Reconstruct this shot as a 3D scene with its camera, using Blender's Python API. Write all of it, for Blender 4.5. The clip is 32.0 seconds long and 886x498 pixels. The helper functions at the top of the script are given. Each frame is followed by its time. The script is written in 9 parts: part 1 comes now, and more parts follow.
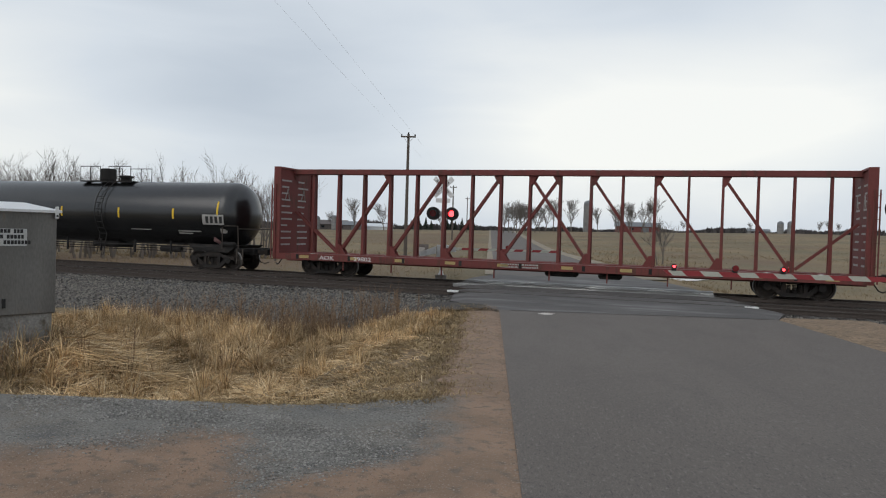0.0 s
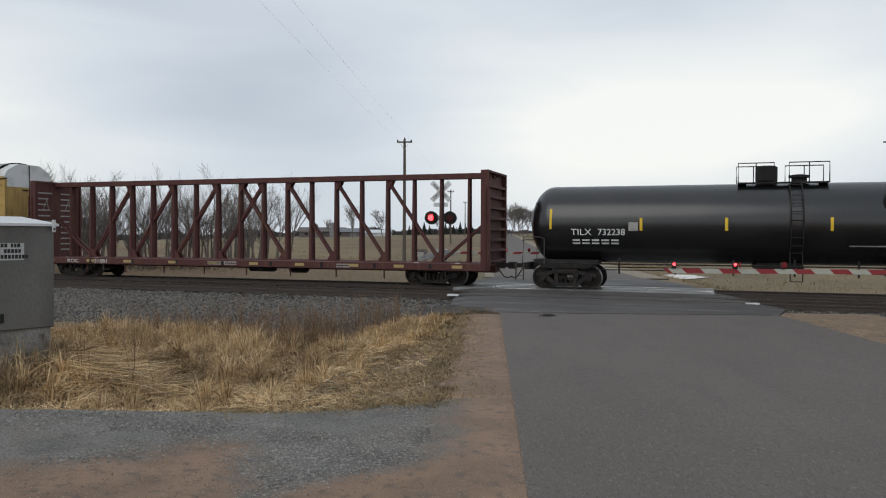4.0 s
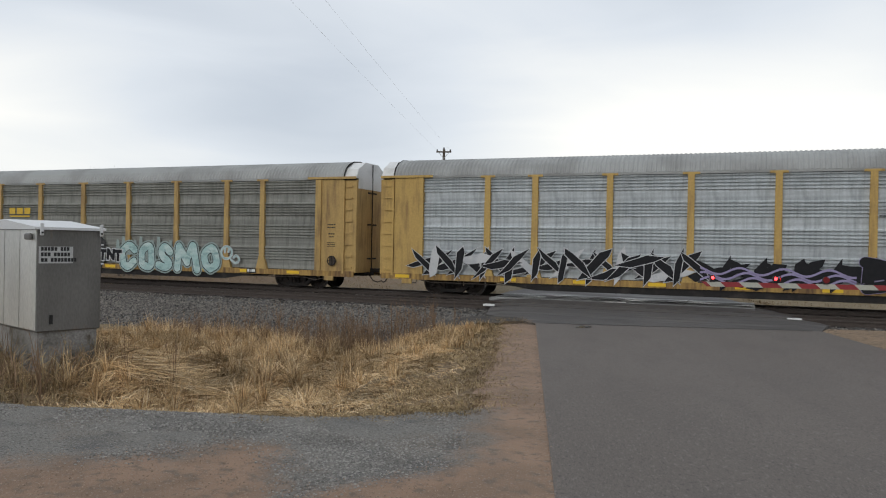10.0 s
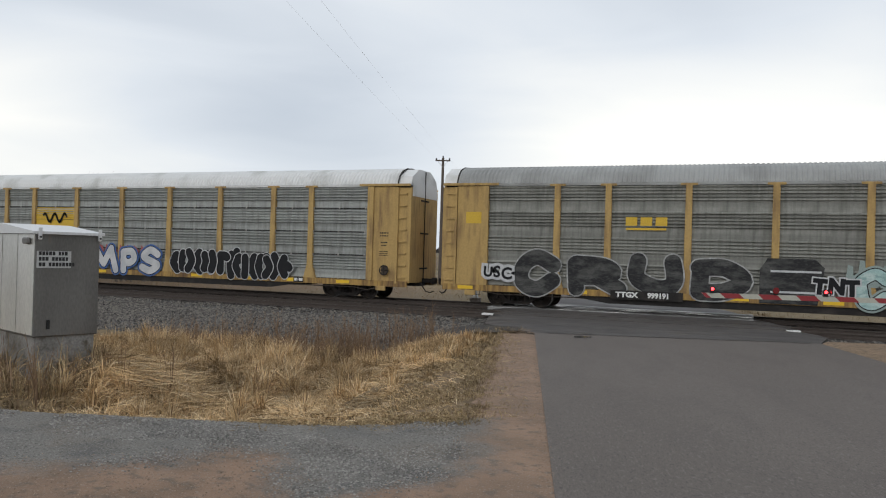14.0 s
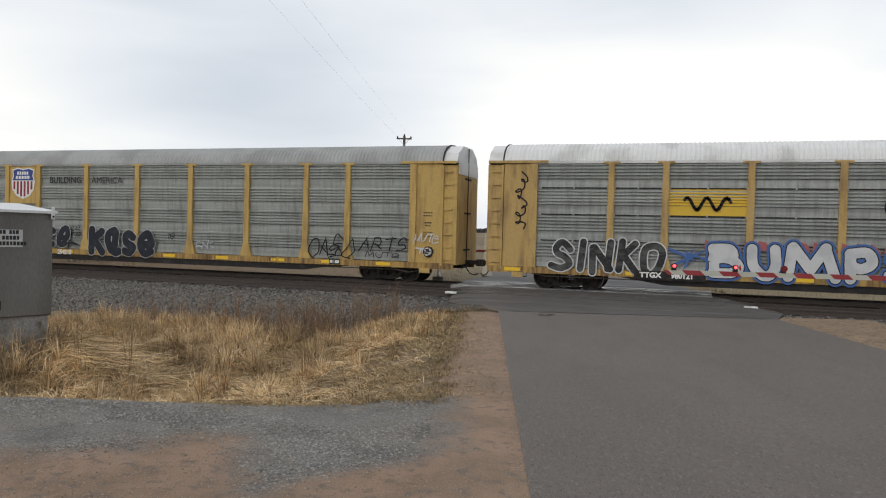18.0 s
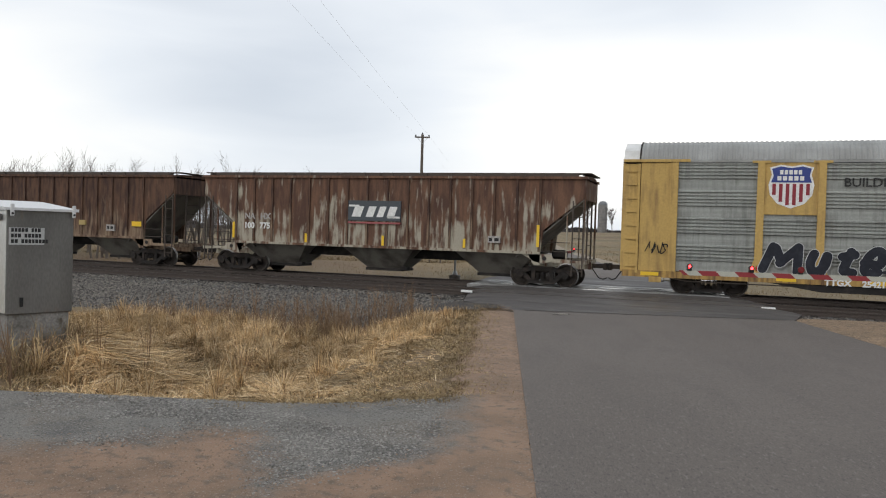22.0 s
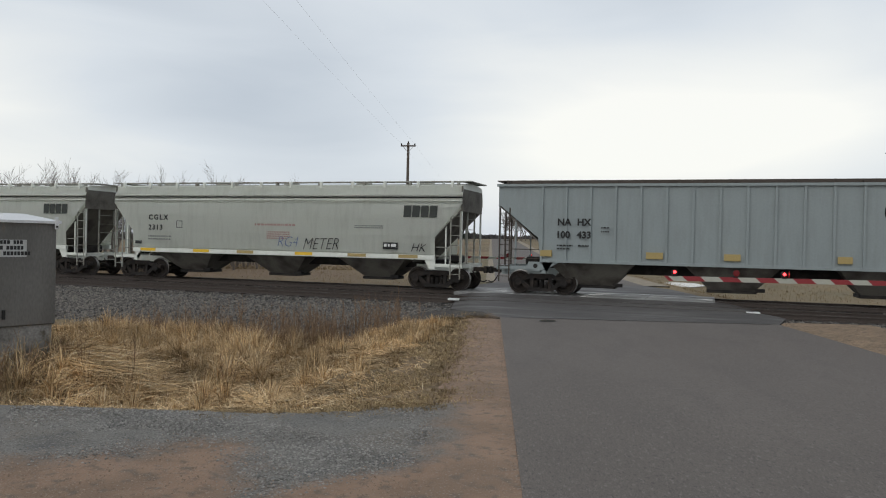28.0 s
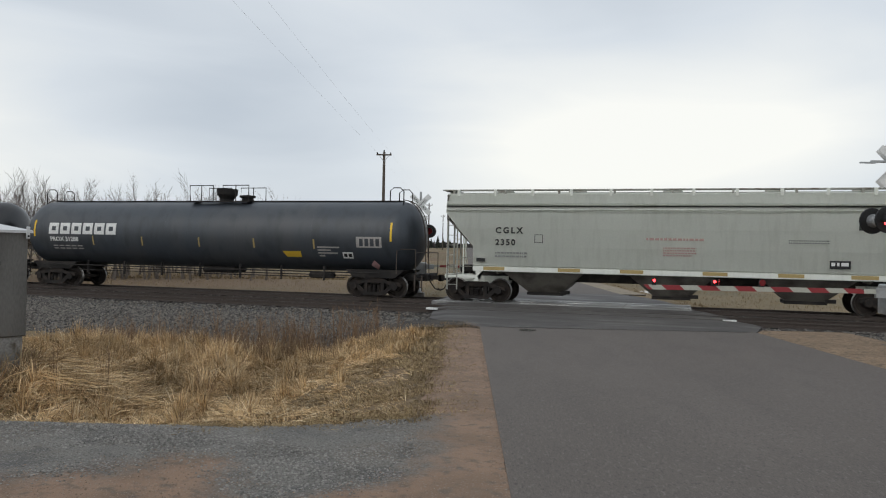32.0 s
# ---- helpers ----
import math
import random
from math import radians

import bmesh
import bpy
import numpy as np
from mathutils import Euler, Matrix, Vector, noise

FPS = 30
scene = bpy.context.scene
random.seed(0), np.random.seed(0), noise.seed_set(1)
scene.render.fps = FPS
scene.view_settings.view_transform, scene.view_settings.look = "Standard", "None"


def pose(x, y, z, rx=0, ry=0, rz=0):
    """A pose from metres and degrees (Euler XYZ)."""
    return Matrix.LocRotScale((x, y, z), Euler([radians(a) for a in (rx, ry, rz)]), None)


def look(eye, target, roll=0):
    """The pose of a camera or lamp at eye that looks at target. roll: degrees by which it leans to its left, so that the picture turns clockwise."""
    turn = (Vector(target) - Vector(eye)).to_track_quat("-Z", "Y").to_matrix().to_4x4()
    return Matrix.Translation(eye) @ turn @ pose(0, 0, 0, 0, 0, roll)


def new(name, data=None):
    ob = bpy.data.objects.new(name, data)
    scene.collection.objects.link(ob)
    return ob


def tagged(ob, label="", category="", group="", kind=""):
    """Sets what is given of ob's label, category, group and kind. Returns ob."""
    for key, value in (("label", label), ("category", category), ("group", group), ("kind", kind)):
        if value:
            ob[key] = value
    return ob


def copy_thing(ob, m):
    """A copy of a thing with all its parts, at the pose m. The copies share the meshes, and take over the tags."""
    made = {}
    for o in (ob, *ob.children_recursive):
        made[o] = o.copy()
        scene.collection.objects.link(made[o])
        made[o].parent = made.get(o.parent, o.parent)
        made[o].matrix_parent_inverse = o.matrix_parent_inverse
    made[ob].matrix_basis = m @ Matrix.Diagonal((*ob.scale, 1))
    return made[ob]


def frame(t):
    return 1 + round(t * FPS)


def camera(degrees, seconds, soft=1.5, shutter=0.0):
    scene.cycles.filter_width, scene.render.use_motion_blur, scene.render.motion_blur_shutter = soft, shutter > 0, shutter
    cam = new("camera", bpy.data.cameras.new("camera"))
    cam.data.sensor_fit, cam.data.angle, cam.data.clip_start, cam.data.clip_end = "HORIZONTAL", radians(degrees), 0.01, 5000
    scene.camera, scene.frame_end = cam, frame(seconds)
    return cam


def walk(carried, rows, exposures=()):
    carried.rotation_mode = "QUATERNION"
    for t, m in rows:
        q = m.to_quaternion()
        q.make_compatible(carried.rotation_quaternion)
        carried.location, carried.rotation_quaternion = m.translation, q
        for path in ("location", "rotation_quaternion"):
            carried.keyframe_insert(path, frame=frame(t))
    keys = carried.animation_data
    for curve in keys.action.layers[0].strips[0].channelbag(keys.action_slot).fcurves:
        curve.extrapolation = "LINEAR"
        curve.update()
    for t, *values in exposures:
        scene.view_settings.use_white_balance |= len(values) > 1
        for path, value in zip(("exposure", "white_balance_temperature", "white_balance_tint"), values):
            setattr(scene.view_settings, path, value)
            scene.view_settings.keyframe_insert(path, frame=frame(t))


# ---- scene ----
from math import sin, cos, pi, sqrt, atan2

cam = camera(60.1, 32.0, soft=1.1)
# seconds, place in metres, yaw, pitch, roll of the held camera
PATH = [
    (0.0, 0.000, -30.600, 2.050, 18.80, -1.30, -1.72),
    (0.5, -0.073, -30.529, 2.019, 18.69, -1.17, -1.48),
    (1.0, -0.071, -30.535, 2.019, 18.66, -1.10, -1.34),
    (1.5, -0.075, -30.533, 2.024, 18.62, -1.16, -1.23),
    (2.0, -0.060, -30.547, 2.021, 18.67, -1.12, -1.22),
    (2.5, -0.058, -30.547, 2.025, 18.68, -1.17, -1.19),
    (4.5, 0.016, -30.574, 2.031, 18.84, -0.82, 0.06),
    (5.0, 0.050, -30.588, 2.018, 19.23, -0.60, 0.11),
    (5.5, 0.060, -30.598, 2.022, 19.87, -0.79, 0.12),
    (6.0, 0.064, -30.616, 2.026, 20.52, -0.95, 0.41),
    (6.5, 0.070, -30.635, 2.030, 20.88, -1.01, 0.18),
    (7.0, 0.055, -30.629, 1.998, 20.95, -0.89, 0.31),
    (7.5, 0.043, -30.639, 2.010, 21.00, -0.89, -0.04),
    (8.0, 0.054, -30.638, 2.021, 21.24, -0.88, -0.64),
    (8.5, 0.069, -30.646, 2.023, 21.37, -0.77, -0.83),
    (9.0, 0.052, -30.644, 2.016, 21.38, -0.58, -1.02),
    (9.5, 0.058, -30.640, 2.020, 21.50, -0.45, -1.06),
    (10.0, 0.067, -30.648, 2.026, 21.56, -0.26, -1.04),
    (10.5, 0.034, -30.630, 2.025, 21.58, -0.05, -1.05),
    (11.0, 0.050, -30.639, 2.031, 21.74, 0.11, -1.03),
    (11.5, 0.035, -30.639, 2.037, 21.75, 0.22, -1.22),
    (12.0, 0.037, -30.643, 2.031, 21.78, 0.40, -1.30),
    (12.5, 0.022, -30.637, 2.029, 21.62, 0.54, -1.53),
    (13.0, 0.027, -30.633, 2.034, 21.58, 0.56, -1.90),
    (13.5, 0.031, -30.626, 2.033, 21.55, 0.55, -1.60),
    (14.0, 0.009, -30.614, 2.021, 21.39, 0.39, -1.61),
    (14.5, -0.022, -30.589, 2.031, 21.03, 0.16, -1.68),
    (16.5, -0.113, -30.523, 2.007, 19.37, -0.86, -0.92),
    (17.0, -0.108, -30.529, 2.011, 18.96, -0.93, -0.82),
    (17.5, -0.103, -30.524, 2.013, 18.57, -1.08, -0.80),
    (18.0, -0.112, -30.525, 1.997, 18.45, -1.10, -1.48),
    (18.5, -0.096, -30.519, 2.004, 18.70, -1.11, -2.22),
    (19.0, -0.100, -30.541, 2.011, 18.98, -1.09, -2.54),
    (19.5, -0.102, -30.550, 2.022, 19.26, -1.09, -2.42),
    (20.0, -0.082, -30.573, 2.030, 19.34, -1.09, -2.03),
    (20.5, -0.075, -30.569, 2.030, 19.34, -1.10, -1.80),
    (21.0, -0.069, -30.552, 2.023, 19.46, -1.11, -1.82),
    (21.5, -0.038, -30.562, 2.031, 19.65, -1.22, -1.95),
    (22.0, -0.007, -30.585, 2.027, 19.84, -1.28, -1.73),
    (22.5, 0.032, -30.605, 2.035, 20.00, -1.34, -1.73),
    (23.0, 0.026, -30.614, 2.026, 19.96, -1.29, -1.83),
    (23.5, 0.016, -30.611, 2.027, 19.91, -1.20, -1.78),
    (24.0, 0.019, -30.621, 2.032, 19.48, -1.01, -1.60),
    (24.5, 0.026, -30.607, 2.011, 19.15, -0.66, -1.31),
    (26.5, 0.023, -30.589, 2.019, 18.04, -0.48, -0.82),
    (27.0, 0.009, -30.581, 2.015, 18.31, -0.50, -1.06),
    (27.5, 0.021, -30.584, 2.013, 18.64, -0.55, -1.24),
    (28.0, 0.016, -30.586, 2.021, 18.86, -0.63, -1.18),
    (28.5, 0.013, -30.595, 2.023, 19.05, -0.75, -1.13),
    (29.0, 0.020, -30.598, 2.028, 19.16, -0.87, -0.99),
    (29.5, 0.023, -30.601, 2.021, 18.98, -0.96, -0.78),
    (30.0, -0.016, -30.563, 2.024, 18.58, -0.95, -1.09),
    (30.5, -0.064, -30.531, 2.029, 18.27, -0.83, -1.36),
    (31.0, -0.111, -30.507, 2.012, 17.96, -0.58, -1.78),
    (31.5, -0.106, -30.520, 2.020, 17.52, -0.20, -1.81),
    (32.0, -0.128, -30.510, 2.020, 16.98, 0.08, -1.08),
]
walk(cam, [(t, pose(x, y, z, 90 + pitch, roll, yaw)) for t, x, y, z, yaw, pitch, roll in PATH],
     exposures=[(0.0, 0.0, 6390, 8.5), (6.0, -0.02, 6390, 8.5), (7.2, -0.04, 6410, 8.5), (9.0, 0.12, 6480, 9.5), (14.0, 0.15, 6500, 9.5), (17.0, 0.2, 6640, 10), (18.0, 0.26, 6680, 10), (20.0, 0.27, 6660, 10),
                (21.5, 0.3, 6620, 10), (23.0, 0.32, 6600, 10), (24.5, 0.22, 6560, 9.5), (27.0, 0.03, 6500, 8.5), (32.0, 0.03, 6480, 8.5)])

# ---------------------------------------------------------------- light
SUN_AZ, SUN_EL = radians(200), radians(38)


def make_world():
    """Overcast afternoon sky: blue-grey cloud sheet with bright breaks low over the horizon."""
    w = bpy.data.worlds.new("overcast_sky")
    scene.world = w
    w.use_nodes = True
    nt = w.node_tree
    nt.nodes.clear()
    out = nt.nodes.new("ShaderNodeOutputWorld")
    bg = nt.nodes.new("ShaderNodeBackground")
    sky = nt.nodes.new("ShaderNodeTexSky")
    sky.sky_type, sky.sun_disc = "NISHITA", False
    sky.sun_elevation, sky.sun_rotation = SUN_EL, SUN_AZ
    sky.air_density, sky.dust_density = 1.0, 2.0
    dim = nt.nodes.new("ShaderNodeVectorMath")
    dim.operation = "SCALE"
    dim.inputs["Scale"].default_value = 0.07
    nt.links.new(sky.outputs[0], dim.inputs[0])
    tc = nt.nodes.new("ShaderNodeTexCoord")
    sep = nt.nodes.new("ShaderNodeSeparateXYZ")
    nt.links.new(tc.outputs["Generated"], sep.inputs[0])

    def calc(op, a, b=0.0, c=0.0):
        n = nt.nodes.new("ShaderNodeMath")
        n.operation = op
        for i, v in enumerate((a, b, c)):
            if isinstance(v, (int, float)):
                n.inputs[i].default_value = v
            else:
                nt.links.new(v, n.inputs[i])
        return n.outputs[0]

    def clouds(scale, loc, size, detail, rough):
        mp = nt.nodes.new("ShaderNodeMapping")
        mp.inputs["Scale"].default_value, mp.inputs["Location"].default_value = scale, loc
        nt.links.new(tc.outputs["Generated"], mp.inputs[0])
        n = nt.nodes.new("ShaderNodeTexNoise")
        n.inputs["Scale"].default_value, n.inputs["Detail"].default_value = size, detail
        n.inputs["Roughness"].default_value, n.inputs["Distortion"].default_value = rough, 0.5
        nt.links.new(mp.outputs[0], n.inputs[0])
        return n.outputs["Fac"]

    big = clouds((1.0, 1.0, 2.6), (0.3, 0.1, 0.25), 1.3, 3.0, 0.4)
    fine = clouds((1.0, 1.0, 4.0), (1.3, 0.7, 0.0), 3.2, 6.0, 0.5)
    # the sheet is thinner low down, in broad gaps that alternate round the horizon
    bearing = calc("ARCTAN2", sep.outputs[0], sep.outputs[1])
    gaps = calc("COSINE", calc("MULTIPLY_ADD", bearing, 6.6, 0.25))
    low = calc("POWER", calc("MAXIMUM", calc("SUBTRACT", 1.0, calc("ABSOLUTE", calc("MULTIPLY", calc("SUBTRACT", sep.outputs[2], 0.14), 7.2))), 0.0), 1.2)
    thin = calc("MULTIPLY", low, calc("MULTIPLY_ADD", gaps, 0.27, 0.15))
    total = calc("ADD", calc("ADD", calc("MULTIPLY", big, 0.62), calc("MULTIPLY", fine, 0.22)), thin)
    ramp = nt.nodes.new("ShaderNodeValToRGB")
    el = ramp.color_ramp.elements
    el[0].position, el[0].color = 0.30, (0.545, 0.60, 0.675, 1)
    el[1].position, el[1].color = 0.74, (1.02, 1.01, 0.965, 1)
    mid = el.new(0.50)
    mid.color = (0.73, 0.775, 0.83, 1)
    nt.links.new(total, ramp.inputs[0])
    mix = nt.nodes.new("ShaderNodeMix")
    mix.data_type = "RGBA"
    mix.inputs[0].default_value = 0.9
    nt.links.new(dim.outputs[0], mix.inputs[6])
    nt.links.new(ramp.outputs[0], mix.inputs[7])
    nt.links.new(mix.outputs[2], bg.inputs[0])
    bg.inputs[1].default_value = 1.0
    nt.links.new(bg.outputs[0], out.inputs[0])


make_world()
sun = new("sun", bpy.data.lights.new("sun", "SUN"))
sun.data.energy, sun.data.angle, sun.data.color = 0.6, radians(40), (1.0, 0.96, 0.9)
sun.matrix_world = look((0, 0, 50), (50 * sin(SUN_AZ) * -1, 50 * cos(SUN_AZ) * -1, 50 - 50 * math.tan(SUN_EL)))


# ---------------------------------------------------------------- materials
def material(name, base, rough=0.8, metal=0.0, spots=None, spot_scale=1.5, spot_low=0.45, spot_high=0.62, grain=0.15, grain_scale=40.0,
             bump=0.2, bump_scale=60.0, vary=0.0, stretch=(1, 1, 1), spec=0.4, bump_dist=0.01, wet=None, turn=0.0):
    """A weathered surface: base colour, blotches of other colours, fine grain and relief. wet: (roughness, scale, low, high) of damp films."""
    m = bpy.data.materials.new(name)
    m.use_nodes = True
    nt = m.node_tree
    b = nt.nodes["Principled BSDF"]
    b.inputs["Roughness"].default_value, b.inputs["Metallic"].default_value = rough, metal
    b.inputs["Specular IOR Level"].default_value = spec
    tc = nt.nodes.new("ShaderNodeTexCoord")
    mp = nt.nodes.new("ShaderNodeMapping")
    mp.vector_type = "TEXTURE"
    mp.inputs["Scale"].default_value = [1 / v for v in stretch]
    mp.inputs["Rotation"].default_value = (0, 0, radians(turn))
    nt.links.new(tc.outputs["Object"], mp.inputs[0])
    col = nt.nodes.new("ShaderNodeRGB")
    col.outputs[0].default_value = (*base, 1)
    last = col.outputs[0]

    def mixed(a, bcol, fac, mode="MIX"):
        mx = nt.nodes.new("ShaderNodeMix")
        mx.data_type, mx.blend_type = "RGBA", mode
        nt.links.new(a, mx.inputs[6])
        if isinstance(bcol, tuple):
            mx.inputs[7].default_value = (*bcol, 1)
        else:
            nt.links.new(bcol, mx.inputs[7])
        if isinstance(fac, float):
            mx.inputs[0].default_value = fac
        else:
            nt.links.new(fac, mx.inputs[0])
        return mx.outputs[2]

    def noise_fac(scale, lo, hi, detail=6.0):
        n = nt.nodes.new("ShaderNodeTexNoise")
        n.inputs["Scale"].default_value, n.inputs["Detail"].default_value = scale, detail
        nt.links.new(mp.outputs[0], n.inputs[0])
        r = nt.nodes.new("ShaderNodeMapRange")
        r.inputs[1].default_value, r.inputs[2].default_value = lo, hi
        nt.links.new(n.outputs["Fac"], r.inputs[0])
        return r.outputs[0]

    for s in (spots or []):
        c, sc, lo, hi = s
        last = mixed(last, c, noise_fac(sc, lo, hi))
    if grain:
        g = noise_fac(grain_scale, 0.3, 0.7, 3.0)
        rg = nt.nodes.new("ShaderNodeMapRange")
        rg.inputs[3].default_value, rg.inputs[4].default_value = 1 - grain, 1 + grain
        nt.links.new(g, rg.inputs[0])
        last = mixed(last, rg.outputs[0], 1.0, "MULTIPLY")
    if vary:
        oi = nt.nodes.new("ShaderNodeObjectInfo")
        rv = nt.nodes.new("ShaderNodeMapRange")
        rv.inputs[3].default_value, rv.inputs[4].default_value = 1 - vary, 1 + vary
        nt.links.new(oi.outputs["Random"], rv.inputs[0])
        last = mixed(last, rv.outputs[0], 1.0, "MULTIPLY")
    nt.links.new(last, b.inputs["Base Color"])
    if wet:
        # films of water: smooth where the noise runs high
        rw = nt.nodes.new("ShaderNodeMapRange")
        rw.inputs[3].default_value, rw.inputs[4].default_value = rough, wet[0]
        nt.links.new(noise_fac(wet[1], wet[2], wet[3], 4.0), rw.inputs[0])
        nt.links.new(rw.outputs[0], b.inputs["Roughness"])
    if bump:
        nb = nt.nodes.new("ShaderNodeTexNoise")
        nb.inputs["Scale"].default_value, nb.inputs["Detail"].default_value = bump_scale, 4.0
        nt.links.new(mp.outputs[0], nb.inputs[0])
        bn = nt.nodes.new("ShaderNodeBump")
        bn.inputs["Strength"].default_value, bn.inputs["Distance"].default_value = bump, bump_dist
        nt.links.new(nb.outputs["Fac"], bn.inputs["Height"])
        nt.links.new(bn.outputs[0], b.inputs["Normal"])
    return m


def glow(name, color, strength):
    m = bpy.data.materials.new(name)
    m.use_nodes = True
    b = m.node_tree.nodes["Principled BSDF"]
    b.inputs["Base Color"].default_value = (*color, 1)
    b.inputs["Emission Color"].default_value = (*color, 1)
    b.inputs["Emission Strength"].default_value = strength
    return m


# ---------------------------------------------------------------- mesh tools
def part(name, bm, mat, parent=None, label="", loc=None, smooth=False):
    me = bpy.data.meshes.new(name)
    bm.to_mesh(me)
    bm.free()
    if smooth:
        for p in me.polygons:
            p.use_smooth = True
    for m in (mat if isinstance(mat, (list, tuple)) else [mat]):
        me.materials.append(m)
    ob = new(name, me)
    if parent:
        ob.parent = parent
    if loc:
        ob.location = loc
    if label:
        tagged(ob, label)
    return ob


def share(name, me, parent, m):
    """One more object on a mesh that exists."""
    ob = new(name, me)
    ob.parent = parent
    ob.matrix_basis = m
    return ob


def thing(name, label, category, group="", kind="", m=None):
    ob = new(name)
    ob.empty_display_size = 0.3
    if m is not None:
        ob.matrix_basis = m
    return tagged(ob, label, category, group, kind)


def box(bm, x0, x1, y0, y1, z0, z1, mi=0, bevel=0.0):
    vs = [bm.verts.new((x, y, z)) for z in (z0, z1) for y in (y0, y1) for x in (x0, x1)]
    fs = []
    for idx in ((0, 2, 3, 1), (4, 5, 7, 6), (0, 1, 5, 4), (2, 6, 7, 3), (0, 4, 6, 2), (1, 3, 7, 5)):
        f = bm.faces.new([vs[i] for i in idx])
        f.material_index = mi
        fs.append(f)
    if bevel:
        es = list({e for f in fs for e in f.edges})
        bmesh.ops.bevel(bm, geom=es, offset=bevel, segments=1, affect="EDGES")
    return vs


def boxes(*list_of, bevel=0.0):
    bm = bmesh.new()
    for b in list_of:
        box(bm, *b, bevel=bevel)
    return bm


def bar(bm, a, b, w, h=None, up=(0, 0, 1), mi=0):
    """A square bar from a to b."""
    a, b = Vector(a), Vector(b)
    h = h or w
    d = (b - a).normalized()
    u = Vector(up)
    if abs(d.dot(u)) > 0.98:
        u = Vector((0, 1, 0))
    s = d.cross(u).normalized()
    u = s.cross(d).normalized()
    vs = []
    for p in (a, b):
        for i, j in ((-1, -1), (1, -1), (1, 1), (-1, 1)):
            vs.append(bm.verts.new(p + s * (i * w / 2) + u * (j * h / 2)))
    for idx in ((3, 2, 1, 0), (4, 5, 6, 7), (0, 1, 5, 4), (1, 2, 6, 5), (2, 3, 7, 6), (3, 0, 4, 7)):
        bm.faces.new([vs[i] for i in idx]).material_index = mi


def tube(bm, pts, r, n=6, mi=0, cap=True, radii=None):
    """A round pipe along points."""
    pts = [Vector(p) for p in pts]
    rings = []
    for i, p in enumerate(pts):
        d = (pts[min(i + 1, len(pts) - 1)] - pts[max(i - 1, 0)]).normalized()
        ref = Vector((0, 0, 1)) if abs(d.z) < 0.9 else Vector((1, 0, 0))
        s = d.cross(ref).normalized()
        u = s.cross(d).normalized()
        rr = radii[i] if radii else r
        rings.append([bm.verts.new(p + s * (rr * cos(2 * pi * k / n)) + u * (rr * sin(2 * pi * k / n))) for k in range(n)])
    for a, b in zip(rings, rings[1:]):
        for k in range(n):
            f = bm.faces.new((a[k], a[(k + 1) % n], b[(k + 1) % n], b[k]))
            f.material_index = mi
    if cap:
        bm.faces.new(rings[0]).material_index = mi
        bm.faces.new(rings[-1][::-1]).material_index = mi


def lathe(bm, prof, n=24, axis="X", mi=0):
    """A turned body: prof is a list of (along, radius)."""
    rings = []
    for a, r in prof:
        ring = []
        for k in range(n):
            c, s = cos(2 * pi * k / n), sin(2 * pi * k / n)
            p = (a, r * c, r * s) if axis == "X" else (r * c, a, r * s) if axis == "Y" else (r * c, r * s, a)
            ring.append(bm.verts.new(p))
        rings.append(ring)
    for a, b in zip(rings, rings[1:]):
        for k in range(n):
            f = bm.faces.new((a[k], a[(k + 1) % n], b[(k + 1) % n], b[k]))
            f.material_index = mi
    bm.faces.new(rings[0]).material_index = mi
    bm.faces.new(rings[-1][::-1]).material_index = mi
    bmesh.ops.recalc_face_normals(bm, faces=bm.faces[:])


def prism(bm, outline, y0, y1, mi=0):
    """An outline in x, z pulled from y0 to y1."""
    a = [bm.verts.new((x, y0, z)) for x, z in outline]
    b = [bm.verts.new((x, y1, z)) for x, z in outline]
    n = len(outline)
    fs = [bm.faces.new(a), bm.faces.new(b[::-1])]
    for i in range(n):
        fs.append(bm.faces.new((a[(i + 1) % n], a[i], b[i], b[(i + 1) % n])))
    for f in fs:
        f.material_index = mi
    bmesh.ops.recalc_face_normals(bm, faces=fs)


def extrude_x(bm, outline, x0, x1, mi=0, closed=True):
    """An outline in y, z pulled from x0 to x1."""
    a = [bm.verts.new((x0, y, z)) for y, z in outline]
    b = [bm.verts.new((x1, y, z)) for y, z in outline]
    n = len(outline)
    fs = []
    for i in range(n if closed else n - 1):
        fs.append(bm.faces.new((a[i], a[(i + 1) % n], b[(i + 1) % n], b[i])))
    if closed:
        fs += [bm.faces.new(a[::-1]), bm.faces.new(b)]
    for f in fs:
        f.material_index = mi
    bmesh.ops.recalc_face_normals(bm, faces=fs)


# ---------------------------------------------------------------- the lie of the land
# Rail tops are z = 0; the tracks run along x. The road runs 15.3 degrees off square to them.
ROAD_YAW = 15.3
UX, UY = -sin(radians(ROAD_YAW)), cos(radians(ROAD_YAW))
NX, NY = UY, -UX
ROAD_L, ROAD_R = -7.76, -0.45
TRACK_FAR, TRACK_NEAR = 0.0, -4.30
EYE = (0.0, -30.6, 2.05)


def road_nv(x, y):
    return NX * x + NY * y, UX * x + UY * y


def road_xy(n, v):
    return NX * n + UX * v, NY * n + UY * v


def smooth(a, b, x):
    t = min(1.0, max(0.0, (x - a) / (b - a)))
    return t * t * (3 - 2 * t)


def skyline(az):
    """Slope at which the far land meets the sky, by bearing in degrees."""
    table = ((-60, -0.008), (-44, -0.008), (-27, 0.0), (-10, 0.0045), (-2, 0.0072), (6, 0.0098), (40, 0.0098))
    for (a, s), (b, q) in zip(table, table[1:]):
        if az <= b:
            return s + (q - s) * max(0.0, (az - a) / (b - a))
    return 0.0098


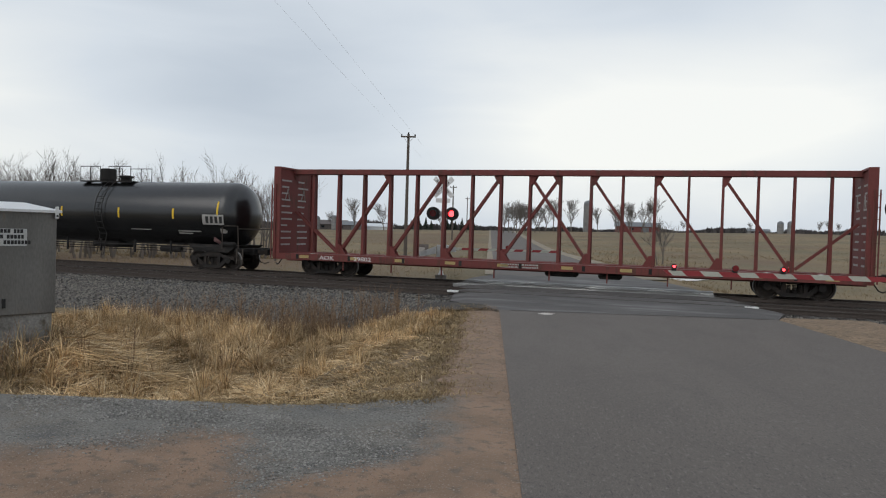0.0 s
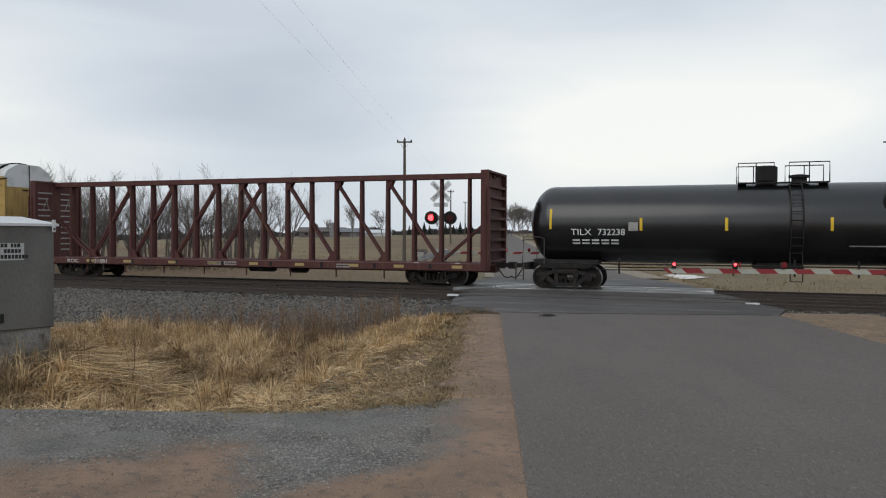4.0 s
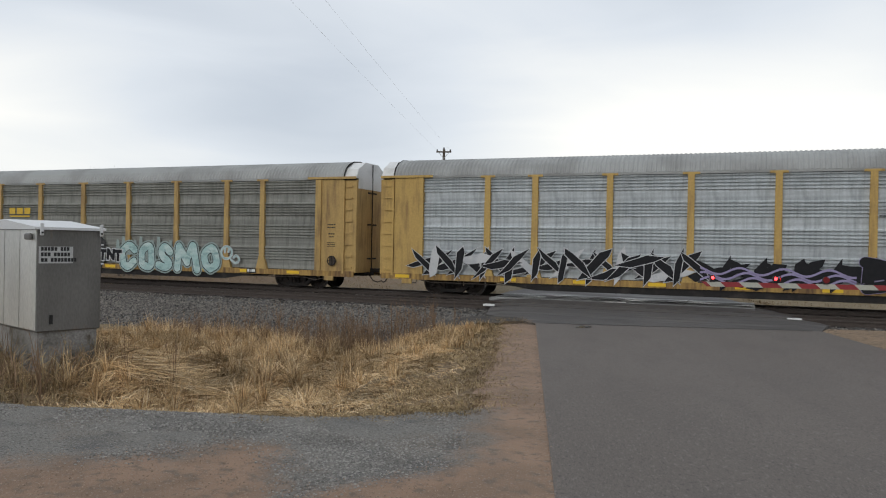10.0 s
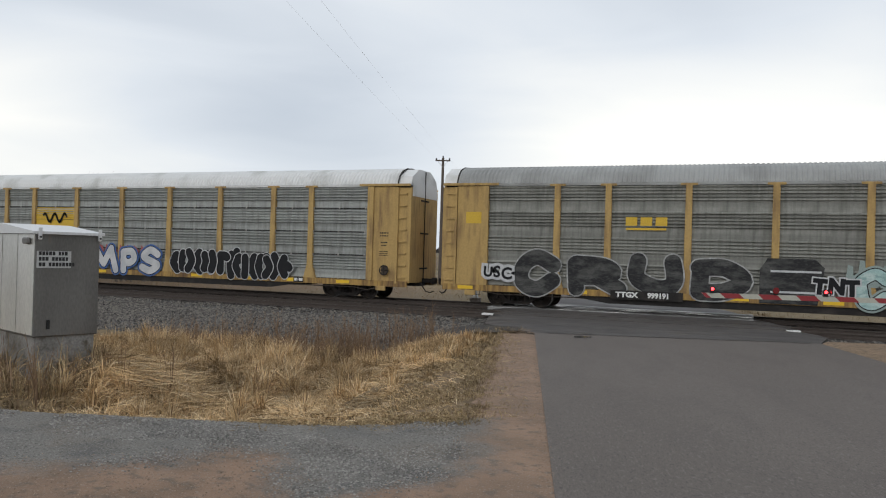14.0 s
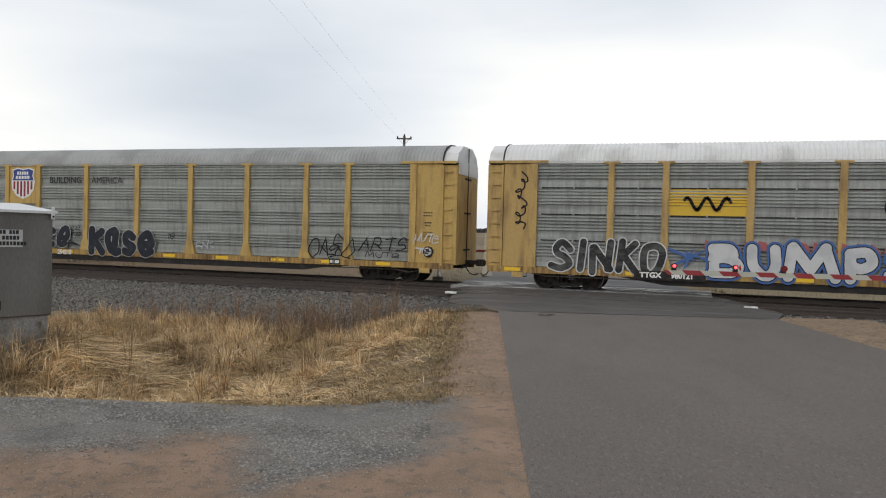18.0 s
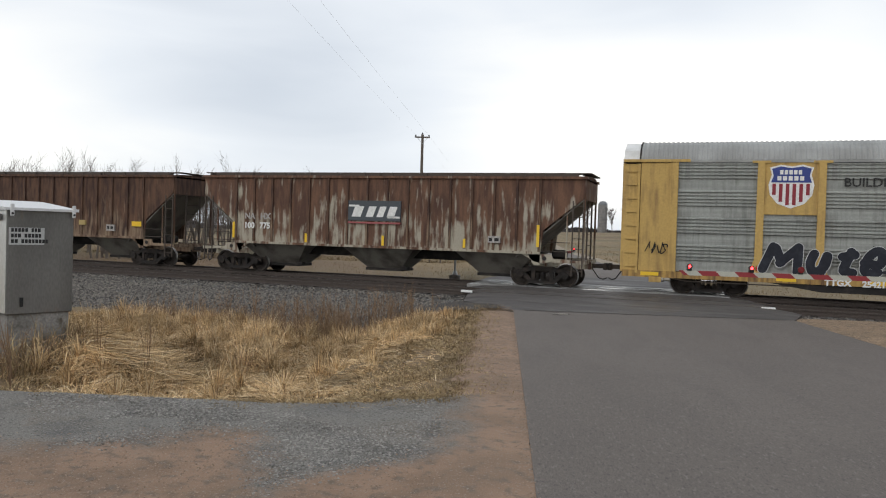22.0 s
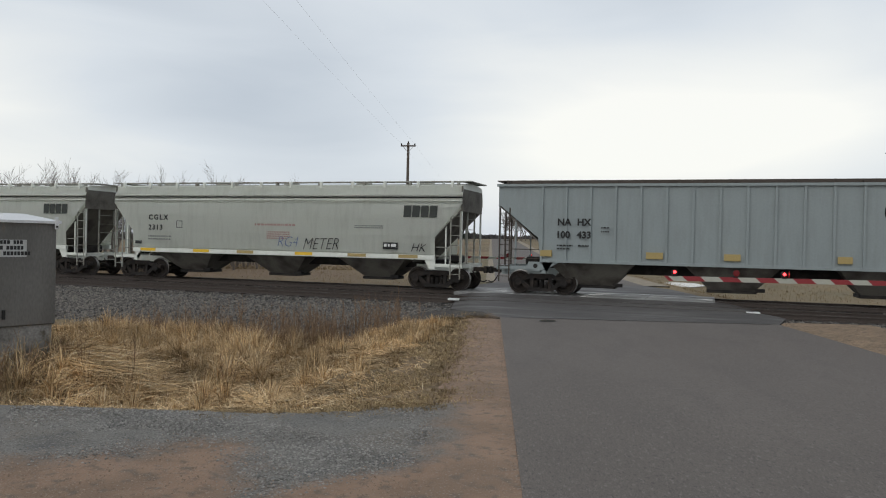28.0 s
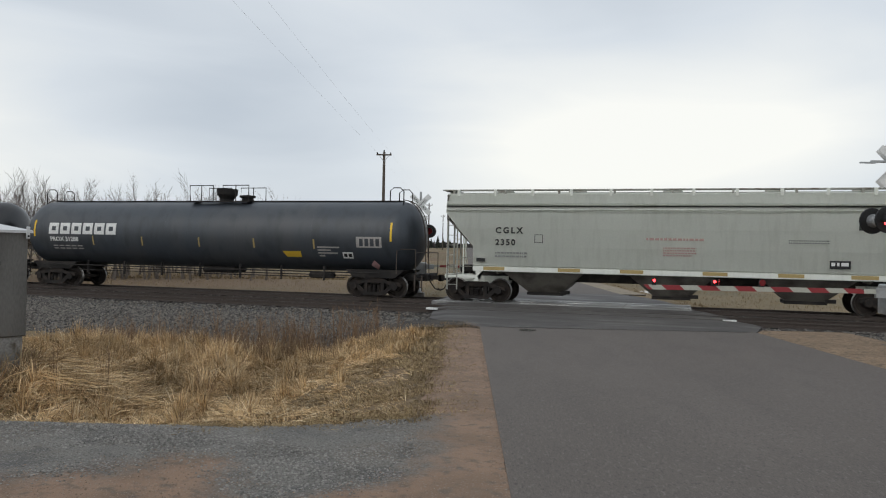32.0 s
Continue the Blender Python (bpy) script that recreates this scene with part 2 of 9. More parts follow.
def land(x, y):
    """Height of the ground."""
    n, v = road_nv(x, y)
    dx, dy = x - EYE[0], y - EYE[1]
    r, az = sqrt(dx * dx + dy * dy), math.degrees(atan2(dx, dy))
    z = -0.55 - 0.15 * smooth(2, -6, y)
    if n < ROAD_L:
        z -= 0.32 * smooth(-9.6, -12.2, y)
    if y > 5:
        z = -0.55 + smooth(45, 320, r) * (2.05 + skyline(az) * 320 + 0.55)
    # road bank
    off = max(ROAD_L - 1.3 - n, n - ROAD_R - 1.3, 0.0)
    bank = 1 - smooth(0.0, 3.2, off)
    z = z + (-0.07 - z) * bank if y < 40 else z
    # track bed
    toff = max(TRACK_NEAR - 2.6 - y, y - 2.4, 0.0)
    bed = 1 - smooth(0.0, 2.6, toff)
    z = z + (-0.42 - 0.12 * smooth(2, -6, y) - z) * bed
    # pull-out where the camera stands, left of the road
    edge = -22.55 + 0.27 * (x + 4.0) if x < -3.9 else -22.52 + 1.1 * (x + 3.9)
    if n < ROAD_L + 2:
        z = z + (-0.06 - z) * (1 - smooth(-0.3, 2.6, y - edge))
    # raised pad under the signal cabinet
    pad = 1 - smooth(0.7, 2.9, sqrt((x + 10.4) ** 2 + (y + 21.6) ** 2))
    z = z + (max(z, -0.08) - z) * pad
    return z


def axis_steps(lo, hi, near0, near1, fine, grow):
    a, step = [near0], fine
    while a[-1] < near1:
        a.append(a[-1] + fine)
    while a[-1] < hi:
        step *= grow
        a.append(a[-1] + step)
    b, step = [near0], fine
    while b[-1] > lo:
        step *= grow
        b.append(b[-1] - step)
    return b[:0:-1] + a


def sheet(name, xs, ys, height, mat, keep=None, parent=None):
    verts, ids, faces = [], {}, []
    for j, y in enumerate(ys):
        for i, x in enumerate(xs):
            ids[i, j] = len(verts)
            verts.append((x, y, height(x, y)))
    for j in range(len(ys) - 1):
        for i in range(len(xs) - 1):
            if keep is None or keep((xs[i] + xs[i + 1]) / 2, (ys[j] + ys[j + 1]) / 2):
                faces.append((ids[i, j], ids[i + 1, j], ids[i + 1, j + 1], ids[i, j + 1]))
    me = bpy.data.meshes.new(name)
    me.from_pydata(verts, [], faces)
    me.update()
    for p in me.polygons:
        p.use_smooth = True
    me.materials.append(mat)
    ob = new(name, me)
    if parent:
        ob.parent = parent
    return ob


M_FIELD = material("dry_field_grass", (0.222, 0.160, 0.086), 0.95, spots=[((0.185, 0.134, 0.074), 0.35, 0.42, 0.6), ((0.245, 0.188, 0.110), 2.2, 0.5, 0.66), ((0.150, 0.122, 0.070), 0.06, 0.42, 0.6), ((0.16, 0.108, 0.066), 0.025, 0.5, 0.62)], grain=0.3, grain_scale=9, bump=0.6, bump_scale=14, bump_dist=0.08)
M_ASPHALT = material("worn_asphalt", (0.122, 0.104, 0.091), 0.86, spots=[((0.132, 0.113, 0.099), 0.5, 0.42, 0.62), ((0.112, 0.096, 0.085), 1.6, 0.48, 0.7), ((0.160, 0.142, 0.128), 30.0, 0.56, 0.70), ((0.078, 0.068, 0.061), 44.0, 0.56, 0.70)], stretch=(1, 0.32, 1), turn=15.3, grain=0.22, grain_scale=120, bump=0.5, bump_scale=120, bump_dist=0.006)
M_ASPHALT_NEW = material("damp_dark_asphalt", (0.068, 0.061, 0.057), 0.72, spots=[((0.088, 0.079, 0.073), 0.6, 0.42, 0.62), ((0.052, 0.047, 0.044), 1.7, 0.5, 0.68)], grain=0.28, grain_scale=50, bump=0.4, bump_scale=90, bump_dist=0.006, stretch=(0.45, 1.2, 1), wet=(0.40, 0.7, 0.48, 0.72))


def gravel_and_dirt(name):
    """Grey gravel that goes over into trodden orange-brown dirt where the mesh carries 'dirt'."""
    m = material(name, (0.183, 0.172, 0.153), 0.95, spots=[((0.165, 0.138, 0.110), 0.8, 0.5, 0.68), ((0.115, 0.111, 0.106), 1.6, 0.5, 0.66), ((0.26, 0.25, 0.235), 38.0, 0.56, 0.66), ((0.075, 0.072, 0.068), 30.0, 0.56, 0.66)], grain=0.4, grain_scale=70, bump=0.9, bump_scale=55, bump_dist=0.025)
    nt = m.node_tree
    b = nt.nodes["Principled BSDF"]
    grey = b.inputs["Base Color"].links[0].from_socket
    at = nt.nodes.new("ShaderNodeAttribute")
    at.attribute_name = "dirt"
    tc = nt.nodes.new("ShaderNodeTexCoord")

    def calc(op, p, q):
        n = nt.nodes.new("ShaderNodeMath")
        n.operation = op
        for k, v in enumerate((p, q)):
            if isinstance(v, float):
                n.inputs[k].default_value = v
            else:
                nt.links.new(v, n.inputs[k])
        return n.outputs[0]

    def cloud(scale, detail):
        n = nt.nodes.new("ShaderNodeTexNoise")
        n.inputs["Scale"].default_value, n.inputs["Detail"].default_value = scale, detail
        nt.links.new(tc.outputs["Object"], n.inputs[0])
        return n.outputs["Fac"]

    def between(v, lo, hi):
        n = nt.nodes.new("ShaderNodeMapRange")
        n.interpolation_type = "SMOOTHSTEP"
        n.inputs[1].default_value, n.inputs[2].default_value = lo, hi
        nt.links.new(v, n.inputs[0])
        return n.outputs[0]

    def blend(p, q, f):
        n = nt.nodes.new("ShaderNodeMix")
        n.data_type = "RGBA"
        for k, v in ((6, p), (7, q)):
            if isinstance(v, tuple):
                n.inputs[k].default_value = (*v, 1)
            else:
                nt.links.new(v, n.inputs[k])
        nt.links.new(f, n.inputs[0])
        return n.outputs[2]

    ragged = calc("ADD", at.outputs["Fac"], calc("MULTIPLY", calc("SUBTRACT", cloud(2.2, 5.0), 0.5), 1.1))
    ragged = calc("ADD", ragged, calc("MULTIPLY", calc("SUBTRACT", cloud(24.0, 3.0), 0.5), 0.5))
    earth = blend((0.225, 0.152, 0.104), (0.30, 0.198, 0.135), between(cloud(1.3, 5.0), 0.38, 0.64))
    earth = blend(earth, (0.165, 0.125, 0.096), between(cloud(7.0, 5.0), 0.50, 0.70))
    earth = blend(earth, (0.30, 0.245, 0.20), between(cloud(40.0, 3.0), 0.58, 0.72))
    nt.links.new(blend(grey, earth, between(ragged, 0.08, 0.92)), b.inputs["Base Color"])
    return m


M_GRAVEL = gravel_and_dirt("grey_gravel_and_dirt")
M_DIRT = material("brown_shoulder_dirt", (0.225, 0.158, 0.102), 0.95, spots=[((0.27, 0.19, 0.122), 1.4, 0.45, 0.62), ((0.14, 0.104, 0.074), 6.0, 0.52, 0.66)], grain=0.4, grain_scale=28, bump=0.9, bump_scale=30, bump_dist=0.03)
M_BALLAST = material("grey_ballast_stone", (0.10, 0.095, 0.09), 0.95, spots=[((0.055, 0.052, 0.05), 9.0, 0.45, 0.58), ((0.24, 0.232, 0.225), 17.0, 0.55, 0.64)], grain=0.45, grain_scale=30, bump=1.0, bump_scale=18, bump_dist=0.08)
M_STEEL = material("rail_steel", (0.075, 0.06, 0.052), 0.55, 0.4, grain=0.2, grain_scale=20, bump=0.1)
M_TIE = material("creosoted_tie_wood", (0.036, 0.030, 0.027), 0.9, spots=[((0.06, 0.05, 0.042), 5.0, 0.5, 0.65)], stretch=(6, 1, 6), grain=0.3)
M_WHITE = material("white_paint", (0.75, 0.75, 0.73), 0.6, grain=0.08, bump=0.1)

ground = sheet("ground", axis_steps(-1500, 1500, -30, 14, 0.6, 1.06), axis_steps(-300, 3000, -32, 14, 0.6, 1.05), land, M_FIELD)
tagged(ground, "dry tan winter grassland and stubble field", "ground", kind="structure")


def ribbon(name, n0, n1, v0, v1, z0, mat, step=1.0, thick=0.06, parent=None):
    """A strip along the road between two offsets, lying on the land."""
    bm = bmesh.new()
    rows, v = [], v0
    while True:
        row = []
        for n in (n0, n0, n1, n1):
            x, y = road_xy(n, v)
            row.append([x, y])
        zs = [z0 + max(0.0, land(*road_xy((n0 + n1) / 2, v)) + 0.07) for _ in row]
        rows.append([bm.verts.new((*p, zs[k] - (thick if k in (0, 3) else 0))) for k, p in enumerate(row)])
        if v >= v1:
            break
        v = min(v1, v + step * (1 if v < 30 else 8))
    for a, b in zip(rows, rows[1:]):
        for k in range(3):
            bm.faces.new((a[k], a[k + 1], b[k + 1], b[k]))
    bmesh.ops.recalc_face_normals(bm, faces=bm.faces[:])
    return part(name, bm, mat, parent)


road = tagged(ribbon("road", ROAD_L, ROAD_R, -60, 420, -0.005, M_ASPHALT), "grey worn two-lane asphalt country road", "road", kind="structure")


def rails():
    for y, nm in ((TRACK_FAR, "far"), (TRACK_NEAR, "near")):
        tr = thing("railway_track", "railway track with rusty steel rails on dark wooden ties in grey ballast", "railway track", "two parallel tracks", "structure", pose(0, y, 0))
        for s in (-1, 1):
            bm = bmesh.new()
            extrude_x(bm, [(-0.07, -0.17), (0.07, -0.17), (0.015, -0.14), (0.012, -0.05), (0.036, -0.04), (0.036, 0), (-0.036, 0), (-0.036, -0.04), (-0.012, -0.05), (-0.015, -0.14)], -220, 120)
            part("rail", bm, M_STEEL, tr, loc=(0, s * 0.7535, 0))


rails()

# ---------------------------------------------------------------- the train
TRAIN = []          # (object, place along the train)


def run_of(t):
    """Metres that the train has gone after t seconds."""
    u = t / 32.0
    return 239.91 * u + 11.02 * u ** 2 + 27.52 * u ** 3 - 22.63 * u ** 4 + 8.2 * u ** 5


# ---------------------------------------------------------------- train materials
def streaked(name, base, rust, amount, rough=0.75, top_rust=0.0, seed=0.0, fine_streak=1.0, edge=0.10, rows=0.0, dirt=1.0, rust_light=None):
    """Painted steel with vertical rust streaks. amount: share of rust; top_rust: more of it near the top edge, where it starts and runs down."""
    m = bpy.data.materials.new(name)
    m.use_nodes = True
    nt = m.node_tree
    b = nt.nodes["Principled BSDF"]
    b.inputs["Roughness"].default_value = rough
    tc = nt.nodes.new("ShaderNodeTexCoord")

    def nz(scale, size, detail, off):
        mp = nt.nodes.new("ShaderNodeMapping")
        mp.inputs["Scale"].default_value = scale
        mp.inputs["Location"].default_value = (off + seed, off * 0.7, off * 1.3 + seed)
        nt.links.new(tc.outputs["Object"], mp.inputs[0])
        n = nt.nodes.new("ShaderNodeTexNoise")
        n.inputs["Scale"].default_value, n.inputs["Detail"].default_value = size, detail
        nt.links.new(mp.outputs[0], n.inputs[0])
        return n.outputs["Fac"]

    def math_node(op, a, c):
        n = nt.nodes.new("ShaderNodeMath")
        n.operation = op
        for i, v in enumerate((a, c)):
            if isinstance(v, (int, float)):
                n.inputs[i].default_value = v
            else:
                nt.links.new(v, n.inputs[i])
        return n.outputs[0]

    streak = nz((2.6 * fine_streak, 2.6, 0.35 * fine_streak ** 0.5), 2.4, 9.0, 0.0)
    blot = nz((0.8, 0.8, 0.55), 1.6, 5.0, 5.0)
    s = math_node("ADD", math_node("MULTIPLY", streak, 0.6), math_node("MULTIPLY", blot, 0.4))
    if top_rust:
        sep = nt.nodes.new("ShaderNodeSeparateXYZ")
        nt.links.new(tc.outputs["Object"], sep.inputs[0])
        s = math_node("ADD", s, math_node("MULTIPLY", math_node("SUBTRACT", sep.outputs[2], 2.9), top_rust))
    r = nt.nodes.new("ShaderNodeMapRange")
    r.inputs[1].default_value, r.inputs[2].default_value = 0.67 - edge / 2 - amount * 0.3, 0.67 + edge / 2 - amount * 0.3
    nt.links.new(s, r.inputs[0])
    fine = nz((1, 1, 1), 14.0, 4.0, 9.0)
    rr = nt.nodes.new("ShaderNodeMapRange")
    rr.inputs[3].default_value, rr.inputs[4].default_value = 1 - 0.22 * dirt, 1 + 0.18 * dirt
    nt.links.new(fine, rr.inputs[0])
    mx = nt.nodes.new("ShaderNodeMix")
    mx.data_type = "RGBA"
    mx.inputs[6].default_value, mx.inputs[7].default_value = (*base, 1), (*rust, 1)
    nt.links.new(r.outputs[0], mx.inputs[0])
    if rust_light:
        rm = nt.nodes.new("ShaderNodeMix")
        rm.data_type = "RGBA"
        rm.inputs[6].default_value, rm.inputs[7].default_value = (*rust, 1), (*rust_light, 1)
        rf = nt.nodes.new("ShaderNodeMapRange")
        rf.inputs[1].default_value, rf.inputs[2].default_value = 0.38, 0.64
        nt.links.new(nz((3.5, 3.5, 0.7), 1.5, 8.0, 21.0), rf.inputs[0])
        nt.links.new(rf.outputs[0], rm.inputs[0])
        nt.links.new(rm.outputs[2], mx.inputs[7])
    mu = nt.nodes.new("ShaderNodeMix")
    mu.data_type, mu.blend_type = "RGBA", "MULTIPLY"
    mu.inputs[0].default_value = 1.0
    nt.links.new(mx.outputs[2], mu.inputs[6])
    nt.links.new(rr.outputs[0], mu.inputs[7])
    last = mu.outputs[2]
    if rows:
        # level bands: sheet by sheet the metal has dulled differently
        level = nz((0.04, 0.04, 1.0), 5.5, 2.5, 3.0)
        patch = nz((3.2, 0.9, 0.06), 2.2, 2.0, 8.0)
        both = math_node("ADD", math_node("MULTIPLY", level, 0.84), math_node("MULTIPLY", patch, 0.16))
        lr = nt.nodes.new("ShaderNodeMapRange")
        lr.inputs[1].default_value, lr.inputs[2].default_value = 0.36, 0.64
        lr.inputs[3].default_value, lr.inputs[4].default_value = 1 - rows, 1 + rows
        nt.links.new(both, lr.inputs[0])
        ml = nt.nodes.new("ShaderNodeMix")
        ml.data_type, ml.blend_type = "RGBA", "MULTIPLY"
        ml.inputs[0].default_value = 1.0
        nt.links.new(last, ml.inputs[6]), nt.links.new(lr.outputs[0], ml.inputs[7])
        last = ml.outputs[2]
        # grime washed down in narrow streaks
        wr = nt.nodes.new("ShaderNodeMapRange")
        wr.inputs[1].default_value, wr.inputs[2].default_value = 0.46, 0.70
        wr.inputs[3].default_value, wr.inputs[4].default_value = 1.02, 0.86
        nt.links.new(nz((6.0, 6.0, 0.22), 2.0, 4.0, 31.0), wr.inputs[0])
        mw = nt.nodes.new("ShaderNodeMix")
        mw.data_type, mw.blend_type = "RGBA", "MULTIPLY"
        mw.inputs[0].default_value = 1.0
        nt.links.new(last, mw.inputs[6]), nt.links.new(wr.outputs[0], mw.inputs[7])
        last = mw.outputs[2]
    nt.links.new(last, b.inputs["Base Color"])
    bn = nt.nodes.new("ShaderNodeBump")
    bn.inputs["Strength"].default_value, bn.inputs["Distance"].default_value = 0.15, 0.02
    nt.links.new(blot, bn.inputs["Height"])
    nt.links.new(bn.outputs[0], b.inputs["Normal"])
    return m


M_TRUCK = material("grimy_cast_steel", (0.020, 0.017, 0.0155), 0.9, 0.0, spots=[((0.042, 0.032, 0.026), 3.0, 0.48, 0.64)], grain=0.2, bump=0.3)
M_WHEEL = material("brown_wheel_steel", (0.034, 0.027, 0.023), 0.75, 0.2, spots=[((0.055, 0.043, 0.034), 4.0, 0.5, 0.65)], grain=0.2)
M_TREAD = material("polished_wheel_rim", (0.28, 0.27, 0.26), 0.35, 0.9, grain=0.1, bump=0.0)
M_RED_A = streaked("faded_red_paint", (0.155, 0.035, 0.03), (0.10, 0.035, 0.025), 0.35)
M_RED_C = streaked("dark_oxide_red_paint", (0.085, 0.025, 0.022), (0.10, 0.04, 0.025), 0.4, seed=3.0)
M_TANK_B = material("black_tank_paint", (0.008, 0.008, 0.0085), 0.27, spots=[((0.014, 0.0137, 0.0137), 0.8, 0.45, 0.65)], grain=0.1, bump=0.02, bump_scale=2, spec=0.75)
M_TANK_M = material("dark_blue_grey_tank_paint", (0.046, 0.054, 0.065), 0.42, spots=[((0.060, 0.064, 0.070), 0.6, 0.45, 0.65), ((0.035, 0.040, 0.047), 2.0, 0.5, 0.68)], stretch=(1, 1, 0.3), grain=0.1, bump=0.05, bump_scale=3, spec=0.5)
M_YELLOW = streaked("golden_yellow_car_paint", (0.50, 0.33, 0.105), (0.25, 0.15, 0.06), 0.22, edge=0.22)
M_SILL = streaked("rust_stained_yellow_sill", (0.44, 0.27, 0.075), (0.13, 0.072, 0.034), 0.5, seed=14.0, edge=0.25, fine_streak=1.6)
M_YELLOW_DULL = streaked("faded_yellow_car_paint", (0.46, 0.305, 0.11), (0.22, 0.135, 0.06), 0.28, seed=6.0, edge=0.22)
M_GALV = streaked("bright_galvanised_panel", (0.46, 0.49, 0.50), (0.36, 0.385, 0.395), 0.35, 0.5, rows=0.22)
M_GALV_DIRTY = streaked("dirty_grey_galvanised_panel", (0.235, 0.235, 0.21), (0.17, 0.17, 0.15), 0.45, 0.6, seed=2.0, rows=0.24)
M_GALV_MID = streaked("grey_galvanised_panel", (0.31, 0.322, 0.305), (0.235, 0.24, 0.225), 0.4, 0.55, seed=4.0, rows=0.24)
M_GALV_G = streaked("pale_grey_galvanised_panel", (0.285, 0.295, 0.275), (0.215, 0.222, 0.205), 0.4, 0.5, seed=8.0, rows=0.2)
M_ROOF = material("weathered_grey_roof_metal", (0.35, 0.355, 0.345), 0.6, 0.2, spots=[((0.27, 0.272, 0.262), 0.7, 0.45, 0.65)], grain=0.1, bump=0.05)
M_ROOF_WHITE = material("white_roof_metal", (0.66, 0.66, 0.65), 0.6, 0.0, spots=[((0.5, 0.5, 0.48), 0.9, 0.5, 0.68)], grain=0.1, bump=0.05)
M_DARK = material("dark_underframe", (0.018, 0.016, 0.015), 0.85, spots=[((0.04, 0.034, 0.03), 2.0, 0.5, 0.65)], grain=0.2)
M_RUST_H = streaked("cream_paint_rusted_in_streaks", (0.37, 0.335, 0.265), (0.085, 0.042, 0.028), 0.74, 0.85, top_rust=0.05, fine_streak=0.85, edge=0.09, rust_light=(0.16, 0.083, 0.05))
M_RUST_I = streaked("brown_rust_over_cream_paint", (0.27, 0.195, 0.13), (0.052, 0.027, 0.020), 1.0, 0.9, top_rust=0.085, seed=7.0, fine_streak=1.25, edge=0.20, rust_light=(0.125, 0.066, 0.040))
M_HOP_GREY = streaked("plain_grey_hopper_paint", (0.275, 0.31, 0.31), (0.235, 0.262, 0.26), 0.2, 0.6, seed=11.0, edge=0.3, dirt=0.45)
M_HOP_CREAM = streaked("pale_grey_green_hopper_paint", (0.77, 0.785, 0.715), (0.65, 0.66, 0.59), 0.12, 0.5, seed=13.0, edge=0.3, dirt=0.3)
# one grey-brown for bays, slope sheets and the pale hoppers' end sheets
M_HOP_UNDER = material("grey_brown_hopper_parts", (0.165, 0.152, 0.13), 0.8, spots=[((0.075, 0.066, 0.056), 1.2, 0.45, 0.65)], grain=0.2)
M_GRAB = material("rusty_grab_iron", (0.07, 0.055, 0.045), 0.8, grain=0.2)
M_GRAB_PALE = material("pale_grab_iron", (0.33, 0.33, 0.29), 0.7, spots=[((0.15, 0.11, 0.08), 3.0, 0.5, 0.7)], grain=0.2)
M_REFLECT = material("yellow_reflector_tape", (0.78, 0.50, 0.03), 0.45, grain=0.08, bump=0)
M_REFLECT_DIRTY = material("dirty_yellow_reflector_tape", (0.40, 0.30, 0.12), 0.6, grain=0.15, bump=0)
M_LETTER_W = material("white_lettering", (0.72, 0.72, 0.70), 0.6, grain=0.12, grain_scale=12, bump=0)
M_LETTER_DIM = material("faded_white_lettering", (0.36, 0.34, 0.32), 0.7, grain=0.2, grain_scale=12, bump=0)
M_LETTER_K = material("black_lettering", (0.018, 0.018, 0.018), 0.6, grain=0.1, bump=0)
M_LETTER_FADED = material("faded_dark_lettering", (0.26, 0.265, 0.25), 0.7, grain=0.2, grain_scale=12, bump=0)
M_LETTER_RED = material("faded_red_lettering", (0.46, 0.30, 0.265), 0.7, grain=0.2, bump=0)
M_SPRAY_K = material("black_spray_paint", (0.011, 0.011, 0.013), 0.85, grain=0.2, grain_scale=8, bump=0)
M_SPRAY_THIN = material("thin_black_spray_over_metal", (0.02, 0.02, 0.021), 0.8, spots=[((0.085, 0.085, 0.08), 1.6, 0.46, 0.62), ((0.05, 0.05, 0.05), 7.0, 0.5, 0.65)], stretch=(1, 1, 2.5), grain=0.2, bump=0)
M_SPRAY_W = material("silver_white_spray_paint", (0.55, 0.55, 0.55), 0.5, spots=[((0.45, 0.46, 0.47), 2.0, 0.45, 0.6)], grain=0.1, bump=0)
M_SPRAY_LAV = material("lavender_spray_paint", (0.30, 0.26, 0.42), 0.5, grain=0.2, bump=0)
M_SPRAY_DULL = material("dull_silver_spray_paint", (0.36, 0.36, 0.35), 0.6, spots=[((0.24, 0.24, 0.235), 1.8, 0.45, 0.62), ((0.50, 0.50, 0.49), 4.0, 0.56, 0.68)], grain=0.2, bump=0)
M_SPRAY_TEAL = material("pale_teal_spray_paint", (0.36, 0.52, 0.50), 0.6, spots=[((0.50, 0.61, 0.58), 1.5, 0.45, 0.6), ((0.25, 0.38, 0.37), 3.5, 0.5, 0.66)], stretch=(1, 1, 2.0), grain=0.2, bump=0)
M_SPRAY_HAZE = material("thin_teal_overspray", (0.27, 0.33, 0.31), 0.6, grain=0.2, bump=0)
M_SPRAY_NAVY = material("navy_spray_paint", (0.011, 0.013, 0.021), 0.7, spots=[((0.022, 0.026, 0.036), 2.5, 0.5, 0.66)], grain=0.25, grain_scale=9, bump=0)
M_SPRAY_BLUE = material("blue_spray_paint", (0.05, 0.12, 0.32), 0.5, grain=0.15, bump=0)
M_SPRAY_RED = material("dusty_red_spray_paint", (0.34, 0.10, 0.10), 0.6, grain=0.2, bump=0)
M_LOGO_Y = material("yellow_emblem_paint", (0.62, 0.40, 0.04), 0.5, grain=0.1, bump=0)
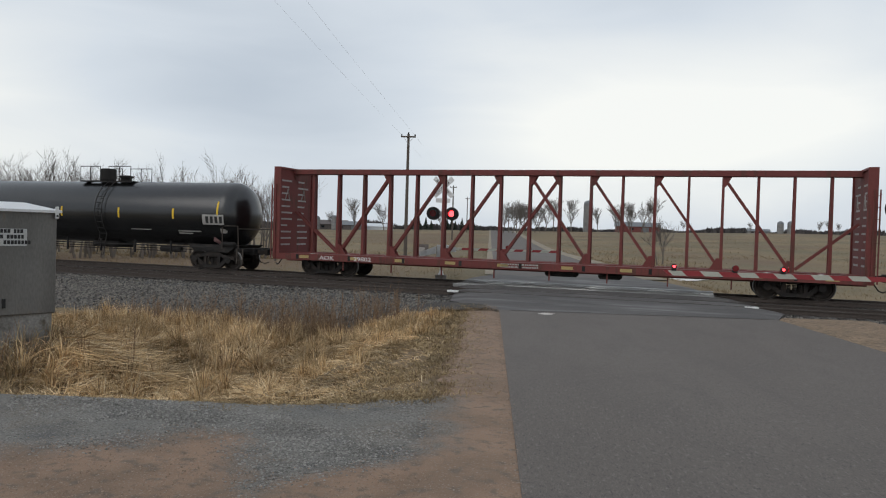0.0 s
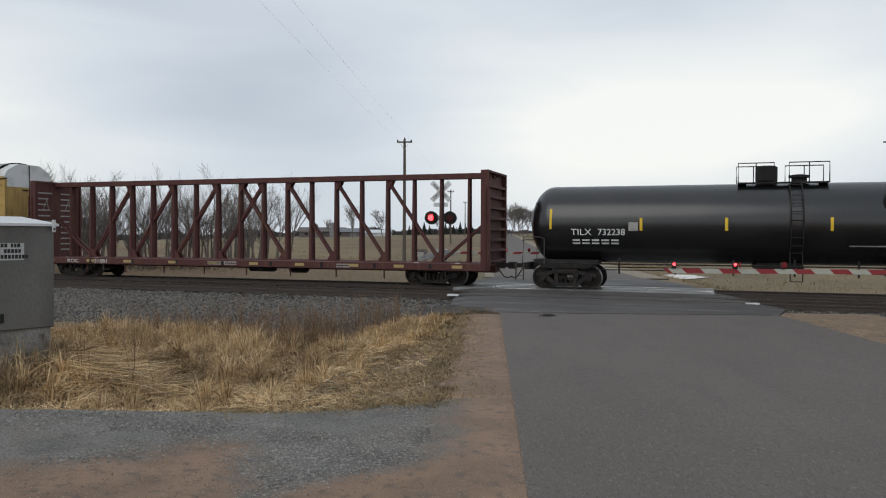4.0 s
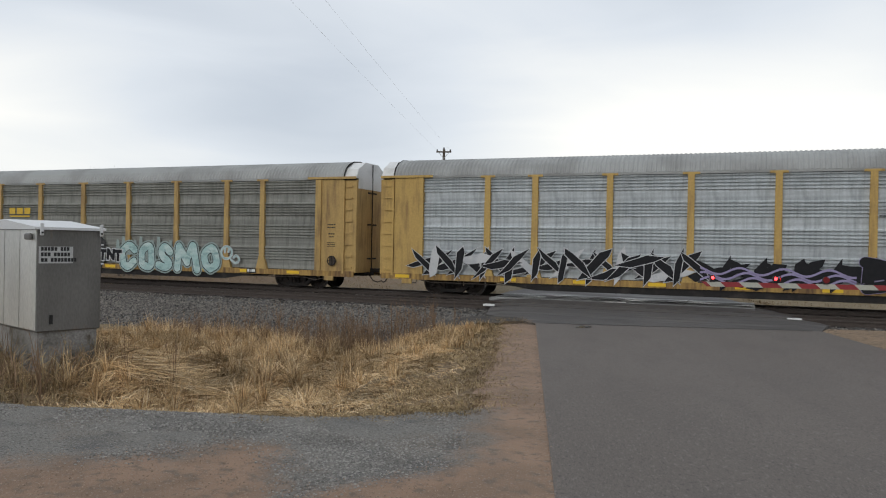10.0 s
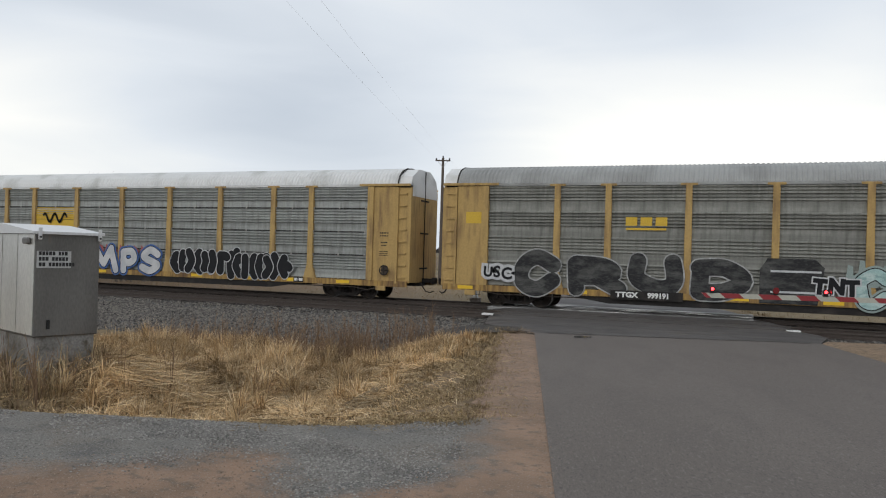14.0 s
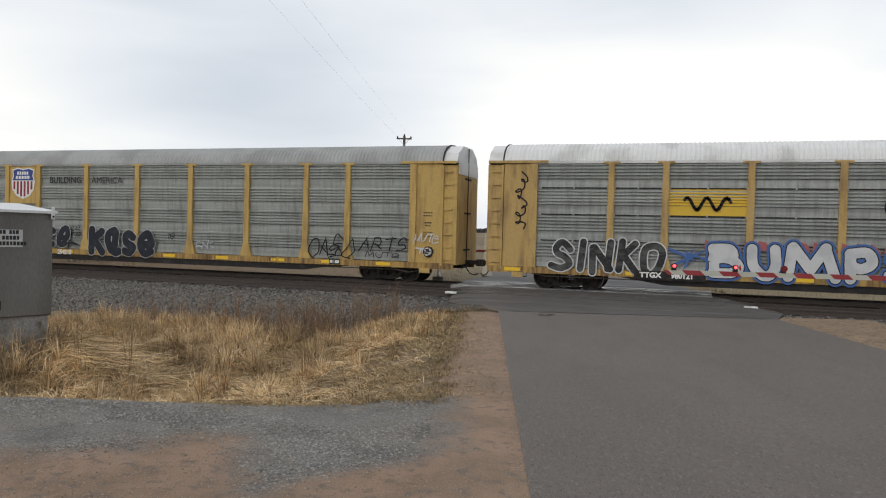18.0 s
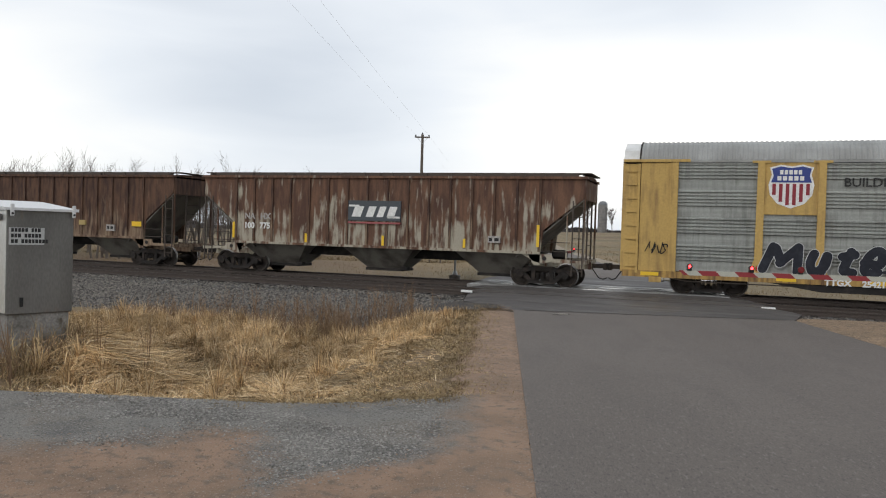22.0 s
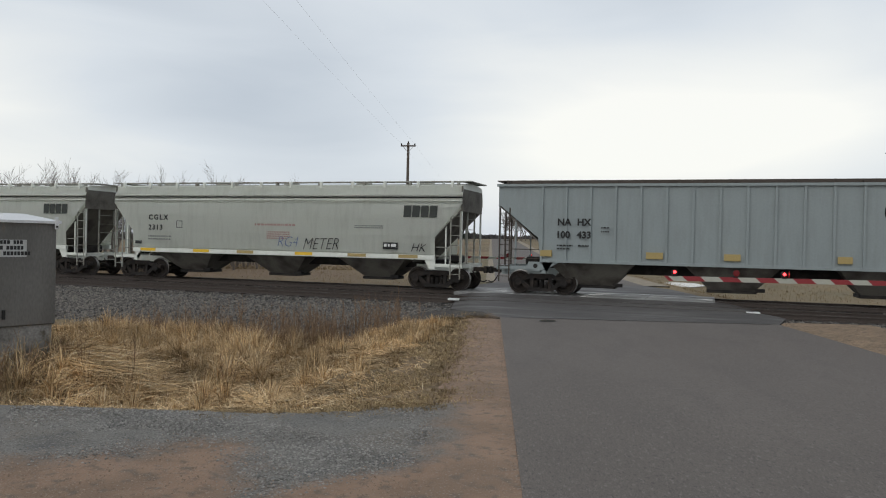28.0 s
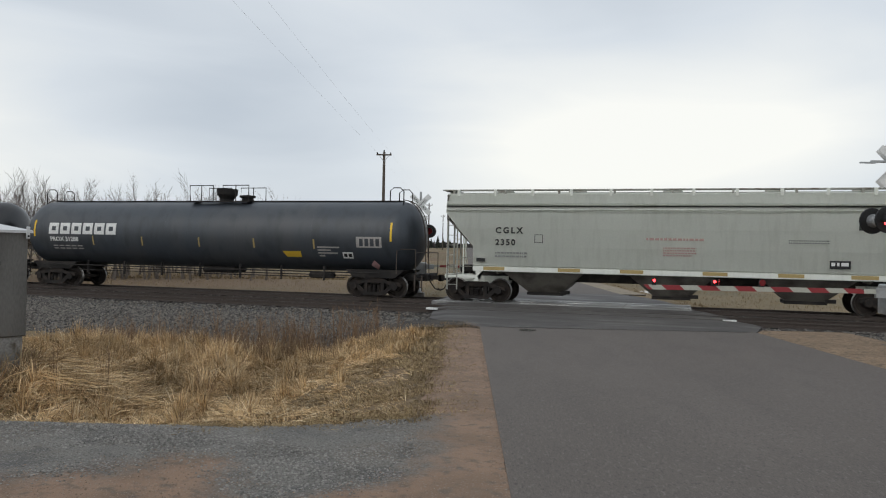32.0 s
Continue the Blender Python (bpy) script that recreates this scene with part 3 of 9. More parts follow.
M_LOGO_CRIMSON = material("crimson_emblem_paint", (0.24, 0.022, 0.035), 0.5, grain=0.1, bump=0)
M_LOGO_R = material("orange_red_emblem_paint", (0.58, 0.10, 0.04), 0.5, grain=0.1, bump=0)
M_LOGO_BLUE = material("deep_blue_emblem_paint", (0.03, 0.05, 0.22), 0.5, grain=0.1, bump=0)
M_LOGO_SLATE = material("slate_emblem_paint", (0.065, 0.075, 0.085), 0.6, grain=0.2, bump=0)
M_LOGO_CHAR = material("charcoal_emblem_paint", (0.04, 0.045, 0.04), 0.6, grain=0.15, bump=0)
M_PLACARD = material("pink_white_placard", (0.62, 0.36, 0.36), 0.6, grain=0.2, bump=0)



# ---------------------------------------------------------------- lettering
def text_mesh(words, size, mat, parent, x, y, z, name="lettering", offset=0.0, stretch=1.0, shear=0.0, label="", spacing=1.0, turn=0.0):
    """Flat letters on the side of a car, read from -y. x is the left edge, z the base line."""
    cu = bpy.data.curves.new("tmp", "FONT")
    cu.body, cu.size, cu.offset, cu.shear, cu.space_character = words, size, offset, shear, spacing
    cu.extrude, cu.resolution_u = 0.003, 3
    tmp = bpy.data.objects.new("tmp", cu)
    scene.collection.objects.link(tmp)
    me = bpy.data.meshes.new_from_object(tmp.evaluated_get(bpy.context.evaluated_depsgraph_get()))
    bpy.data.objects.remove(tmp)
    bpy.data.curves.remove(cu)
    me.transform(Matrix.Diagonal((stretch, 1, 1, 1)))
    me.materials.clear()
    me.materials.append(mat)
    me.name = name
    ob = new(name, me)
    ob.parent = parent
    ob.matrix_basis = pose(x, y, z, 90, turn, 0)
    if label:
        tagged(ob, label)
    return ob


def flat(bm, pts, y, thick=0.006, mi=0):
    """A thin plate with outline pts (x, z), its face at y."""
    a = [bm.verts.new((x, y, z)) for x, z in pts]
    b = [bm.verts.new((x, y + thick, z)) for x, z in pts]
    n = len(pts)
    fs = [bm.faces.new(a), bm.faces.new(b[::-1])]
    for i in range(n):
        fs.append(bm.faces.new((a[i], a[(i + 1) % n], b[(i + 1) % n], b[i])))
    for f in fs:
        f.material_index = mi
    bmesh.ops.recalc_face_normals(bm, faces=fs)


def rect(x0, x1, z0, z1, lean=0.0):
    return [(x0, z0), (x1, z0), (x1 + lean, z1), (x0 + lean, z1)]


def text_bars(name, parent, y, rows, mat, label="", seed=1):
    """Small writing that cannot be read, as bars: rows of (x0, x1, z, height)."""
    rnd = random.Random(seed)
    bm = bmesh.new()
    for x0, x1, z, h in rows:
        x = x0
        while x < x1:
            w = rnd.uniform(0.8, 2.2) * h
            flat(bm, rect(x, min(x + w, x1), z, z + h), y, 0.003)
            x += w + 0.45 * h
    return tagged(part(name, bm, mat, parent, label), label, kind="stuff")


def graffiti_word(words, parent, x, y, z, size, fill, edge, stretch=1.0, shear=0.0, spacing=1.0, fat=0.05, rim=0.06, label="", turn=0.0, halo=None):
    """Letters one by one, each a rim with its fill on it, a little uneven in height and tilt."""
    rnd = random.Random(len(words) + int(abs(x) * 10))
    at = 0.0
    for i, ch in enumerate(words):
        up, tip, grow = rnd.uniform(-0.06, 0.06) * size, rnd.uniform(-8, 8), rnd.uniform(0.92, 1.12)
        dx, dz = at * cos(radians(turn)), -at * sin(radians(turn))
        g = text_mesh(ch, size * grow, edge, parent, x + dx, y - 0.0008 * i, z + dz + up, "graffiti_letter", fat + rim, stretch, shear, label, 1.0, turn + tip)
        if halo:
            o = text_mesh(ch, size * grow, halo, g, 0, 0, 0, "letter_halo", fat + rim + 0.05, stretch, shear)
            o.matrix_basis = pose(0, 0, -0.006)
        f = text_mesh(ch, size * grow, fill, g, 0, 0, 0, "letter_fill", fat, stretch, shear)
        f.matrix_basis = pose(0, 0, 0.006)
        at += (max(v.co.x for v in f.data.vertices) + 0.05 * size) * spacing


def strokes(parent, shapes, y, mat, name="graffiti_stroke", label=""):
    for i, pts in enumerate(shapes):
        bm = bmesh.new()
        flat(bm, pts, y - 0.0004 * (i % 8), 0.004)
        part(name, bm, mat, parent, label)


# Spray letters as the lines that the can follows, on a grid of ten by ten: x and height of each point.
LINES = {"A": ("10 48", "48 80", "24 73"), "B": ("11 18", "18 68 76 45 15", "15 65 83 61 11"), "C": ("87 59 27 14 21 50 82",), "D": ("11 18", "18 58 84 51 11"),
         "I": ("40 49",), "K": ("10 19", "89 25", "35 80"), "M": ("00 19", "19 43", "43 79", "79 90"), "N": ("10 18", "18 81", "81 89"),
         "O": ("50 12 17 59 87 82 50",), "P": ("10 18", "18 68 85 53 14"), "R": ("10 18", "18 68 85 54 14", "44 90"), "S": ("87 59 27 35 64 82 50 11",),
         "T": ("08 98", "50 58"), "U": ("19 14 41 71 84 89",), "a": ("79 50 12 17 59", "79 70 90"), "e": ("14 84 77 48 16 12 40 81",), "t": ("49 42 61 81", "17 77"), "u": ("17 13 40 72 77", "77 70")}


def bent(points, k=6):
    """A smooth line through points."""
    if len(points) < 3:
        return [points[0] + (points[1] - points[0]) * (i / k) for i in range(k + 1)]
    out, ring = [], (points[0] - points[-1]).length < 1e-6
    for i in range(len(points) - 1):
        p1, p2 = points[i], points[i + 1]
        p0 = points[i - 1] if i else (points[-2] if ring else p1)
        p3 = points[i + 2] if i + 2 < len(points) else (points[1] if ring else p2)
        for q in range(k):
            t = q / k
            out.append(0.5 * (2 * p1 + (p2 - p0) * t + (2 * p0 - 5 * p1 + 4 * p2 - p3) * t * t + (3 * p1 - p0 - 3 * p2 + p3) * t ** 3))
    return out + [points[-1]]


def spray_line(bm, line, half, y):
    """A stroke of the can along line, with round ends; it creeps outward so that its turns overlie one another."""
    n = len(line)
    left, right = [], []
    for i, p in enumerate(line):
        d = line[min(i + 1, n - 1)] - line[max(i - 1, 0)]
        if d.length < 1e-6:
            d = Vector((1, 0))
        d.normalize()
        yy = y - 0.00012 * i
        left.append(bm.verts.new((p.x - d.y * half, yy, p.y + d.x * half)))
        right.append(bm.verts.new((p.x + d.y * half, yy, p.y - d.x * half)))
    for i in range(n - 1):
        bm.faces.new((left[i], right[i], right[i + 1], left[i + 1]))
    for i, sgn in ((0, 1), (n - 1, -1)):
        a0 = atan2(left[i].co.z - line[i].y, left[i].co.x - line[i].x)
        cap = [left[i]] + [bm.verts.new((line[i].x + half * cos(a0 + sgn * pi * k / 7), left[i].co.y, line[i].y + half * sin(a0 + sgn * pi * k / 7))) for k in range(1, 7)] + [right[i]]
        bm.faces.new(cap)


def bubble_letter(parent, lines, half, rim, y, fill, edge, halo=None, label=""):
    """One fat spray letter: a rim, the fill on it and, where asked, a coloured halo behind."""
    meshes = []
    for grow, off in ((half + rim, 0.0), (half, -0.005), (half + rim + 0.07, 0.005)):
        bm = bmesh.new()
        for k, line in enumerate(lines):
            spray_line(bm, line, grow, y + off - 0.0011 * k)
        meshes.append(bm)
    g = part("graffiti_letter", meshes[0], edge, parent, label)
    part("letter_fill", meshes[1], fill, g)
    if halo:
        part("letter_halo", meshes[2], halo, g)
    else:
        meshes[2].free()


def bubble_word(words, parent, x0, x1, z0, z1, y, fill, edge, half, rim, label, halo=None, widths=None, seed=1, lean=0.0, rough=0.02):
    """A word in fat spray letters between x0 and x1, each a little uneven."""
    rnd = random.Random(seed)
    widths = widths or [1.0] * len(words)
    at, unit = x0, (x1 - x0) / sum(widths)
    for i, ch in enumerate(words):
        w = unit * widths[i]
        lo, hi = z0 + half + rnd.uniform(0, 0.08) * (z1 - z0), z1 - half - rnd.uniform(0, 0.10) * (z1 - z0)
        inset = min(half * 0.8, w * 0.42)
        lines = []
        for text in LINES[ch]:
            pts = [Vector((at + inset + (w - 2 * inset) * int(p[0]) / 9 + lean * (int(p[1]) / 9 - 0.5) + rnd.uniform(-rough, rough), lo + (hi - lo) * int(p[1]) / 9 + rnd.uniform(-rough, rough))) for p in text.split()]
            lines.append(bent(pts))
        bubble_letter(parent, lines, half, rim, y - 0.010 * (i % 3), fill, edge, halo, label)
        at += w


def scrawl(words, parent, x0, x1, z0, z1, y, mat, half, label, seed=1, lean=0.1, rough=0.05):
    """A quick tag in thin spray lines, one mesh a letter."""
    rnd = random.Random(seed)
    w = (x1 - x0) / len(words)
    for i, ch in enumerate(words):
        lift = rnd.uniform(-0.08, 0.08) * (z1 - z0)
        bm = bmesh.new()
        for k, text in enumerate(LINES[ch]):
            pts = [Vector((x0 + (i + 0.05) * w + w * 1.0 * int(p[0]) / 9 + lean * int(p[1]) / 9 + rnd.uniform(-rough, rough), z0 + lift + (z1 - z0) * int(p[1]) / 9 + rnd.uniform(-rough, rough))) for p in text.split()]
            spray_line(bm, bent(pts), half, y - 0.0008 * k - 0.004 * (i % 3))
        part("graffiti_stroke", bm, mat, parent, label)


def blob_word(parent, x0, x1, z0, z1, y, fill, edge, n, half, rim, seed, label):
    """Swollen interlocked letters that cannot be read: upright bulges tied by short bars."""
    rnd = random.Random(seed)
    w = (x1 - x0) / n
    for i in range(n):
        cx = x0 + (i + 0.5) * w
        lo, hi = z0 + half + rnd.uniform(0, 0.15), z1 - half - rnd.uniform(0, 0.2)
        sway = rnd.uniform(-0.16, 0.16)
        lines = [bent([Vector((cx - sway, lo)), Vector((cx + sway, (lo + hi) / 2)), Vector((cx - sway * 0.6, hi))])]
        if i % 3 != 2:
            z = lo + (hi - lo) * rnd.choice((0.0, 0.5, 0.95))
            lines.append(bent([Vector((cx, z)), Vector((cx + w * 0.5, z + rnd.uniform(-0.08, 0.12))), Vector((cx + w * 0.8, z + rnd.uniform(-0.1, 0.2)))]))
        bubble_letter(parent, lines, half, rim, y - 0.010 * (i % 3), fill, edge, None, label)


def spikes(parent, x0, x1, z0, z1, y, fill, edge, seed, n, label, wide=0.19, rim=0.045):
    """Interlocked pointed letters that cannot be read: slashes with sharp ends and a thin rim."""
    rnd = random.Random(seed)
    for i in range(n):
        cx = x0 + (x1 - x0) * (i + 0.5) / n
        kind = i % 4
        if kind == 0:
            a, b = Vector((cx - 0.75, z0 + rnd.uniform(0.0, 0.25))), Vector((cx + 0.55, z1 - rnd.uniform(0.0, 0.3)))
        elif kind == 1:
            a, b = Vector((cx - 0.45, z1 - rnd.uniform(0.0, 0.2))), Vector((cx + 0.6, z0 + rnd.uniform(0.0, 0.3)))
        elif kind == 2:
            m = z0 + (z1 - z0) * rnd.uniform(0.3, 0.65)
            a, b = Vector((cx - 0.95, m - rnd.uniform(0.0, 0.25))), Vector((cx + 0.85, m + rnd.uniform(0.0, 0.3)))
        else:
            a, b = Vector((cx - 0.15, z0 + rnd.uniform(-0.1, 0.15))), Vector((cx + 0.2, z1 + rnd.uniform(-0.1, 0.08)))
        if a.x < x0 - 0.5 or b.x > x1 + 0.5:
            continue
        d = (b - a).normalized()
        p = Vector((-d.y, d.x))
        f, g, w = rnd.uniform(0.12, 0.35), rnd.uniform(0.65, 0.88), wide * rnd.uniform(0.7, 1.2)
        depth = y - 0.0032 * ((i * 5) % 9)
        out = []
        for grow, tip, off in ((rim, rim * 2.4, 0.0), (0.0, 0.0, -0.0016)):
            pts = [a - d * tip, a.lerp(b, f) - p * (w + grow), a.lerp(b, g) - p * (w * 0.6 + grow), b + d * tip, a.lerp(b, g - 0.1) + p * (w + grow), a.lerp(b, f + 0.08) + p * (w * 0.55 + grow)]
            bm = bmesh.new()
            flat(bm, [(q.x, q.y) for q in pts], depth + off, 0.001)
            out.append(bm)
        st = part("graffiti_stroke", out[0], edge, parent, label)
        part("stroke_fill", out[1], edge if i % 7 == 3 else fill, st)


# ---------------------------------------------------------------- running gear
WHEELS = []         # (wheelset, axle place on its truck)
WHEEL_R = 0.457


def make_truck_meshes():
    """Meshes of a two-axle freight truck, shared by all cars."""
    d = {}
    bm = bmesh.new()
    out = [(-1.16, 0.60), (-0.62, 0.66), (-0.42, 0.78), (0.42, 0.78), (0.62, 0.66), (1.16, 0.60), (1.18, 0.42), (0.72, 0.36), (0.42, 0.12), (-0.42, 0.12), (-0.72, 0.36), (-1.18, 0.42)]
    prism(bm, [(-1.16, 0.62), (-0.6, 0.70), (-0.42, 0.80), (0.42, 0.80), (0.6, 0.70), (1.16, 0.62), (1.18, 0.47), (0.66, 0.54), (0.44, 0.62), (-0.44, 0.62), (-0.66, 0.54), (-1.18, 0.47)], -0.08, 0.08)
    prism(bm, [(-0.98, 0.56), (-0.72, 0.56), (-0.36, 0.24), (0.36, 0.24), (0.72, 0.56), (0.98, 0.56), (0.46, 0.12), (-0.46, 0.12)], -0.08, 0.08)
    for x in (-0.36, 0.36):
        box(bm, x - 0.07, x + 0.07, -0.08, 0.08, 0.20, 0.66)
    for x in (-0.89, 0.89):
        lathe_bm = [(-0.15, 0.10), (-0.14, 0.14), (0.05, 0.15)]
        rings = []
        for a, r in lathe_bm:
            rings.append([bm.verts.new((x + r * cos(2 * pi * k / 12), a, WHEEL_R + r * sin(2 * pi * k / 12))) for k in range(12)])
        for a, b in zip(rings, rings[1:]):
            for k in range(12):
                bm.faces.new((a[k], b[k], b[(k + 1) % 12], a[(k + 1) % 12]))
        bm.faces.new(rings[0])
    me = bpy.data.meshes.new("side_frame")
    bmesh.ops.recalc_face_normals(bm, faces=bm.faces[:])
    bm.to_mesh(me), bm.free()
    me.materials.append(M_TRUCK)
    d["side_frame"] = me
    bm = bmesh.new()
    for x in (-0.2, 0.0, 0.2):
        for k in range(6):
            r0 = 0.085
            rings = [[bm.verts.new((x + r0 * cos(2 * pi * j / 8), r0 * sin(2 * pi * j / 8), 0.25 + k * 0.05 + dz)) for j in range(8)] for dz in (0.0, 0.03)]
            for j in range(8):
                bm.faces.new((rings[0][j], rings[0][(j + 1) % 8], rings[1][(j + 1) % 8], rings[1][j]))
            bm.faces.new(rings[1])
    me = bpy.data.meshes.new("spring_nest")
    bm.to_mesh(me), bm.free()
    me.materials.append(M_TRUCK)
    d["spring_nest"] = me
    bm = bmesh.new()
    box(bm, -0.22, 0.22, -1.0, 1.0, 0.55, 0.74, bevel=0.03)
    box(bm, -0.3, 0.3, -0.3, 0.3, 0.70, 0.84)
    me = bpy.data.meshes.new("bolster")
    bm.to_mesh(me), bm.free()
    me.materials.append(M_TRUCK)
    d["bolster"] = me
    bm = bmesh.new()
    for s in (-1, 1):
        prof = [(0.70, 0.10), (0.70, 0.16), (0.735, 0.18), (0.735, 0.36), (0.70, 0.38), (0.70, 0.485), (0.725, 0.487), (0.735, 0.46), (0.82, 0.452), (0.82, 0.38), (0.765, 0.36), (0.765, 0.18), (0.83, 0.15), (0.83, 0.08)]
        rings = []
        for a, r in prof:
            rings.append([bm.verts.new((r * cos(2 * pi * k / 28), s * a, r * sin(2 * pi * k / 28))) for k in range(28)])
        for i, (a, b) in enumerate(zip(rings, rings[1:])):
            for k in range(28):
                f = bm.faces.new((a[k], a[(k + 1) % 28], b[(k + 1) % 28], b[k]))
                f.material_index = 1 if i in (6, 7) else 0
        # small casting marks that show the turning
        for k in range(3):
            a = 2 * pi * k / 3
            bar(bm, (0.22 * cos(a), s * 0.775, 0.22 * sin(a)), (0.31 * cos(a), s * 0.775, 0.31 * sin(a)), 0.035)
    tube(bm, [(0, -0.95, 0), (0, 0.95, 0)], 0.085, 10)
    bmesh.ops.recalc_face_normals(bm, faces=bm.faces[:])
    me = bpy.data.meshes.new("wheelset")
    bm.to_mesh(me), bm.free()
    me.materials.append(M_WHEEL), me.materials.append(M_TREAD)
    d["wheelset"] = me
    return d


TRUCK = make_truck_meshes()


def add_truck(car, x):
    t = share("truck", TRUCK["bolster"], car, pose(x, 0, 0))
    for s in (-1, 1):
        share("side_frame", TRUCK["side_frame"], t, pose(0, s * 1.0, 0, 0, 0, 0 if s < 0 else 180))
        tagged(share("spring_nest", TRUCK["spring_nest"], t, pose(0, s * 1.0, 0)), kind="stuff")
    for ax in (-0.89, 0.89):
        w = share("wheelset", TRUCK["wheelset"], t, pose(ax, 0, WHEEL_R))
        WHEELS.append((w, ax, car))


def add_coupler(car, x, s, reach=0.5):
    """Drawbar and knuckle at one end (s = 1 or -1), with the brake hose hanging below it."""
    bm = bmesh.new()
    box(bm, min(x, x + s * reach), max(x, x + s * reach), -0.09, 0.09, 0.78, 0.95)
    k = x + s * reach
    box(bm, min(k, k + s * 0.16), max(k, k + s * 0.16), -0.17, 0.15, 0.72, 1.0, bevel=0.03)
    part("coupler", bm, M_TRUCK, car)
    bm = bmesh.new()
    tube(bm, [(x + s * 0.1, -0.35, 0.8), (x + s * 0.22, -0.35, 0.62), (x + s * 0.36, -0.32, 0.42), (x + s * 0.52, -0.22, 0.36), (x + s * 0.66, -0.1, 0.42)], 0.025, 6)
    part("brake_hose", bm, M_TRUCK, car)


def ladder(car, x0, x1, y, z0, z1, rungs, mat, name="ladder"):
    bm = bmesh.new()
    for x in (x0, x1):
        bar(bm, (x, y, z0), (x, y, z1), 0.045)
    for i in range(rungs):
        z = z0 + (z1 - z0) * (i + 0.5) / rungs
        tube(bm, [(x0, y, z), (x1, y, z)], 0.014, 5)
    return part(name, bm, mat, car)


def start_car(name, label, category, centre, group=""):
    c = thing(name, label, category, group, m=pose(centre, 0, 0))
    TRAIN.append((c, centre))
    return c


# ---------------------------------------------------------------- centre-beam lumber flatcar
def centre_beam_car(centre, mat, marks, label):
    c = start_car("lumber_flatcar", label, "railcar", centre, "cars of the freight train")
    bay = 1.2245
    posts = [(k + 0.5) * bay for k in range(-9, 9)]
    bm = bmesh.new()
    box(bm, -11.6, 11.6, -0.28, 0.28, 0.55, 0.95)
    for s in (-1, 1):
        box(bm, -11.6, 11.6, s * 1.40 - 0.05, s * 1.40 + 0.05, 0.66, 0.93)
    box(bm, -11.6, 11.6, -1.38, 1.38, 0.86, 0.92)
    part("deck_frame", bm, mat, c)
    for k in range(-5, 6):
        part("cross_bearer", boxes((k * 2.2 - 0.08, k * 2.2 + 0.08, -1.34, 1.34, 0.68, 0.87)), mat, c)
    bm = bmesh.new()
    box(bm, -11.5, 11.5, -0.23, 0.23, 4.42, 4.50)
    part("top_plate", bm, mat, c)
    for s in (-1, 1):
        part("top_chord", boxes((-11.5, 11.5, s * 0.20 - 0.04, s * 0.20 + 0.04, 4.42, 4.64)), mat, c)
    for i, x in enumerate(posts):
        bm = bmesh.new()
        for s in (-1, 1):
            w = 0.058
            a = [(x - w, s * 0.20, 0.92), (x + w, s * 0.20, 0.92), (x + w * 0.75, s * 0.15, 4.44), (x - w * 0.75, s * 0.15, 4.44)]
            b = [(px, py - s * 0.05, pz) for px, py, pz in a]
            va, vb = [bm.verts.new(p) for p in a], [bm.verts.new(p) for p in b]
            bm.faces.new(va), bm.faces.new(vb[::-1])
            for k in range(4):
                bm.faces.new((va[k], va[(k + 1) % 4], vb[(k + 1) % 4], vb[k]))
        box(bm, x - 0.015, x + 0.015, -0.14, 0.14, 0.92, 4.44)
        bmesh.ops.recalc_face_normals(bm, faces=bm.faces[:])
        part("post", bm, mat, c)
        if i % 2 == 0:
            part("strap_winch", boxes((x - 0.06, x + 0.06, -1.46, -1.40, 0.70, 0.90)), M_DARK, c)
    for b in (-7.5, -5.5, -3.5, -1.5, 1.5, 3.5, 5.5, 7.5):
        x0, x1 = b * bay, (b + (2 if b < 0 else -2)) * bay
        bm = bmesh.new()
        for s in (-1, 1):
            bar(bm, (x0 + (0.08 if b < 0 else -0.08), s * 0.10, 1.0), (x1, s * 0.09, 4.40), 0.10, 0.06, up=(0, 1, 0))
            prism(bm, [(x1 - 0.3 * (1 if b < 0 else -1), 4.42), (x1, 4.42), (x1, 4.0), (x1 - 0.12 * (1 if b < 0 else -1), 4.08)], s * 0.13 - 0.02, s * 0.13 + 0.02)
            prism(bm, [(x0, 0.92), (x0 + 0.42 * (1 if b < 0 else -1), 0.92), (x0 + 0.16 * (1 if b < 0 else -1), 1.35), (x0, 1.35)], s * 0.15 - 0.02, s * 0.15 + 0.02)
        part("diagonal_brace", bm, mat, c)
    for s in (-1, 1):
        bm = bmesh.new()
        for y in (-0.12, 0.12):
            bar(bm, (s * 11.3, y, 2.75), (s * 7.5 * bay + s * 0.1, y, 1.05), 0.09, 0.06, up=(0, 1, 0))
        part("end_brace", bm, mat, c)
        bm = bmesh.new()
        box(bm, min(s * 11.36, s * 11.44), max(s * 11.36, s * 11.44), -1.42, 1.42, 0.92, 4.62)
        bh = part("bulkhead", bm, mat, c)
        for y in (-1.42, 1.42):
            part("edge_post", boxes((min(s * 11.30, s * 11.62), max(s * 11.30, s * 11.62), y - 0.05, y + 0.05, 0.75, 4.58)), mat, bh)
        for k in range(8):
            z = 1.05 + k * 0.43
            part("bulkhead_rib", boxes((min(s * 11.44, s * 11.60), max(s * 11.44, s * 11.60), -1.37, 1.37, z - 0.06, z + 0.06)), mat, bh)
        part("top_bar", boxes((min(s * 11.3, s * 11.62), max(s * 11.3, s * 11.62), -1.47, 1.47, 4.58, 4.66)), mat, bh)
        # stencilled lines on the inner face
        bm = bmesh.new()
        rnd = random.Random(5)
        for k in range(11):
            z = 1.25 + k * 0.28
            for y0 in (-1.25, 0.15):
                w = rnd.uniform(0.5, 0.95)
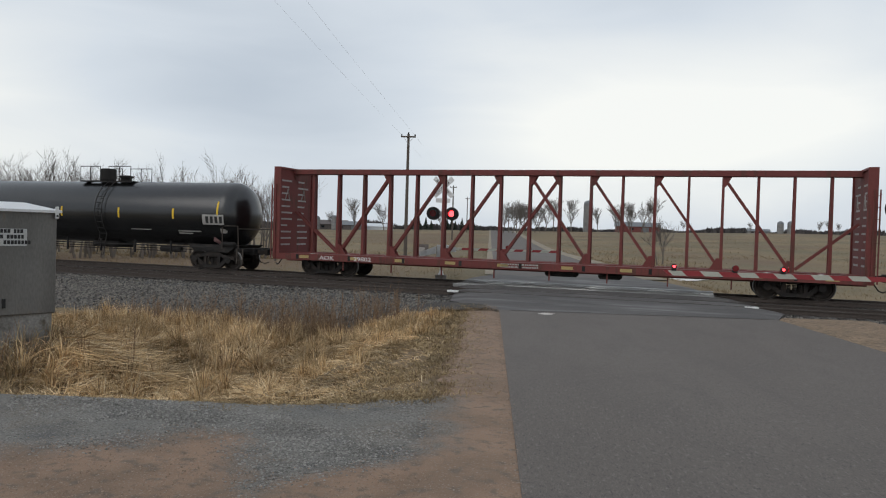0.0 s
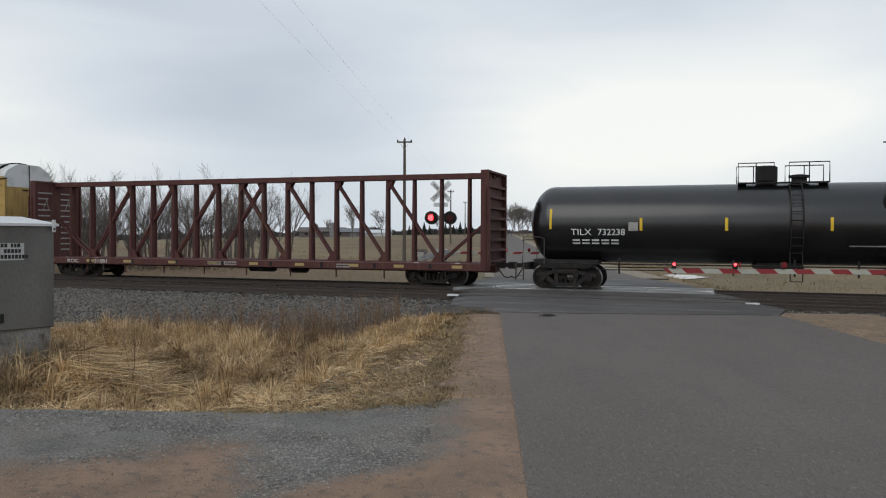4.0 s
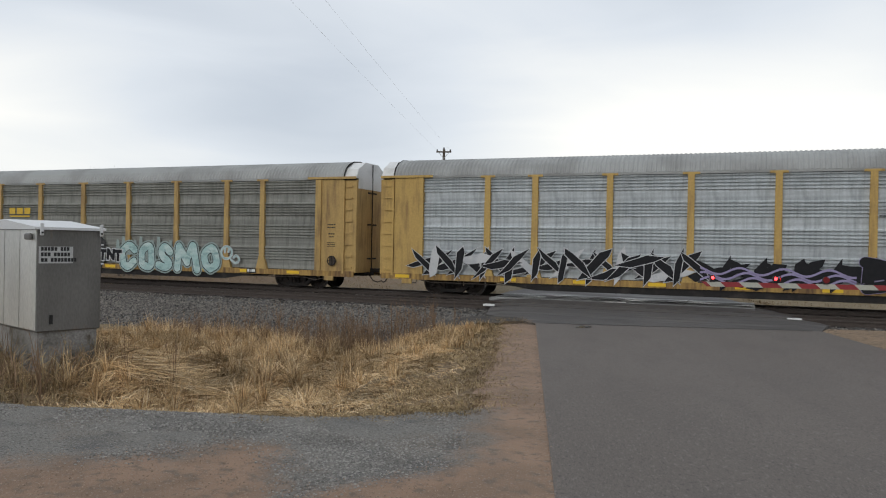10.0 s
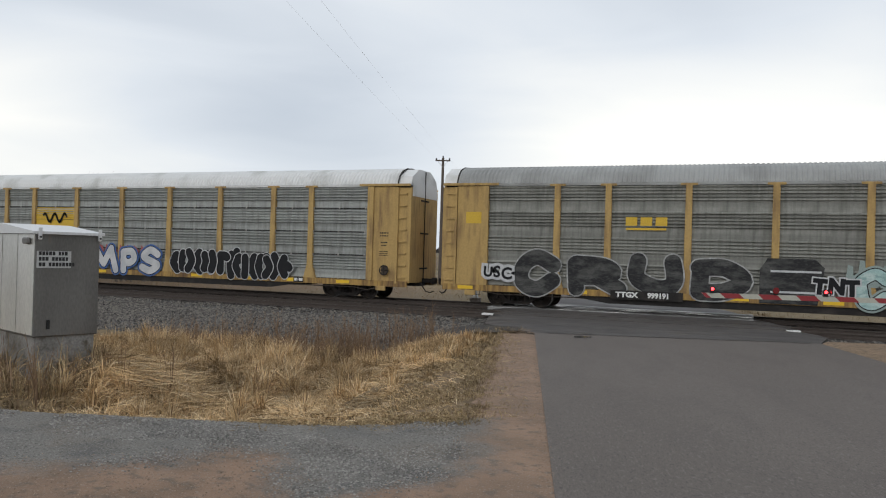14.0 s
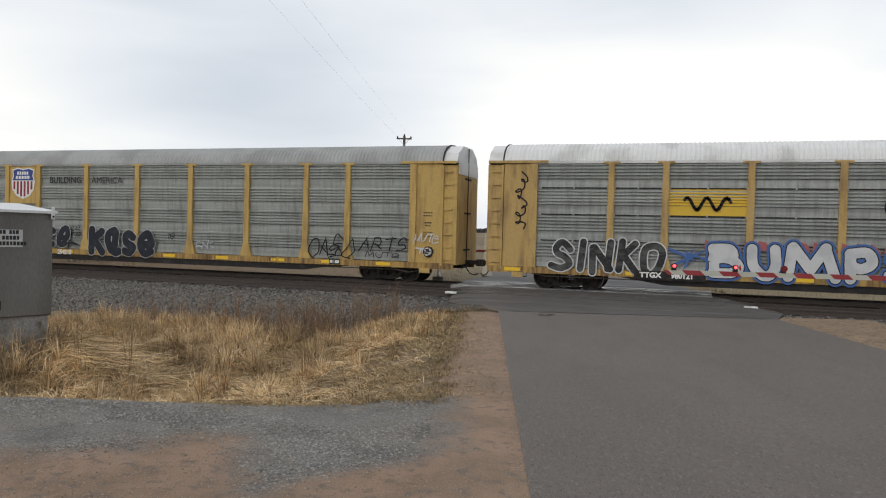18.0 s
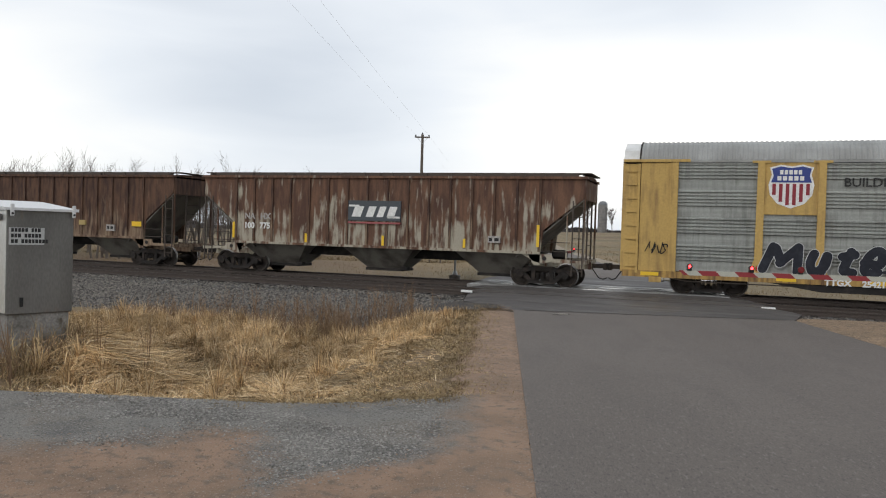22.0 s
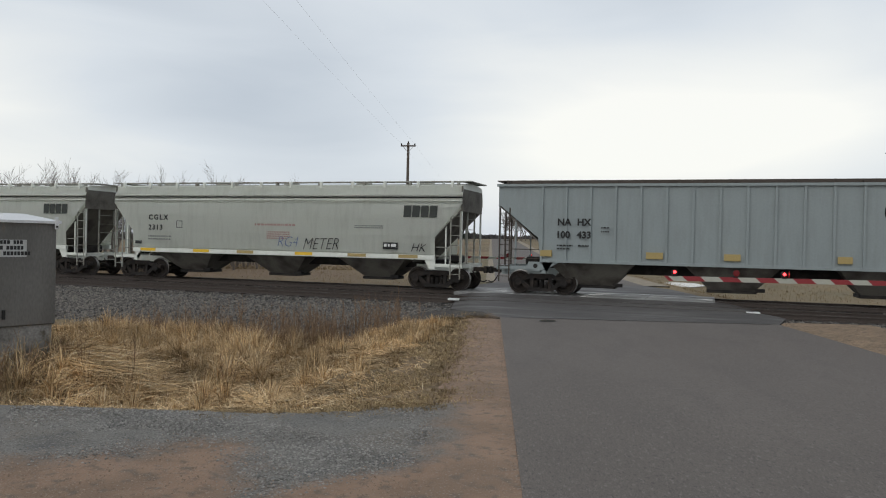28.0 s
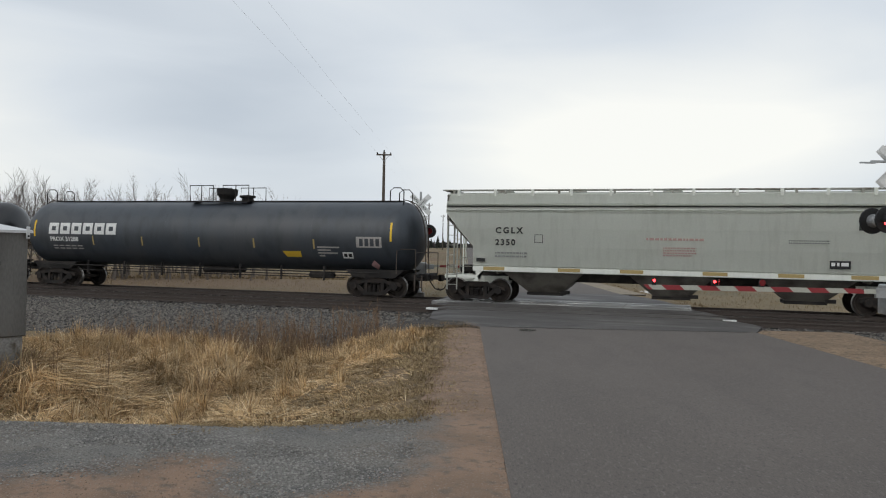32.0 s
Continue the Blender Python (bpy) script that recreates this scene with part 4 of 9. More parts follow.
                box(bm, min(s * 11.355, s * 11.358), max(s * 11.355, s * 11.358), y0, y0 + w, z, z + 0.07)
        for y0 in (-0.95, 0.45):
            bar(bm, (s * 11.355, y0, 3.3), (s * 11.355, y0 + 0.22, 3.75), 0.05, 0.01)
            bar(bm, (s * 11.355, y0 + 0.32, 3.3), (s * 11.355, y0 + 0.22, 3.75), 0.05, 0.01)
        tagged(part("stencilled_text", bm, M_LETTER_DIM, bh), kind="stuff")
        ladder(c, s * 11.50 - 0.0, s * 11.68, -1.50, 0.7, 3.9, 8, mat)
        add_coupler(c, s * 11.6, s)
        add_truck(c, s * 9.2)
    rnd = random.Random(int(abs(centre)))
    for k in range(10):
        x = -10.2 + k * 2.27 + rnd.uniform(-0.2, 0.2)
        part("reflector", boxes((x - 0.22, x + 0.22, -1.458, -1.452, 0.74, 0.86)), M_REFLECT_DIRTY, c)
    for k in range(8):
        x = -8.3 + k * 2.2
        part("stake_rod", boxes((x - 0.025, x + 0.025, -1.3, -1.25, 0.28, 0.7)), mat, c)
    part("brake_cylinder", boxes((0.2, 1.5, -0.7, -0.3, 0.42, 0.66), bevel=0.08), M_DARK, c)
    part("air_reservoir", boxes((2.3, 3.2, -0.8, -0.45, 0.4, 0.62), bevel=0.08), M_DARK, c)
    a, b = marks
    text_mesh(a, 0.24, M_LETTER_W, c, -9.35, -1.458, 0.71, stretch=1.35)
    text_mesh(b, 0.24, M_LETTER_W, c, -7.75, -1.458, 0.71, stretch=1.35)
    text_bars("small_lettering", c, -1.458, [(-1.4, 0.1, 0.82, 0.06), (-1.4, 0.1, 0.72, 0.06), (5.0, 5.6, 0.8, 0.06), (5.0, 5.6, 0.7, 0.06)], M_LETTER_DIM)
    return c


# ---------------------------------------------------------------- tank car
def tank_car(centre, half, mat, truck_x, platform, label, ladder_x=None, dome_style=0):
    c = start_car("tank_car", label, "tank car", centre, "cars of the freight train")
    r, cz, head = 1.49, 2.53, 0.95
    bm = bmesh.new()
    prof = [(-half + head * (1 - cos(a)), max(0.02, r * sin(a))) for a in [k * pi / 2 / 9 for k in range(10)]]
    prof += [(x, rr) for x, rr in [(half - head * (1 - cos(a)), max(0.02, r * sin(a))) for a in [k * pi / 2 / 9 for k in range(9, -1, -1)]]]
    lathe(bm, prof, 40, "X")
    bmesh.ops.translate(bm, verts=bm.verts[:], vec=(0, 0, cz))
    shell = part("tank_shell", bm, mat, c, smooth=True)
    for x in [half - head - k * (2 * half - 2 * head) / 5 for k in range(1, 5)]:
        bm = bmesh.new()
        tube(bm, [(x, (r - 0.003) * cos(a), cz + (r - 0.003) * sin(a)) for a in [2 * pi * k / 40 for k in range(41)]], 0.006, 4, cap=False)
        part("weld_seam", bm, mat, c)
    # running board and safety rail under the shell
    for s in (-1, 1):
        bm = bmesh.new()
        tube(bm, [(-truck_x - 0.4, s * 1.35, 1.02), (truck_x + 0.4, s * 1.35, 1.02)], 0.03, 6)
        tube(bm, [(-truck_x + 1.2, s * 1.30, 0.80), (truck_x - 1.2, s * 1.30, 0.80)], 0.022, 6)
        part("side_rail", bm, M_DARK, c)
    n = int(truck_x)
    for k in range(-n + 2, n - 1, 2):
        part("rail_bracket", boxes((k - 0.03, k + 0.03, -1.36, -1.28, 0.66, 1.25)), M_DARK, c)
    for s in (-1, 1):
        bm = bmesh.new()
        prism(bm, [(s * (truck_x - 1.3), 1.15), (s * (truck_x + 1.3), 1.15), (s * (truck_x + 0.9), 0.82), (s * (truck_x - 0.9), 0.82)], -1.1, 1.1)
        box(bm, min(s * (truck_x - 1.0), s * (half + 0.25)), max(s * (truck_x - 1.0), s * (half + 0.25)), -0.4, 0.4, 0.72, 1.0)
        box(bm, min(s * (half - 0.1), s * (half + 0.12)), max(s * (half - 0.1), s * (half + 0.12)), -1.4, 1.4, 0.88, 1.02)
        part("end_sill", bm, M_DARK, c)
        bm = bmesh.new()
        tube(bm, [(s * (half - 0.75), -1.42, 1.0), (s * (half - 0.75), -1.42, 1.95), (s * (half - 0.55), -1.42, 2.02), (s * (half + 0.05), -1.42, 2.02), (s * (half + 0.1), -1.42, 1.0)], 0.022, 6)
        tube(bm, [(s * (half + 0.1), -1.42, 1.9), (s * (half + 0.12), 1.42, 1.9), (s * (half + 0.12), 1.42, 1.0)], 0.022, 6)
        part("end_handrail", bm, M_GRAB, c)
        ladder(c, s * (half + 0.05), s * (half + 0.35), -1.45, 0.35, 1.0, 2, M_GRAB, "step")
        add_coupler(c, s * (half + 0.2), s, 0.45)
        add_truck(c, s * truck_x)
        part("yellow_band", side_strip(s * (half - head - 0.05) - 0.04, 0.09, r, cz, -8, 22), M_REFLECT, c)
    part("brake_cylinder", boxes((truck_x - 3.2, truck_x - 2.0, -0.75, -0.4, 0.72, 1.0), bevel=0.1), M_DARK, c)
    part("outlet_saddle", boxes((platform - 1.0, platform + 0.7, -0.6, 0.6, 0.82, 1.12), bevel=0.12), M_DARK, c)
    # top platform with rails, manway and valve housing
    x0, x1 = platform - 1.55, platform + 1.45
    bm = bmesh.new()
    for y in (-0.62, 0.62):
        box(bm, x0, x1, y - 0.14, y + 0.14, 3.98, 4.03)
    box(bm, x0, x0 + 0.3, -0.6, 0.6, 3.98, 4.03), box(bm, x1 - 0.3, x1, -0.6, 0.6, 3.98, 4.03)
    plat = part("top_platform", bm, M_DARK, c)
    for y in (-0.74, 0.74):
        bm = bmesh.new()
        gap0, gap1 = platform - 0.35, platform + 0.15
        for a, b in ((x0, gap0), (gap1, x1)):
            tube(bm, [(a, y, 4.0), (a, y, 4.72), (b, y, 4.72), (b, y, 4.0)], 0.024, 6)
            tube(bm, [((a + b) / 2, y, 4.0), ((a + b) / 2, y, 4.72)], 0.02, 6)
        part("guard_rail", bm, M_DARK, plat)
    bm = bmesh.new()
    if dome_style == 0:
        lathe(bm, [(4.0, 0.3), (4.12, 0.38), (4.62, 0.38), (4.66, 0.3), (4.68, 0.02)], 18, "Z")
    else:
        lathe(bm, [(3.95, 0.30), (4.15, 0.30), (4.35, 0.46), (4.60, 0.48), (4.62, 0.02)], 18, "Z")
    bmesh.ops.translate(bm, verts=bm.verts[:], vec=(platform - 0.55 if dome_style == 0 else platform - 0.1, 0, 0))
    part("valve_housing", bm, M_DARK, c, smooth=False)
    bm = bmesh.new()
    lathe(bm, [(4.0, 0.26), (4.2, 0.26), (4.22, 0.36), (4.3, 0.36), (4.34, 0.1)], 16, "Z")
    bmesh.ops.translate(bm, verts=bm.verts[:], vec=(platform + 0.55 if dome_style == 0 else platform + 0.95, 0, 0))
    part("manway", bm, M_DARK, c)
    if ladder_x is not None:
        bm = bmesh.new()
        arc = [(-(r + 0.12) * sin(a), cz + (r + 0.12) * cos(a)) for a in [0.35 + k * (pi / 2 + 0.35) / 10 for k in range(11)]] + [(-1.42, 0.5)]
        for dx in (-0.2, 0.2):
            tube(bm, [(ladder_x + dx, y, z) for y, z in arc], 0.02, 5)
        for y, z in arc[1:]:
            tube(bm, [(ladder_x - 0.2, y, z), (ladder_x + 0.2, y, z)], 0.015, 5)
        part("side_ladder", bm, M_DARK, c)
    return c


def side_strip(x, w, r, cz, a0, a1, grow=0.006):
    """A strip stuck on a round tank: from angle a0 to a1 above level, on the road side."""
    bm = bmesh.new()
    rr, n = r + grow, 6
    ring = []
    for k in range(n + 1):
        a = radians(a0 + (a1 - a0) * k / n)
        ring.append([bm.verts.new((xx, -rr * cos(a), cz + rr * sin(a))) for xx in (x, x + w)])
    for a, b in zip(ring, ring[1:]):
        bm.faces.new((a[0], a[1], b[1], b[0]))
    return bm


def tank_letters(c, shapes, mat, name, r=1.49, cz=2.53, grow=0.006, label=""):
    """Flat plates bent round the tank, each a part: shapes are outlines in x, height."""
    for pts in shapes:
        bm = bmesh.new()
        rows = [pts]
        if len(pts) == 4 and pts[0][1] == pts[1][1] and pts[2][1] == pts[3][1]:
            k = max(1, int(abs(pts[2][1] - pts[0][1]) / 0.07))
            edge = [[(pts[a][0] + (pts[b][0] - pts[a][0]) * i / k, pts[a][1] + (pts[b][1] - pts[a][1]) * i / k) for a, b in ((0, 3), (1, 2))] for i in range(k + 1)]
            rows = [[lo[0], lo[1], hi[1], hi[0]] for lo, hi in zip(edge, edge[1:])]
        for quad in rows:
            vs = []
            for x, z in quad:
                a = math.asin(max(-1, min(1, (z - cz) / r)))
                vs.append(bm.verts.new((x, -(r + grow) * cos(a), cz + (r + grow) * sin(a))))
            bm.faces.new(vs)
        bmesh.ops.remove_doubles(bm, verts=bm.verts[:], dist=0.0005)
        part(name, bm, mat, c, label)


def bend_text(ob, r=1.49, cz=2.53, grow=0.006):
    """Lay flat lettering on the round of a tank."""
    m = ob.matrix_basis.copy()
    ob.data.transform(m)
    ob.matrix_basis = Matrix()
    y0 = min(v.co.y for v in ob.data.vertices)
    for v in ob.data.vertices:
        a = math.asin(max(-1, min(1, (v.co.z - cz) / r)))
        lift = grow + (0.002 if v.co.y > y0 + 0.003 else 0.004)
        v.co.y = -(r + lift) * cos(a)
    return ob


# ---------------------------------------------------------------- covered autorack
def corrugated(x0, x1, z0, z1, pitch, depth, y):
    """A sheet with level ribs in groups of five, with a plain band between the groups, facing -y."""
    bm = bmesh.new()
    n = int((z1 - z0) / pitch)
    rows = []
    for i in range(n + 1):
        za = z0 + (z1 - z0) * i / n
        plain = (i % 8) in (0, 1, 2)
        for dz, dy in ((0.0, 0.0), (0.25, 0.0), (0.42, 0.0 if plain else -depth), (0.82, 0.0 if plain else -depth)):
            z = za + dz * pitch
            if z > z1 + 1e-6:
                break
            rows.append([bm.verts.new((x, y + dy, z)) for x in (x0, x1)])
    for a, b in zip(rows, rows[1:]):
        bm.faces.new((a[0], a[1], b[1], b[0]))
    return bm


def autorack(centre, label, paint, panel, roof, seamed=False, panel_rows=None):
    c = start_car("autorack", label, "autorack railcar", centre, "cars of the freight train")
    posts = (-12.0, -9.22, -7.27, -4.38, -1.46, 1.46, 4.38, 7.27, 9.22, 12.0)
    bm = bmesh.new()
    box(bm, -13.9, 13.9, -1.36, 1.36, 0.95, 4.86)
    part("inner_shell", bm, M_DARK, c)
    bm = bmesh.new()
    prism(bm, [(-13.9, 0.62), (-7.5, 0.62), (-6.0, 0.36), (6.0, 0.36), (7.5, 0.62), (13.9, 0.62), (13.9, 0.95), (-13.9, 0.95)], -0.45, 0.45)
    part("centre_sill", bm, M_DARK, c)
    widths = {}
    for s in (-1, 1):
        bm = bmesh.new()
        prism(bm, [(-13.9, 0.60), (13.9, 0.60), (13.9, 0.84), (-13.9, 0.84)], s * 1.50 - 0.04, s * 1.50 + 0.04)
        part("side_sill", bm, M_SILL, c, "rust-stained yellow side sill")
        bm = bmesh.new()
        prism(bm, [(-8.9, 0.60), (-7.2, 0.34), (7.2, 0.34), (8.9, 0.60)], s * 1.46 - 0.03, s * 1.46 + 0.03)
        part("fish_belly_sill", bm, M_DARK, c)
        part("eave_rail", boxes((-12.0, 12.0, s * 1.47 - 0.04, s * 1.47 + 0.04, 4.80, 4.90)), roof, c)
        for a, b in zip(posts, posts[1:]):
            w = round(b - a, 2)
            if w not in widths:
                bm = corrugated(-w / 2, w / 2, 0.86, 4.80, 0.123, 0.062, -1.41)
                me = bpy.data.meshes.new("side_panel")
                bm.to_mesh(me), bm.free()
                me.materials.append(panel)
                widths[w] = me
            p = share("side_panel", widths[w], c, pose((a + b) / 2, 0, 0, 0, 0, 0 if s < 0 else 180))
            if seamed and s < 0:
                for k, z in enumerate((1.88, 2.87, 3.88)):
                    part("panel_seam", boxes((-w / 2 + 0.1, w / 2 - 0.1, -1.475, -1.45, z - 0.022, z + 0.022)), M_DARK, p)
                    for bx in (-w / 2 + 0.13, 0, w / 2 - 0.13):
                        part("seam_clip", boxes((bx - 0.03, bx + 0.03, -1.485, -1.476, z - 0.05, z + 0.05)), M_LETTER_DIM, p)
        for x in posts[1:-1]:
            bm = bmesh.new()
            y0, y1 = (-1.54, -1.40) if s < 0 else (1.40, 1.54)
            prism(bm, [(x - 0.29, 0.84), (x + 0.29, 0.84), (x + 0.13, 1.42), (x + 0.115, 4.78), (x - 0.115, 4.78), (x - 0.13, 1.42)], y0, y1)
            prism(bm, [(x - 0.30, 4.78), (x + 0.30, 4.78), (x + 0.30, 4.86), (x - 0.30, 4.86)], y0, y1)
            part("side_post", bm, paint, c)
        for e in (-1, 1):
            xs = sorted((e * 12.0, e * 13.32))
            ya = s * 1.50
            bm = bmesh.new()
            box(bm, xs[0], xs[1], min(ya, s * 1.38), max(ya, s * 1.38), 0.84, 4.80)
            pa = sorted((e * 12.0, e * 12.28))
            box(bm, pa[0], pa[1], min(s * 1.49, s * 1.56), max(s * 1.49, s * 1.56), 0.84, 4.80)
            part("end_side_panel", bm, paint, c)
            pb = sorted((e * 11.6, e * 13.95))
            part("end_header", boxes((pb[0], pb[1], min(s * 1.44, s * 1.56), max(s * 1.44, s * 1.56), 4.82, 4.92)), paint, c)
            # ribbed corner of the folding end door
            bm = bmesh.new()
            xd = sorted((e * 13.35, e * 13.98))
            box(bm, xd[0], xd[1], min(s * 1.34, s * 1.46), max(s * 1.34, s * 1.46), 0.78, 4.76)
            xe = sorted((e * 13.34, e * 13.43))
            box(bm, xe[0], xe[1], min(s * 1.36, s * 1.55), max(s * 1.36, s * 1.55), 0.74, 4.76)
            dc = part("end_door_corner", bm, paint, c)
            for k in range(8):
                z = 1.0 + k * 0.5
                part("door_rib", boxes((min(e * 13.44, e * 13.80), max(e * 13.44, e * 13.80), min(s * 1.46, s * 1.51), max(s * 1.46, s * 1.51), z - 0.035, z + 0.035)), paint, dc)
    for e in (-1, 1):
        xs = sorted((e * 13.90, e * 13.98))
        bm = bmesh.new()
        box(bm, xs[0], xs[1], -1.34, 1.34, 0.78, 4.80)
        ed = part("end_door", bm, paint, c)
        xh = sorted((e * 13.985, e * 14.0))
        part("hood_apron", boxes((xh[0], xh[1] - 0.005 * e, -1.33, 1.33, 4.42, 4.98)), M_ROOF_WHITE, c)
        xr = sorted((e * 13.981, e * 14.012))
        part("door_seam", boxes((xr[0], xr[1], -0.018, 0.018, 0.8, 5.55)), M_DARK, ed)
        for z in (1.35, 2.85, 4.25):
            for y in (-0.42, 0.10):
                part("door_latch", boxes((xr[0], xr[1], y, y + 0.32, z, z + 0.07)), M_DARK, ed)
        add_coupler(c, e * 13.9, e, 0.55)
        add_truck(c, e * 10.85)
        bm = bmesh.new()
        tube(bm, [(e * 12.4, -1.2, 0.62), (e * 12.4, -1.2, 0.44), (e * 12.9, -1.2, 0.44), (e * 12.9, -1.2, 0.62)], 0.02, 5)
        part("stirrup_step", bm, M_GRAB, c)
    # arched roof with cross ribs
    arch = [(-1.50, 4.88), (-1.44, 5.05), (-1.30, 5.28), (-1.05, 5.48), (-0.65, 5.62), (0.0, 5.68), (0.65, 5.62), (1.05, 5.48), (1.30, 5.28), (1.44, 5.05), (1.50, 4.88)]
    bm = bmesh.new()
    rows, x, i = [], -13.35, 0
    while x <= 13.351:
        k = 0.022 if i % 4 in (1, 2) else 0.0
        rows.append([bm.verts.new((x, y * (1 + k / 1.5), z + k)) for y, z in arch])
        x += 0.0425
        i += 1
    for a, b in zip(rows, rows[1:]):
        for j in range(len(arch) - 1):
            bm.faces.new((a[j], a[j + 1], b[j + 1], b[j]))
    bmesh.ops.recalc_face_normals(bm, faces=bm.faces[:])
    part("roof", bm, roof, c)
    for e in (-1, 1):
        bm = bmesh.new()
        cap = [(y * 0.985, z - 0.02) for y, z in arch[::2]]
        xs = sorted((e * 13.36, e * 13.96))
        extrude_x(bm, cap, xs[0], xs[1])
        part("roof_end_hood", bm, M_ROOF_WHITE, c, "pale end hood of the roof")
        bm = bmesh.new()
        tube(bm, [(e * 13.37, y * 1.0, z + 0.012) for y, z in arch], 0.03, 5)
        part("hood_seal", bm, M_DARK, c)
    # wear and safety markings on the road side
    for k, x in enumerate((-12.9, -8.3, -5.4, -2.6, 0.4, 3.2, 6.0, 8.4, 10.9)):
        part("reflector", boxes((x - 0.32, x + 0.32, -1.548, -1.542, 0.66, 0.79)), M_REFLECT, c)
    bm = bmesh.new()
    tube(bm, [(12.86 + 0.2 * cos(q * pi / 8), -1.58, 1.28 + 0.2 * sin(q * pi / 8)) for q in range(17)], 0.022, 5, cap=False)
    tube(bm, [(12.66, -1.58, 1.28), (13.06, -1.58, 1.28)], 0.016, 4)
    tube(bm, [(12.86, -1.58, 1.08), (12.86, -1.58, 1.48)], 0.016, 4)
    wh = part("brake_wheel", bm, M_DARK, c)
    part("brake_gear_box", boxes((12.72, 13.0, -1.56, -1.502, 1.10, 1.46), bevel=0.02), M_GRAB, wh)
    bm = bmesh.new()
    tube(bm, [(-12.2, -1.44, 0.60), (-11.6, -1.44, 0.50), (-6.0, -1.44, 0.50), (6.0, -1.44, 0.50), (11.4, -1.44, 0.52), (12.0, -1.44, 0.42), (12.6, -1.44, 0.55)], 0.022, 5)
    part("brake_pipe", bm, M_GRAB, c)
    for x in (-12.7, 12.7):
        part("jacking_pad", boxes((x - 0.22, x + 0.22, -1.56, -1.46, 0.42, 0.62), bevel=0.015), paint, c)
    part("test_plate", boxes((12.55, 13.05, -1.508, -1.502, 2.62, 2.92)), paint, c)
    text_bars("test_lettering", c, -1.512, [(12.6, 13.0, 2.82, 0.05), (12.6, 13.0, 2.70, 0.05), (12.65, 12.95, 2.42, 0.05), (12.68, 12.92, 2.30, 0.04), (12.6, 13.0, 2.05, 0.03), (12.6, 13.0, 1.97, 0.03), (12.6, 13.0, 1.89, 0.03)], M_LETTER_K)
    part("lube_plate", boxes((8.45, 8.95, -1.549, -1.542, 0.62, 0.84)), M_LETTER_K, c)
    text_bars("lube_lettering", c, -1.553, [(8.49, 8.68, 0.68, 0.12), (8.72, 8.91, 0.68, 0.12)], M_LETTER_W)
    return c


# ---------------------------------------------------------------- covered hoppers
def hopper_bay(c, x, top, bot, zt, zb, mat):
    bm = bmesh.new()
    lo = [bm.verts.new((x + sx * bot, sy * 0.55, zb)) for sx, sy in ((-1, -1), (1, -1), (1, 1), (-1, 1))]
    hi = [bm.verts.new((x + sx * top, sy * 1.38, zt)) for sx, sy in ((-1, -1), (1, -1), (1, 1), (-1, 1))]
    bm.faces.new(lo), bm.faces.new(hi[::-1])
    for k in range(4):
        bm.faces.new((lo[k], hi[k], hi[(k + 1) % 4], lo[(k + 1) % 4]))
    bmesh.ops.recalc_face_normals(bm, faces=bm.faces[:])
    b = part("hopper_bay", bm, mat, c)
    g = bmesh.new()
    box(g, x - bot - 0.08, x + bot + 0.08, -0.62, 0.62, zb - 0.10, zb + 0.02)
    box(g, x + bot, x + bot + 0.35, -0.72, -0.45, zb - 0.03, zb + 0.10)
    part("outlet_gate", g, M_DARK, b)


